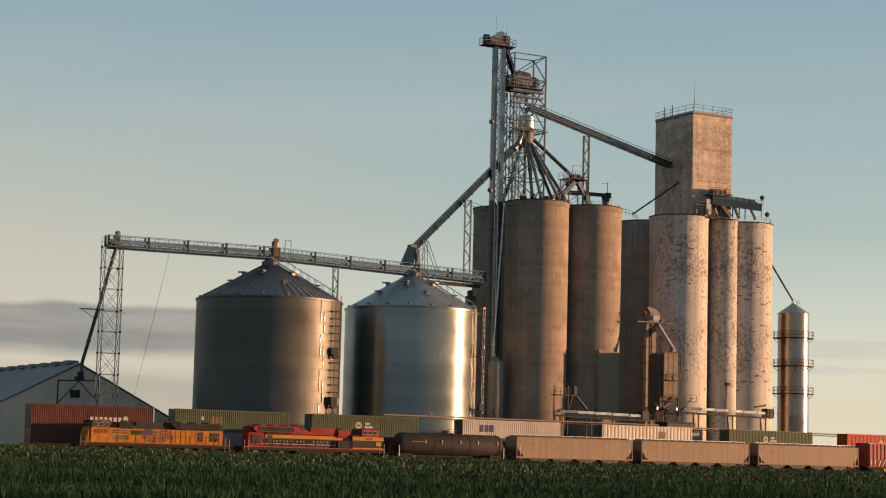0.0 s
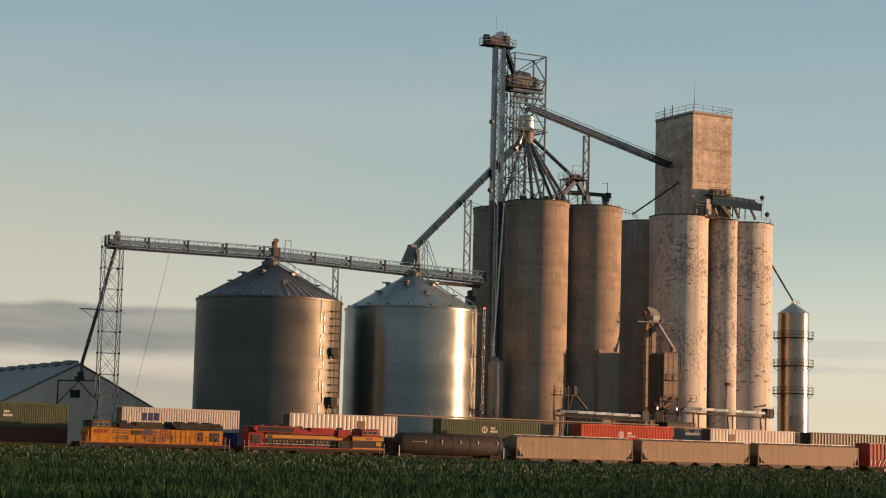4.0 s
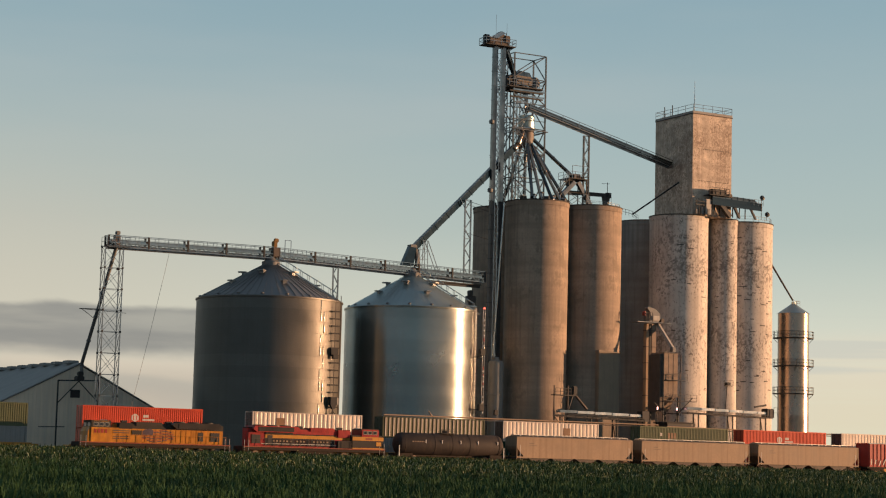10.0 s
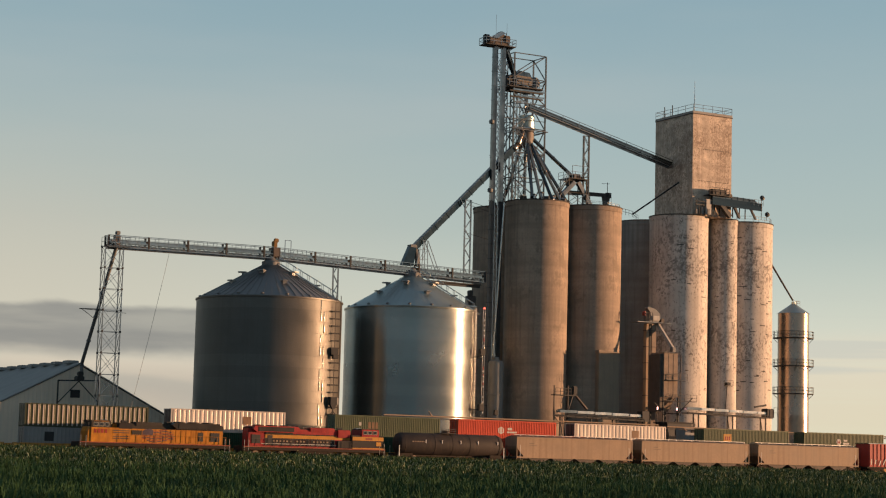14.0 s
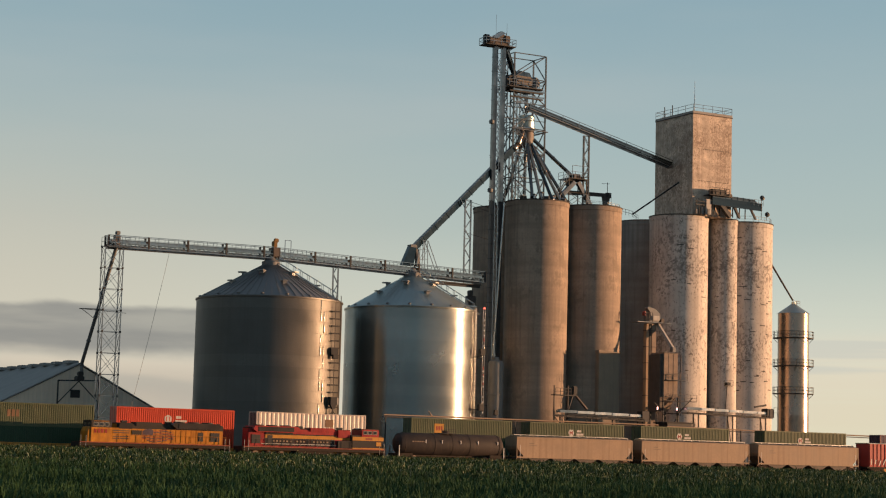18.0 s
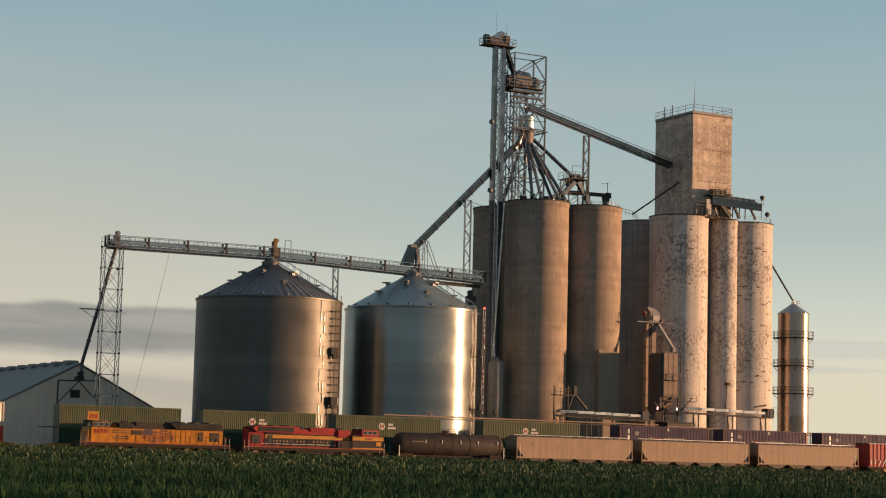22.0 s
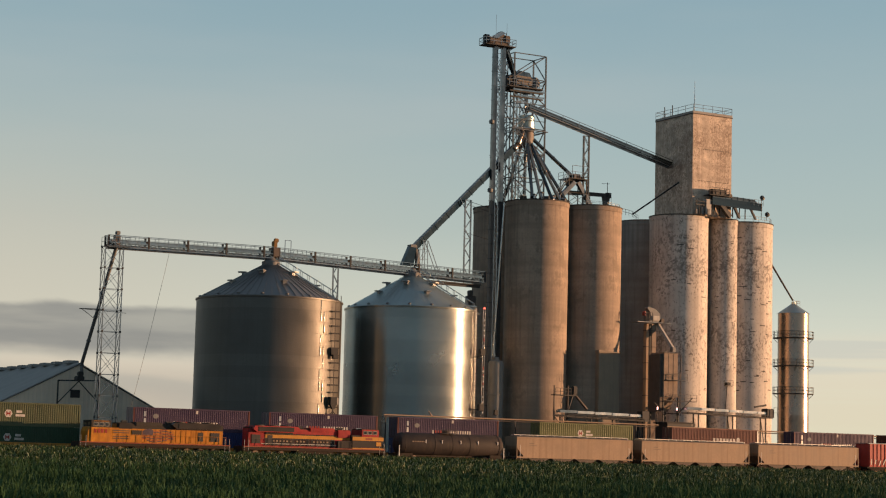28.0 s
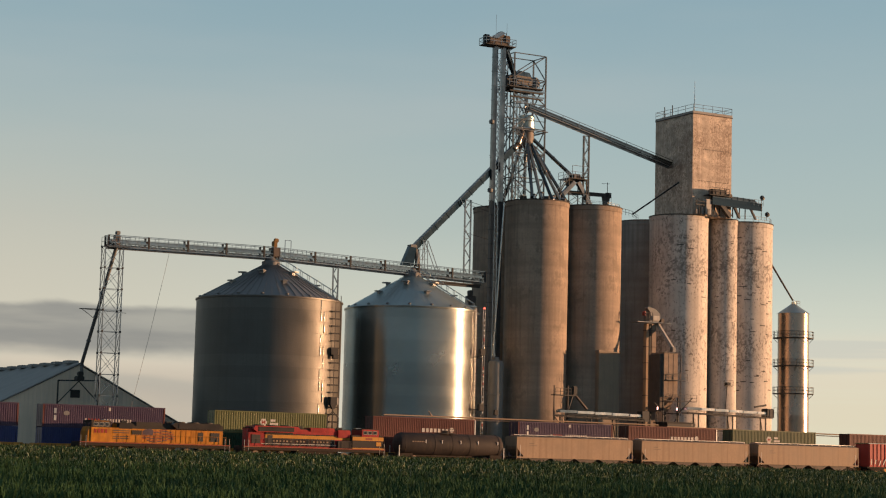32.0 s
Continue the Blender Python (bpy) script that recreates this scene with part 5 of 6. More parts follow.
        railing(g, [(-1.6, -2.8, z + 0.1), (x1, -2.8, z + 0.1)], 1.05, 1.2, 0.06, RUST)
    bar("down_pipe", (1.9, -1.9, 9.0), (1.9, -1.9, 19.0), 0.16, RUST, g, sides=8)
    part("top_box", boxes((-1.3, -1.05, -2.0, -1.8, 19.3, 19.55), bevel=0.04), STEEL_DULL, g)
    for x in (-3.3, 0.6):
        bar("lamp_post", (x, -2.7, 0), (x, -2.7, 9.8), 0.09, STEEL_DARK, g)
        part("work_lamp", boxes((x - 0.14, x + 0.14, -2.9, -2.7, 9.8, 10.3), bevel=0.06), LAMP_PINK, g, "small glowing work lamp")

    g = empty("control_shed", pose(55.4, 20.0, 0.2), "dark steel control shed beside the tracks", "shed")
    part("wall", boxes((-3.2, 1.6, -1.6, 1.6, 0, 7.6)), STEEL_DARK, g)
    part("roof", boxes((-3.5, 1.9, -1.9, 1.9, 7.6, 7.8)), TAR, g)
    part("window", boxes((-1.6, -0.4, -1.66, -1.58, 5.6, 6.8)), GLASS, g)
    g = empty("electrical_hut", pose(51.8, 12.0, 0.2), "small pale box hut with dark sign beside the railway", "hut")
    part("wall", boxes((-1.7, 1.7, -1.2, 1.2, 0, 6.9), bevel=0.03), C_GREY, g)
    part("sign", boxes((-0.6, 0.1, -1.24, -1.19, 6.0, 6.4)), STEEL_DARK, g)


receiving_plant()


def loading_conveyors():
    for x0, x1, y, z, legs, label in ((33.6, 50.2, 22.0, 9.1, (34.5, 39.5, 44.5, 49.4), "low white-covered loading conveyor on dark trestles"), (58.2, 75.6, 22.0, 10.4, (60.5, 67.5, 74.4), "raised white-covered loading conveyor beside the silos")):
        g = empty("loading_conveyor", pose(x0, y, 0.2), label, "conveyor", "loading conveyors")
        L = x1 - x0
        n = 5 if L < 17 else 6
        for i in range(n):
            a, b = L * i / n + 0.05, L * (i + 1) / n - 0.05
            drop = -0.3 * i / n
            part("cover_panel", boxes((a, b, -0.6, 0.6, z - 0.42 + drop, z + drop), bevel=0.05), COVER if i else STEEL, g, "bright metal cover panel")
        bar("side_beam", (0, -0.75, z - 0.95), (L, -0.75, z - 1.25), 0.22, STEEL_DARK, g)
        bar("side_beam", (0, 0.75, z - 0.95), (L, 0.75, z - 1.25), 0.22, STEEL_DARK, g)
        for x in legs:
            for yy in (-0.7, 0.7):
                bar("leg", (x - x0, yy, 0), (x - x0, yy, z - 1.1), 0.18, STEEL_DARK, g)
            bar("brace", (x - x0, -0.7, 3), (x - x0, 0.7, z - 1.4), 0.1, STEEL_DARK, g)
        railing(g, [(0, -1.1, z - 1.1), (L, -1.1, z - 1.4)], 0.5, 1.6, 0.06, STEEL_DARK)
        part("end_drive", boxes((L - 1.0, L + 0.5, -0.8, 0.8, z - 1.3, z + 0.3), bevel=0.1), STEEL_DARK, g)
        if L > 17:
            bar("boom", (L - 3.0, 0, z + 0.5), (L - 0.6, 0, z + 0.9), 0.3, STEEL_DARK, g)
            railing(g, [(L + 0.2, -1.1, z - 1.2), (L + 1.0, -1.1, z - 1.2)], 1.7, 0.8, 0.06, STEEL_DARK)
    g = empty("loading_spout", pose(34.4, 23.4, 0.2), "rusty loading spout on a small steel platform", "spout pipe", "grain spouts")
    for x in (-0.6, 2.0):
        bar("post", (x, 0, 0), (x, 0, 13.0), 0.16, RUST, g)
    part("deck", boxes((-0.8, 3.4, -0.6, 0.6, 11.4, 11.55)), STEEL_DARK, g)
    railing(g, [(-0.8, -0.6, 11.55), (2.2, -0.6, 11.55)], 1.0, 1.0, 0.06, STEEL_DARK)
    bar("spout", (3.0, 0, 11.9), (5.6, 0, 9.4), 0.42, RUST, g, sides=12)
    bar("spout", (3.0, 0, 11.9), (2.0, 0, 9.0), 0.3, STEEL_DARK, g, sides=12)
    part("head", boxes((2.7, 3.6, -0.4, 0.4, 11.6, 13.0), bevel=0.15), STEEL_DARK, g)
    g = empty("grey_shed", pose(48.0, 29.55, 0.2), "tall narrow shaded grey metal shed against the silo", "shed")
    part("wall", boxes((-2.0, 2.0, -0.5, 0.7, 0, 19.0)), SHED_GREY, g)
    part("roof", prism([(-2.1, 19.0), (2.1, 19.0), (2.1, 19.15), (-2.1, 19.4)], -0.6, 0.7), SHED_GREY, g)


loading_conveyors()


def pipeline():
    """Overhead pipe rack that runs along the far side of the railway."""
    for xs, label in (((-4.4, 43.0), "long thin overhead pipe on steel posts along the railway"), ((44.6, 130.0), "thin overhead pipe with drooping end along the railway")):
        a, b = xs
        g = empty("pipe_rack", pose(0, 8.0, 0.2), label, "pipe", "overhead pipes")
        z0, z1 = (6.95, 6.95) if a < 0 else (6.75, 6.1)
        bar("pipe", (a, 0, z0), (b, 0, z1), 0.2, HOPPER, g, sides=10, label="tan painted pipe")
        bar("pipe", (a, 0.5, z0 - 0.28), (b, 0.5, z1 - 0.28), 0.14, RUST, g, sides=10)
        x = a + 0.4
        while x < b:
            if not 4 < x < 14:
                bar("post", (x, 0.25, 0), (x, 0.25, z0 - 0.05), 0.14, STEEL_DARK, g)
            x += 21.5 if a < 0 else 14.0
        if a < 0:
            for px in (2.9, 24.3):
                bar("vent_stub", (px + 0.5, 0, z0 - 0.05), (px - 0.15, 0, z0 + 0.75), 0.2, HOPPER, g, sides=10)
        else:
            bar("elbow", (a + 3.0, 0, z0), (a + 3.7, 0, z0 - 0.6), 0.18, HOPPER, g, sides=10)
    g = empty("control_cabinet", pose(-4.2, 25.0, 0.2), "dark box on a thin post with a forked bracket", "cabinet")
    bar("post", (0, 0, 0), (0, 0, 8.2), 0.16, STEEL_DARK, g)
    part("box", boxes((-0.6, 0.5, -0.4, 0.4, 8.5, 9.7), bevel=0.06), BLACK, g)
    part("side_plate", boxes((0.52, 0.75, -0.36, 0.36, 8.6, 9.6)), TANK_GREY, g, "pale side plate")
    part("funnel", prism([(-0.5, 8.5), (0.4, 8.5), (0.15, 7.9), (-0.15, 7.9)], -0.3, 0.3), BLACK, g)
    bar("fork", (-0.9, 0, 6.6), (0, 0, 7.6), 0.12, STEEL_DARK, g)
    bar("fork", (1.0, 0, 6.6), (0, 0, 7.6), 0.12, STEEL_DARK, g)
    for x in (-0.9, 1.0):
        bar("fork_leg", (x, 0, 0), (x, 0, 6.6), 0.12, STEEL_DARK, g)
    g = empty("marker_ladder", pose(22.2, 26.0, 0.2), "narrow dark ladder with small white and red marker lights", "ladder")
    for x in (-0.17, 0.17):
        bar("stile", (x, 0, 0), (x, 0, 24.5), 0.07, FRAME, g)
    for i in range(40):
        bar("rung", (-0.17, 0, 0.6 + i * 0.6), (0.17, 0, 0.6 + i * 0.6), 0.06, STEEL_DARK, g)
    for i in range(29):
        z = 1.0 + i * 0.8
        if 16.0 < z < 18.4 or i % 5 == 3:
            continue
        part("marker", boxes((-0.12, 0.12, -0.16, -0.05, z, z + 0.26), bevel=0.04), LETTER, g, "small white marker light")
    for z in (19.4, 15.0, 13.8, 12.6, 6.2, 3.0):
        part("strip", boxes((-0.1, 0.1, -0.1, -0.05, z, z + 0.5)), BEACON, g, "narrow red reflector strip")
    for z in (17.2, 8.6):
        part("bracket_box", boxes((-0.75, 0.2, -0.35, 0.35, z, z + 1.0), bevel=0.08), BLACK, g)
        bar("stay", (-0.7, 0, z + 0.1), (-1.1, 0.4, z - 0.7), 0.1, STEEL_DARK, g)
    part("lamp", boxes((-0.12, 0.12, -0.12, 0.12, 24.5, 24.75)), LAMP_RED, g, "small red lamp")


pipeline()


# ---- parked train on the siding ----
def rail_truck(parent, x, axles, base, r=0.5):
    t = part("bogie", boxes((x - base / 2 - 0.5, x + base / 2 + 0.5, -1.15, -0.95, 0.35, 0.75), (x - base / 2 - 0.5, x + base / 2 + 0.5, 0.95, 1.15, 0.35, 0.75), (x - 0.3, x + 0.3, -1.1, 1.1, 0.5, 0.9), bevel=0.05), CHASSIS, parent)
    for i in range(axles):
        ax = x + (i / (axles - 1) - 0.5) * base
        for s in (-1, 1):
            bm = bmesh.new()
            tube(bm, (ax, s * 0.66, r), (ax, s * 0.8, r), r, seg=20)
            part("wheel", bm, RAIL_STEEL, t, smooth=True)
        bar("axle", (ax, -1.0, r), (ax, 1.0, r), 0.16, CHASSIS, t, sides=8)
        for s in (-1, 1):
            part("axle_box", boxes((ax - 0.2, ax + 0.2, s * 1.05 - 0.16, s * 1.05 + 0.16, r - 0.2, r + 0.2), bevel=0.04), CHASSIS, t)
    return t


def coupler(parent, x, way):
    bar("coupler", (x, 0, 0.9), (x + way * 0.6, 0, 0.9), 0.28, CHASSIS, parent, 0.3)


def locomotive(x, length, cab_left, scheme, label):
    """Six-axle road diesel: underframe, walkway, long hood with radiators, cab, nose, rails."""
    g = empty("locomotive", pose(x, SIDING, RAIL_TOP), label, "locomotive", "parked locomotives")
    L = length
    flip = 1 if cab_left else -1

    def X(v):
        return v if cab_left else L - v

    def bx(a, b, *rest, bevel=0.0):
        return boxes((min(X(a), X(b)), max(X(a), X(b)), *rest), bevel=bevel)

    upper, lower = (CAR_YELLOW, CAR_YELLOW) if scheme == "yellow" else (CAR_RED, LOCO_DARK)
    part("underframe", bx(0.5, L - 0.5, -1.5, 1.5, 1.05, 1.42, bevel=0.03), CHASSIS, g)
    part("walkway", bx(0.4, L - 0.4, -1.55, 1.55, 1.42, 1.52), FLAG_RED, g)
    part("fuel_tank", bx(L * 0.36, L * 0.62, -1.4, 1.4, 0.3, 1.05, bevel=0.2), CHASSIS, g)
    rail_truck(g, L * 0.2, 3, 3.6)
    rail_truck(g, L * 0.8, 3, 3.6)
    for e, way in ((0.4, -1), (L - 0.4, 1)):
        part("end_plate", boxes((e - 0.1, e + 0.1, -1.5, 1.5, 0.5, 1.5)), CHASSIS, g)
        coupler(g, e, way)
    # nose and cab, which stands d metres forward of the hood's end
    d = 0.95 if scheme == "yellow" else 1.35
    n0 = 1.35 if scheme == "yellow" else 0.6
    nose = prism([(X(n0), 1.52), (X(2.7 - d), 1.52), (X(2.7 - d), 3.4), (X(n0 + 0.25), 3.3), (X(n0 + 0.05), 2.8)], -1.4, 1.4)
    part("nose", nose, upper if scheme == "yellow" else LOCO_DARK, g)
    if scheme != "yellow":
        part("nose_band", bx(0.58, 2.7 - d, -1.42, 1.42, 2.62, 3.1), STRIPE, g, "yellow band round the nose")
        part("nose_foot", bx(0.6, 5.2, -1.56, 1.56, 1.53, 1.66), STRIPE, g, "yellow band along the foot of the cab")
    part("body_fill", bx(5.2 - d - 0.05, 5.3, -1.4, 1.4, 1.52, 3.3), upper if scheme == "yellow" else LOCO_DARK, g)
    cab = prism([(X(2.7 - d), 1.52), (X(5.2 - d), 1.52), (X(5.2 - d), 3.95), (X(4.9 - d), 4.08), (X(3.1 - d), 4.08), (X(2.72 - d), 3.75)], -1.5, 1.5)
    cabo = part("cab", cab, upper, g)
    part("cab_top", bx(2.68 - d, 5.22 - d, -1.53, 1.53, 3.25, 4.06, bevel=0.04), LOCO_ROOF if scheme == "yellow" else CAR_RED, g)
    part("cab_roof", bx(2.6 - d, 5.25 - d, -1.45, 1.45, 4.03, 4.16, bevel=0.05), LOCO_ROOF, g)
    for a, b in ((3.0 - d, 3.55 - d), (3.75 - d, 4.3 - d), (4.45 - d, 4.95 - d)):
        part("window_frame", bx(a - 0.03, b + 0.03, -1.56, -1.5, 3.42, 3.9), WINDOW_LIT, cabo, "pale window frame")
        part("window", bx(a + 0.05, b - 0.05, -1.58, -1.52, 3.48, 3.84), GLASS, cabo)
        part("window", bx(a, b, 1.5, 1.56, 3.34, 3.88), GLASS, cabo)
    for s in (-0.75, 0.75):
        w = bx(2.66 - d, 2.74 - d, s - 0.5, s + 0.5, 3.4, 3.85)
        part("windscreen", w, GLASS, cabo)
    # number stands as plain bars
    if scheme == "yellow":
        for k in range(4):
            part("number_bar", bx(3.1 - d + k * 0.45, 3.4 - d + k * 0.45, -1.53, -1.5, 2.62, 3.1), MARK_RED, cabo)
    # long hood
    hood = part("long_hood", bx(5.2, L - 1.2, -0.95, 0.95, 1.52, 3.82, bevel=0.06), upper, g)
    part("hood_roof", bx(5.2, L - 1.2, -0.9, 0.9, 3.82, 3.96, bevel=0.05), LOCO_ROOF, g)
    rad = prism([(X(L - 7.6), 3.35), (X(L - 2.2), 3.35), (X(L - 1.7), 3.7), (X(L - 1.9), 4.14), (X(L - 7.9), 4.14), (X(L - 8.3), 3.85)], -1.5, 1.5)
    part("radiator_housing", rad, LOCO_DARK if scheme == "yellow" else CAR_RED, g, "flared radiator housing")
    part("radiator_grille", bx(L - 7.4, L - 2.4, -1.54, -1.49, 3.45, 4.02), LOCO_DARK, g)
    for i in range(3):
        bm = lathe([(0.75, 0), (0.75, 0.12), (0.6, 0.16)], 20)
        bm.transform(Matrix.Translation((X(L - 6.8 + i * 1.9), 0, 4.14)))
        part("roof_fan", bm, LOCO_ROOF, g)
    part("dynamic_brake_hatch", bx(7.6, 11.2, -1.1, 1.1, 3.55, 4.1, bevel=0.1), LOCO_ROOF if scheme == "yellow" else CAR_RED, g)
    part("exhaust_stack", bx(11.9, 12.7, -0.4, 0.4, 3.9, 4.25, bevel=0.05), BLACK, g)
    part("air_intake", bx(5.4, 7.2, -1.2, 1.2, 2.9, 3.9, bevel=0.06), LOCO_DARK if scheme == "yellow" else CAR_RED, g)
    part("side_cabinet", bx(5.25, 8.4 if scheme == "yellow" else 7.3, -1.42, -0.95, 1.55, 3.2 if scheme == "yellow" else 2.5, bevel=0.04), upper if scheme == "yellow" else LOCO_DARK, g)
    if scheme == "yellow":
        part("sooty_band", bx(5.2, L - 1.2, -0.965, -0.94, 3.25, 3.84), LOCO_ROOF, hood, "sooty upper band of the hood")
    # doors along the hood
    for i in range(14):
        a = 7.5 + i * (L - 11.0) / 14
        part("hood_door", bx(a + 0.04, a + (L - 11.0) / 14 - 0.06, -0.985, -0.95, 1.65, 3.2), upper if scheme == "yellow" else LOCO_DARK, hood)
    for a, b, z0, z1 in ((L - 4.6, L - 3.9, 1.9, 3.0), (L - 2.9, L - 1.7, 1.9, 3.0)):
        part("screen_opening", bx(a, b, -1.02, -0.95, z0, z1), BLACK, hood)
    if scheme == "yellow":
        # wavy flag panel on the hood
        for i in range(8):
            h = (i - 3.5) / 4.2
            half = 2.35 * math.sqrt(1 - h * h)
            n = 10
            outline = []
            for top in (0, 1):
                for k in range(n + 1):
                    v = k / n if not top else 1 - k / n
                    x = 10.5 - half + 2 * half * v
                    outline.append((X(x), 1.72 + i * 0.19 + 0.11 * top + 0.1 * math.sin(x * 2.3)))
            part("flag_stripe", prism(outline, -1.0, -0.985), FLAG_RED if i % 2 else FLAG_BLUE, hood)
        part("flag_field", prism([(X(8.5), 2.5), (X(9.9), 2.5), (X(10.0), 3.1), (X(9.6), 3.3), (X(8.9), 3.2), (X(8.5), 2.9)], -1.01, -0.985), FLAG_BLUE, hood)
        part("belt_line", bx(0.6, L - 0.6, -1.57, -1.55, 1.44, 1.49), FLAG_RED, g)
        for z in (1.95, 2.2, 2.65, 2.9):
            part("louvre", bx(4.6, 6.7, -1.47, -1.4, z, z + 0.1), RUST, g, "brown louvre strip")
        part("vent_opening", bx(7.0, 8.3, -1.48, -1.4, 2.45, 3.05), LOCO_ROOF, g, "dark square vent")
    else:
        part("stripe", bx(5.3, L - 3.6, -1.0, -0.94, 2.62, 3.05), STRIPE, hood, "broad yellow stripe")
        part("stripe", bx(1.4, 5.2, -1.53, -1.49, 2.62, 3.1), STRIPE, g, "broad yellow stripe")
        part("lower_band", bx(1.4, 5.2, -1.52, -1.49, 1.7, 2.6), LOCO_DARK, g, "dark lower cab band")
        part("number_bar", bx(2.3, 3.3, -1.54, -1.52, 2.72, 2.98), FLAG_RED, g)
        part("sill_line", bx(5.3, L - 3.0, -1.0, -0.96, 1.86, 1.94), LETTER, hood, "thin white line along the hood")
        part("front_badge", bx(1.0, 1.7, -1.55, -1.45, 1.95, 2.45), STRIPE, g, "small yellow badge")
        part("radiator_shade", bx(L - 7.5, L - 3.6, -1.03, -0.95, 3.06, 3.35), LOCO_DARK, g)
        for i in range(18):
            if i not in (6, 7, 11):
                a = 8.0 + i * 0.48
                part("lettering_bar", bx(a, a + 0.24, -1.0, -0.98, 2.16, 2.36), HOPPER, hood)
    # handrails
    for i in range(13):
        a = 5.4 + i * (L - 6.4) / 12
        bar("stanchion", (X(a), -1.52, 1.5), (X(a), -1.52, 2.5), 0.035, upper if scheme == "yellow" else RUST, g)
    bar("handrail", (X(5.4), -1.52, 2.5), (X(L - 1.0), -1.52, 2.5), 0.035, upper if scheme == "yellow" else RUST, g)
    for a in (0.5, 1.15, L - 0.5, L - 1.1):
        bar("grab_iron", (X(a), -1.5, 0.6), (X(a), -1.5, 2.3), 0.045, STEEL_PALE, g)
    for a in (0.45, L - 0.45):
        for k in range(4):
            part("step", bx(a - 0.05 if a < 2 else a - 0.55, a + 0.55 if a < 2 else a + 0.05, -1.55, -1.2, 0.35 + 0.28 * k, 0.4 + 0.28 * k), CHASSIS, g)
    part("horn", bx(6.0, 6.9, -0.2, 0.2, 3.96, 4.25, bevel=0.08), STEEL_DARK, g)
    part("antenna_dome", bx(3.4, 4.2, -0.4, 0.4, 4.14, 4.26, bevel=0.04), STEEL, g)
    return g


locomotive(-54.1, 20.55, True, "yellow", "yellow six-axle diesel locomotive with grey roof and flag panel")
locomotive(-32.5, 21.05, False, "red", "red and black diesel locomotive with broad yellow stripe")


def tank_car():
    g = empty("tank_car", pose(-9.9, SIDING, RAIL_TOP), "long dark grimy railway tank car with white marks", "tank car", "parked freight cars")
    L = 16.8
    r, zc = 1.48, 2.42
    bm = lathe([(0.25, 0), (0.95, 0.12), (1.35, 0.42), (r, 0.85), (r, 15.6), (1.35, 16.03), (0.95, 16.33), (0.25, 16.45)], 36)
    bm.transform(Matrix.Translation((0.3, 0, zc)) @ Matrix.Rotation(radians(90), 4, "Y"))
    part("barrel", bm, TANKCAR, g, smooth=True)
    for x in (1.3, 5.8, 8.5, 11.2, 15.8):
        bm = lathe([(r + 0.005, -0.06), (r + 0.03, -0.05), (r + 0.03, 0.05), (r + 0.005, 0.06)], 36, cap=False)
        bm.transform(Matrix.Translation((x, 0, zc)) @ Matrix.Rotation(radians(90), 4, "Y"))
        part("tank_band", bm, TANKCAR, g, smooth=True)
    for x in (4.2, 6.7, 9.6, 12.3, 15.4):
        part("grab_bar", boxes((x, x + 0.08, -r - 0.06, -r, zc + 0.15, zc + 0.6)), WHITE, g, "white painted mark")
    for i in range(6):
        part("lettering_bar", boxes((2.2 + i * 0.36, 2.45 + i * 0.36, -r - 0.02, -r + 0.05, zc + 0.25, zc + 0.40)), HOPPER_RUST, g)
    bm = bmesh.new()
    tube(bm, (8.0, 0, zc + r - 0.1), (8.0, 0, zc + r + 0.45), 0.5, seg=20)
    part("dome", bm, TANKCAR, g, smooth=True)
    part("top_platform", boxes((6.9, 9.1, -1.0, 1.0, zc + r + 0.02, zc + r + 0.1)), STEEL_DARK, g)
    railing(g, [(6.9, -1.0, zc + r + 0.1), (9.1, -1.0, zc + r + 0.1)], 0.5, 1.0, 0.05, STEEL_DARK)
    part("underframe", boxes((0.0, 2.4, -1.3, 1.3, 0.75, 1.15), (L - 2.4, L, -1.3, 1.3, 0.75, 1.15), (2.4, L - 2.4, -0.3, 0.3, 0.75, 1.0)), CHASSIS, g)
    for x in (0.3, L - 0.3):
        part("end_ladder", boxes((x - 0.06, x + 0.06, -1.4, -1.32, 0.5, 2.2), (x - 0.06, x + 0.06, 1.32, 1.4, 0.5, 2.2)), STEEL_PALE, g)
    rail_truck(g, 2.0, 2, 1.8, 0.45)
    rail_truck(g, L - 2.0, 2, 1.8, 0.45)
    coupler(g, 0, -1)
    coupler(g, L, 1)


tank_car()


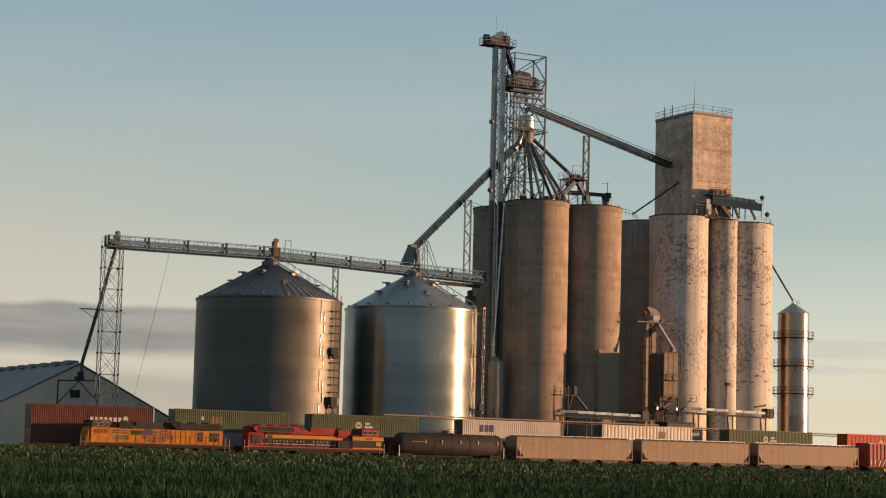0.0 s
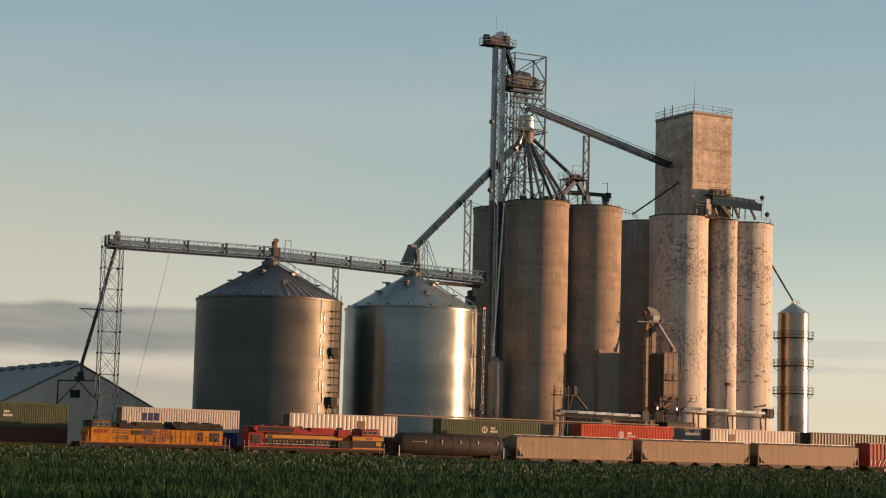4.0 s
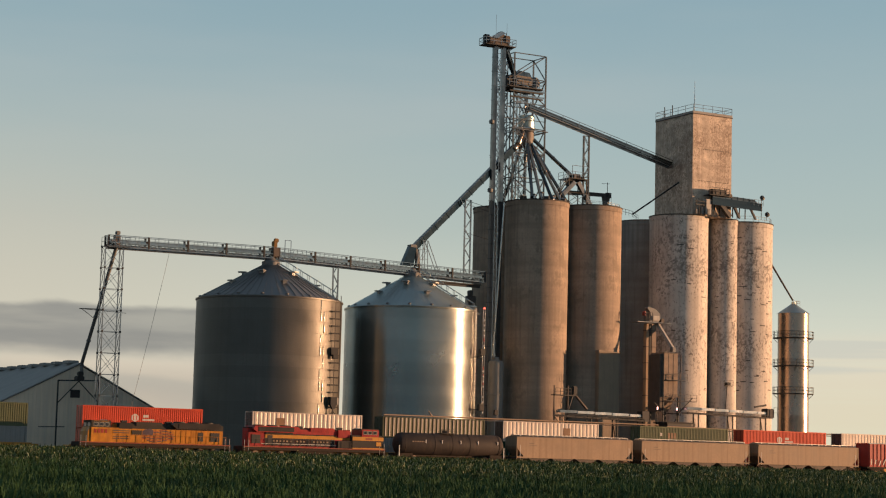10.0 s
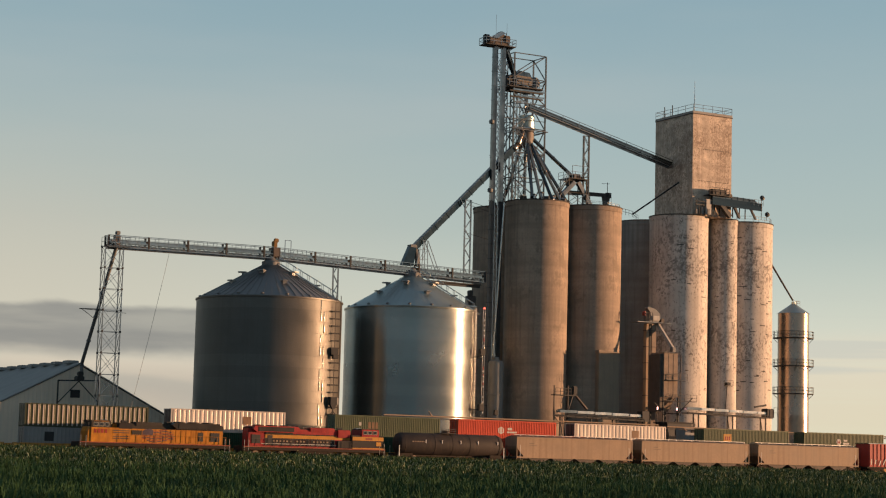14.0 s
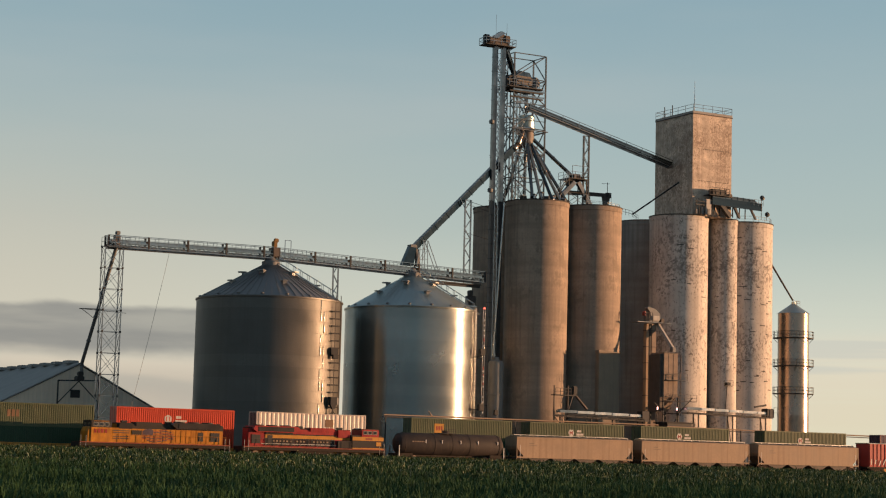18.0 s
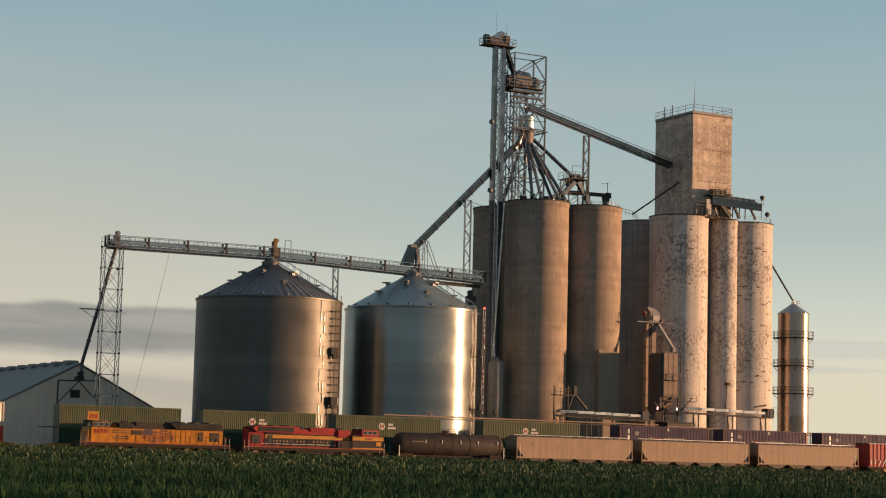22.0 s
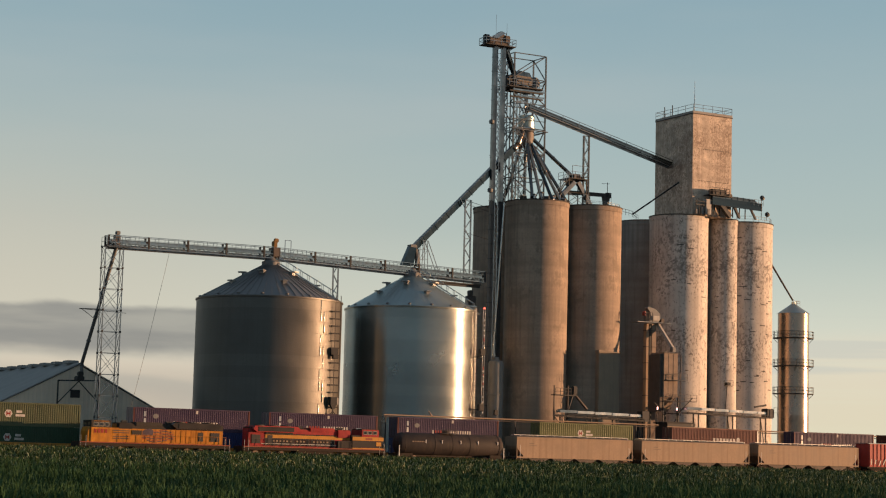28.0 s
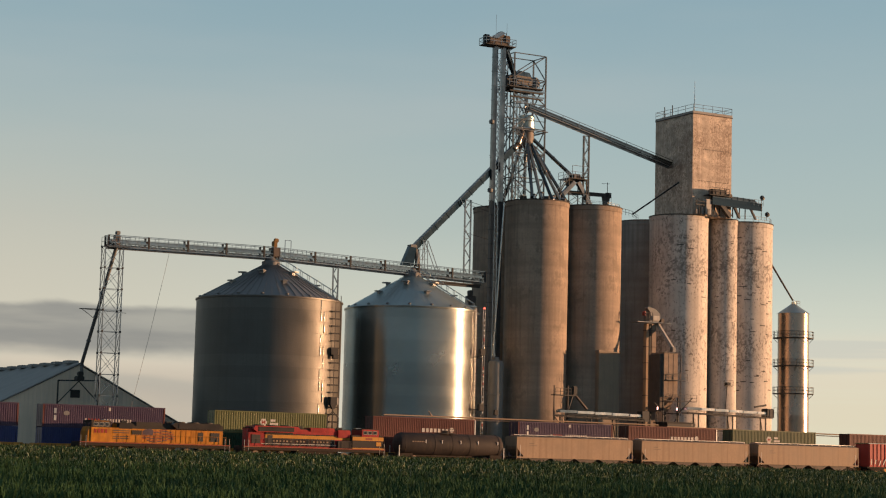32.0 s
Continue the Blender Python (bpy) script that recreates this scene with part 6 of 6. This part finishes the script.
def hopper_car(x):
    """Covered hopper: flared side sheets, sloped ends, four discharge bays, roof walk."""
    g = empty("hopper_car", pose(x, SIDING, RAIL_TOP), "long tan covered hopper car with sloped ends and four bays", "hopper car", "parked freight cars")
    L = 19.65
    side = prism([(0.25, 2.5), (0.25, 3.75), (L - 0.25, 3.75), (L - 0.25, 2.5), (L - 0.4, 2.1), (L - 0.8, 1.65), (L - 1.2, 1.3), (L - 1.3, 1.05), (1.3, 1.05), (1.2, 1.3), (0.8, 1.65), (0.4, 2.1)], -1.52, 1.52)
    part("body", side, HOPPER, g)
    part("top_chord", boxes((0.2, L - 0.2, -1.58, -1.5, 3.6, 3.78), (0.2, L - 0.2, 1.5, 1.58, 3.6, 3.78)), HOPPER, g)
    bm = bmesh.new()
    outline = [(-1.55, 3.75), (-1.2, 3.88), (0, 3.97), (1.2, 3.88), (1.55, 3.75)]
    bm2 = prism(outline, 0.3, L - 0.3)
    bm2.transform(Matrix.Rotation(radians(-90), 4, "Z"))
    bm.free()
    part("roof", bm2, HOPPER, g)
    part("roof_walk", boxes((0.4, L - 0.4, -0.4, 0.4, 4.08, 4.14)), STEEL_PALE, g)
    for i in range(14):
        xx = 0.9 + i * (L - 1.8) / 13
        part("walk_bracket", boxes((xx - 0.05, xx + 0.05, -1.3, 1.3, 3.93, 4.08)), STEEL_PALE, g)
    part("side_sill", boxes((0.2, L - 0.2, -1.56, -1.44, 0.95, 1.12), (0.2, L - 0.2, 1.44, 1.56, 0.95, 1.12)), HOPPER, g)
    for i in range(4):
        c = 1.9 + (L - 3.8) * (i + 0.5) / 4
        w = (L - 3.8) / 8
        bay = prism([(c - w, 1.05), (c + w, 1.05), (c + 0.6, 0.28), (c - 0.6, 0.28)], -1.3, 1.3)
        # rusty tone of the bays also carries the shade under the body
        part("discharge_bay", bay, RUST, g)
        part("outlet_gate", boxes((c - 0.55, c + 0.55, -0.7, 0.7, 0.12, 0.28)), CHASSIS, g)
    for e, s in ((0.0, 1), (L, -1)):
        a = e + s * 0.12
        for y in (-1.5, 1.5):
            bar("corner_post", (a + s * 0.1, y, 0.85), (a + s * 0.1, y, 3.72), 0.1, HOPPER, g)
            bar("ladder_stile", (a + s * 0.65, y, 0.85), (a + s * 0.65, y, 2.7), 0.07, LETTER, g)
            bar("slope_brace", (a + s * 0.5, y * 0.9, 1.1), (a + s * 1.2, y * 0.9, 1.7), 0.1, STEEL_DARK, g)
        part("end_platform", boxes((min(a, a + s * 2.0), max(a, a + s * 2.0), -1.45, 1.45, 0.85, 1.02)), RUST, g)
        rail_truck(g, e + s * 1.75, 2, 1.8, 0.45)
        coupler(g, e, -s)
    part("lettering_bar", boxes((2.2, 3.0, -1.53, -1.52, 2.9, 3.0), (2.2, 3.5, -1.53, -1.52, 2.6, 2.7)), HOPPER_RUST, g, "faded brown lettering")
    return g


first = hopper_car(8.4)
for sx in (29.3, 50.3):
    copy_thing(first, pose(sx, SIDING, RAIL_TOP))


def box_car():
    g = empty("box_car", pose(71.7, SIDING, RAIL_TOP), "red ribbed box car with white graffiti strokes along its foot", "box car", "parked freight cars")
    L = 17.0
    part("body", boxes((0.2, L - 0.2, -1.5, 1.5, 1.0, 4.5), bevel=0.03), BOXCAR, g)
    for i in range(22):
        x = 0.4 + i * 0.77
        part("side_post", boxes((x - 0.06, x + 0.06, -1.58, -1.5, 1.05, 4.45)), BOXCAR, g)
    part("roof", boxes((0.1, L - 0.1, -1.55, 1.55, 4.5, 4.62)), STEEL, g)
    rng = random.Random(3)
    for i in range(16):
        x = 0.5 + i * 0.8
        z = rng.uniform(1.2, 1.6)
        lean, tall = rng.uniform(-0.5, 0.5), rng.uniform(0.6, 1.3)
        bm = prism([(x, z), (x + 0.2, z), (x + 0.2 + lean, z + tall), (x + lean, z + tall)], -1.6, -1.585)
        part("graffiti_shape", bm, LETTER, g, "white painted stroke")
    part("underframe", boxes((0, L, -1.4, 1.4, 0.75, 1.0)), CHASSIS, g)
    rail_truck(g, 2.2, 2, 1.8, 0.45)
    rail_truck(g, L - 2.2, 2, 1.8, 0.45)
    coupler(g, 0, -1)


box_car()


# ---- passing container train ----
CONTAINER = {}


def corrugated(L, W, H, pitch, deep):
    """The side sheets of a container: vertical trapezoid corrugations on both long sides."""
    bm = bmesh.new()
    for s in (-1, 1):
        y_out, y_in = s * (W / 2 - 0.01), s * (W / 2 - deep)
        n = round((L - 0.5) / pitch)
        pts = []
        p = (L - 0.5) / n
        for i in range(n):
            x = 0.25 + i * p
            pts += [(x, y_in), (x + p * 0.12, y_out), (x + p * 0.62, y_out), (x + p * 0.74, y_in)]
        pts.append((L - 0.25, y_in))
        lo = [bm.verts.new((x, y, 0.2)) for x, y in pts]
        hi = [bm.verts.new((x, y, H - 0.14)) for x, y in pts]
        for i in range(len(pts) - 1):
            f = (lo[i], lo[i + 1], hi[i + 1], hi[i])
            bm.faces.new(f if s < 0 else tuple(reversed(f)))
    return bm


def container(x, z, material, colour, mark, ribs, size="53"):
    """A domestic container: corrugated sides, corner posts, rails, end doors, roof."""
    L, W, H = 16.15, 2.5, 2.88
    ob = empty("shipping_container", pose(x, MAIN, z), f"{colour} corrugated steel container on a moving well car", "container", "containers on the train")
    key = (material.name, ribs)
    if key not in CONTAINER:
        me = []
        for bm, nm in ((corrugated(L, W, H, ribs, 0.05 if ribs < 0.5 else 0.045), "corrugated_side"),
                       (boxes((0.0, 0.2, -W / 2, -W / 2 + 0.15, 0, H), (L - 0.2, L, -W / 2, -W / 2 + 0.15, 0, H), (0.0, 0.2, W / 2 - 0.15, W / 2, 0, H), (L - 0.2, L, W / 2 - 0.15, W / 2, 0, H),
                              (0.2, L - 0.2, -W / 2, -W / 2 + 0.1, 0, 0.2), (0.2, L - 0.2, W / 2 - 0.1, W / 2, 0, 0.2), (0.2, L - 0.2, -W / 2, -W / 2 + 0.1, H - 0.14, H), (0.2, L - 0.2, W / 2 - 0.1, W / 2, H - 0.14, H)), "frame"),
                       (boxes((0.1, L - 0.1, -W / 2 + 0.1, W / 2 - 0.1, H - 0.08, H - 0.02)), "roof_sheet"),
                       (boxes((0.03, 0.1, -W / 2 + 0.15, W / 2 - 0.15, 0.1, H - 0.1), (L - 0.1, L - 0.03, -W / 2 + 0.15, W / 2 - 0.15, 0.1, H - 0.1), (0.1, L - 0.1, -W / 2 + 0.1, W / 2 - 0.1, 0.08, 0.14)), "end_wall")):
            d = bpy.data.meshes.new(nm)
            bm.to_mesh(d)
            bm.free()
            # white containers take a darker brown end wall
            d.materials.append(DOOR_END if nm == "end_wall" and material is C_WHITE else material)
            me.append(d)
        CONTAINER[key] = me
    for d in CONTAINER[key]:
        new(d.name.split(".")[0], d).parent = ob
    for y in (-0.45, 0.45):
        bar("locking_rod", (0.0, y, 0.2), (0.0, y, H - 0.2), 0.05, STEEL, ob)
    face = -W / 2 - 0.012
    if mark == "hex":
        c = 0.43 * L
        m = bmesh.new()
        tube(m, (c, face + 0.03, H * 0.52), (c, face, H * 0.52), 0.52, seg=6)
        m.transform(Matrix.Translation((c, 0, H * 0.52)) @ Matrix.Rotation(radians(30), 4, "Y") @ Matrix.Translation((-c, 0, -H * 0.52)))
        badge = part("badge", m, LETTER, ob, "white hexagonal badge")
        k = MARK_RED
        part("badge_bar", boxes((c - 0.26, c - 0.14, face - 0.012, face, H * 0.52 - 0.27, H * 0.52 + 0.27), (c + 0.14, c + 0.26, face - 0.012, face, H * 0.52 - 0.27, H * 0.52 + 0.27), (c - 0.16, c + 0.16, face - 0.012, face, H * 0.52 - 0.1, H * 0.52 + 0.1)), k, badge)
        part("lettering_bar", boxes((c + 1.0, c + 1.7, face, face + 0.03, H * 0.56, H * 0.66), (c + 0.9, c + 2.1, face, face + 0.03, H * 0.4, H * 0.5)), LETTER, ob)
    elif mark == "hexbare":
        c = 0.43 * L
        m = bmesh.new()
        tube(m, (c, face + 0.03, H * 0.52), (c, face, H * 0.52), 0.54, seg=6)
        badge = part("badge", m, LETTER, ob, "white hexagonal badge")
        part("badge_bar", boxes((c - 0.27, c - 0.16, face - 0.012, face, H * 0.52 - 0.28, H * 0.52 + 0.28), (c + 0.16, c + 0.27, face - 0.012, face, H * 0.52 - 0.28, H * 0.52 + 0.28)), material, badge)
        part("lettering_bar", boxes((c + 1.1, c + 1.8, face, face + 0.03, H * 0.54, H * 0.66), (c + 1.0, c + 2.6, face, face + 0.03, H * 0.4, H * 0.48)), LETTER, ob)
    elif mark in ("tan_right", "tan_left"):
        c = L * (0.66 if mark == "tan_right" else 0.25)
        part("badge", boxes((c - 0.62, c + 0.62, face, face + 0.03, H * 0.38, H * 0.74)), MARK_TAN, ob, "tan square badge")
    elif mark == "dark_left":
        c = 0.2 * L
        part("badge", boxes((c - 0.6, c + 0.6, face, face + 0.03, H * 0.4, H * 0.8)), STEEL_DARK, ob, "dark square badge")
    elif mark == "big_bars":
        c = 0.17 * L
        for i in range(3):
            part("lettering_bar", boxes((c + i * 0.8, c + i * 0.8 + 0.62, face, face + 0.03, H * 0.42, H * 0.76)), MARK_NAVY, ob)
    elif mark == "yellow_square":
        c = 0.27 * L
        part("badge", boxes((c - 0.75, c + 0.75, face, face + 0.03, H * 0.3, H * 0.74)), STRIPE, ob, "yellow square badge")
        for i in range(3):
            part("badge_bar", boxes((c - 0.5 + i * 0.38, c - 0.25 + i * 0.38, face - 0.012, face, H * 0.42, H * 0.62)), MARK_RED, ob)
    elif mark == "orange_text":
        for i in range(3):
            part("lettering_bar", boxes((5.0 + i * 0.55, 5.4 + i * 0.55, face, face + 0.03, H * 0.4, H * 0.7)), MARK_TAN, ob)
        part("dot", boxes((3.6, 3.95, face, face + 0.03, H * 0.52, H * 0.68)), LETTER, ob)
    elif mark == "long_text":
        c = 0.34 * L
        for i in range(5):
            part("lettering_bar", boxes((c + i * 0.42, c + i * 0.42 + 0.22, face, face + 0.03, H * 0.26, H * 0.42)), MARK_RED if i else LETTER, ob)
        for i in range(10):
            part("lettering_bar", boxes((c + 2.5 + i * 0.38, c + 2.7 + i * 0.38, face, face + 0.03, H * 0.26, H * 0.42)), LETTER, ob)
        bm = lathe([(0.01, 0), (0.3, 0.0), (0.3, 0.03), (0.01, 0.03)], 20, cap=False)
        bm.transform(Matrix.Translation((0.19 * L, face + 0.03, H * 0.62)) @ Matrix.Rotation(radians(90), 4, "X") @ Matrix.Diagonal((1.3, 1, 1, 1)))
        part("badge", bm, STEEL_DULL, ob, "pale oval badge")
        part("badge", boxes((0.53 * L, 0.53 * L + 0.3, face, face + 0.03, H * 0.78, H * 0.92)), LETTER, ob)
        for zz in (0.3, 0.6):
            part("stencil", boxes((0.09 * L, 0.09 * L + 0.3, face, face + 0.03, H * zz, H * (zz + 0.22))), STEEL_PALE, ob)
        for e in (0.02, L - 0.2):
            part("corner_stripe", boxes((e, e + 0.18, face, face + 0.03, 0.1, H - 0.1)), C_MAROON, ob)
    elif mark == "white_text":
        for i in range(7):
            part("lettering_bar", boxes((7.6 + i * 0.62, 8.0 + i * 0.62, face, face + 0.03, H * 0.32, H * 0.5)), LETTER, ob)
        m = bmesh.new()
        tube(m, (12.3, face + 0.03, H * 0.45), (12.3, face, H * 0.45), 0.34, seg=14)
        part("badge", m, LETTER, ob, "white round badge")
        part("corner_stripe", boxes((L - 0.2, L - 0.02, face, face + 0.03, 0.1, H - 0.1)), STEEL_PALE, ob)
    return ob


def well_car(x, L=None):
    """One well of a double-stack car: deep side sills, end platforms, bogies."""
    g = empty("well_car", pose(x, MAIN, RAIL_TOP), "faded yellow double-stack well car carrying two containers", "rail car", "well cars")
    part("side_sill", boxes((-0.6, 16.75, -1.5, -1.36, 0.25, 1.15)), WELL_PAINT, g)
    part("side_sill", boxes((-0.6, 16.75, 1.36, 1.5, 0.25, 1.15)), WELL_PAINT, g)
    part("floor", boxes((-0.4, 16.55, -1.36, 1.36, 0.2, 0.3)), WELL_PAINT, g)
    part("top_rail", boxes((-0.6, 16.75, -1.58, -1.36, 1.1, 1.22), (-0.6, 16.75, 1.36, 1.58, 1.1, 1.22)), WELL_PAINT, g)
    for e, s in ((-0.6, -1), (16.75, 1)):
        part("end_platform", boxes((min(e, e + s * 0.9), max(e, e + s * 0.9), -1.4, 1.4, 0.85, 1.1)), WELL_PAINT, g)
        part("bulkhead", boxes((e - 0.06, e + 0.06, -1.36, 1.36, 0.3, 1.15)), WELL_PAINT, g)
    rail_truck(g, -1.5, 2, 1.8, 0.42)
    return g


# front edge of each stack along the train at the clip's start, upper box, lower box
STACKS = [
    (-57.8, "maroon white_text 0.28", "maroon none 0.28"),
    (-38.8, "green orange_text 0.28", "grey dark_left 0.6"),
    (-19.3, "green hex 0.28", "maroon none 0.28"),
    (3.9, "white big_bars 0.34", "navy white_text 0.28"),
    (27.3, "white tan_right 0.62", "maroon none 0.28"),
    (50.4, "green hex 0.28", "grey dark_left 0.6"),
    (73.6, "red hexbare 0.28", "red hexbare 0.28"),
    (96.8, "white tan_left 0.62", "grey dark_left 0.6"),
    (116.1, "striped none 0.62", "grey dark_left 0.5"),
    (135.3, "white tan_right 0.62", "deep none 0.28"),
    (158.8, "green orange_text 0.28", "deep none 0.28"),
    (177.9, "red hexbare 0.28", "red none 0.28"),
    (197.2, "white tan_right 0.62", "red none 0.28"),
    (220.4, "green yellow_square 0.28", "deep none 0.28"),
    (239.6, "green hex 0.28", "deep none 0.28"),
    (258.8, "green hex 0.28", "deep none 0.28"),
    (281.8, "green hex 0.28", "deep hex 0.28"),
    (304.9, "purple long_text 0.28", "navy none 0.28"),
    (323.8, "purple long_text 0.28", "navy none 0.28"),
    (343.0, "purple long_text 0.28", "navy none 0.28"),
    (366.0, "yellowgreen hex 0.34", "deep none 0.28"),
    (389.2, "maroon white_text 0.28", "maroon none 0.28"),
    (412.3, "purple long_text 0.28", "navy none 0.28"),
    (431.3, "maroon white_text 0.28", "navy none 0.28"),
    (450.4, "green hex 0.28", "deep none 0.28"),
    (473.4, "maroon none 0.28", "navy none 0.28"),
]
PAINTS = {"maroon": (C_MAROON, "maroon"), "green": (C_GREEN, "olive green"), "white": (C_WHITE, "white"), "red": (C_RED, "orange-red"), "purple": (C_PURPLE, "dark purple"),
          "yellowgreen": (C_YELLOWGREEN, "glossy yellow-green"), "navy": (C_NAVY, "navy blue"), "grey": (C_GREY, "light grey"), "deep": (C_DEEP, "dark green"), "striped": (C_DARK_OLIVE, "green-and-white striped")}
MOVING = []


def load_train():
    proto = None
    for x, up, low in STACKS:
        for text, z in ((low, RAIL_TOP + 0.32), (up, RAIL_TOP + 0.32 + 2.9)):
            paint, mark, ribs = text.split()
            m, colour = PAINTS[paint]
            ob = container(x, z, m, colour, mark, float(ribs))
            if paint == "striped":
                # pale outer faces of the ribs over green recesses
                n = round((16.15 - 0.5) / 0.62)
                p = 15.65 / n
                for i in range(n):
                    a = 0.25 + i * p + p * 0.14
                    part("rib_face", boxes((a + p * 0.1, a + p * 0.34, -1.262, -1.238, 0.2, 2.74)), C_WHITE, ob)
            MOVING.append(ob)
        if proto is None:
            proto = well_car(x)
            MOVING.append(proto)
        else:
            MOVING.append(copy_thing(proto, pose(x, MAIN, RAIL_TOP)))


load_train()
SPEED = 12.48


def motions():
    """The train passes to the left at a steady pace."""
    for ob in MOVING:
        x, y, z = ob.location
        walk(ob, [(t, pose(x - SPEED * t, y, z)) for t in (0.0, 8.0, 16.0, 24.0, 32.0)])


motions()
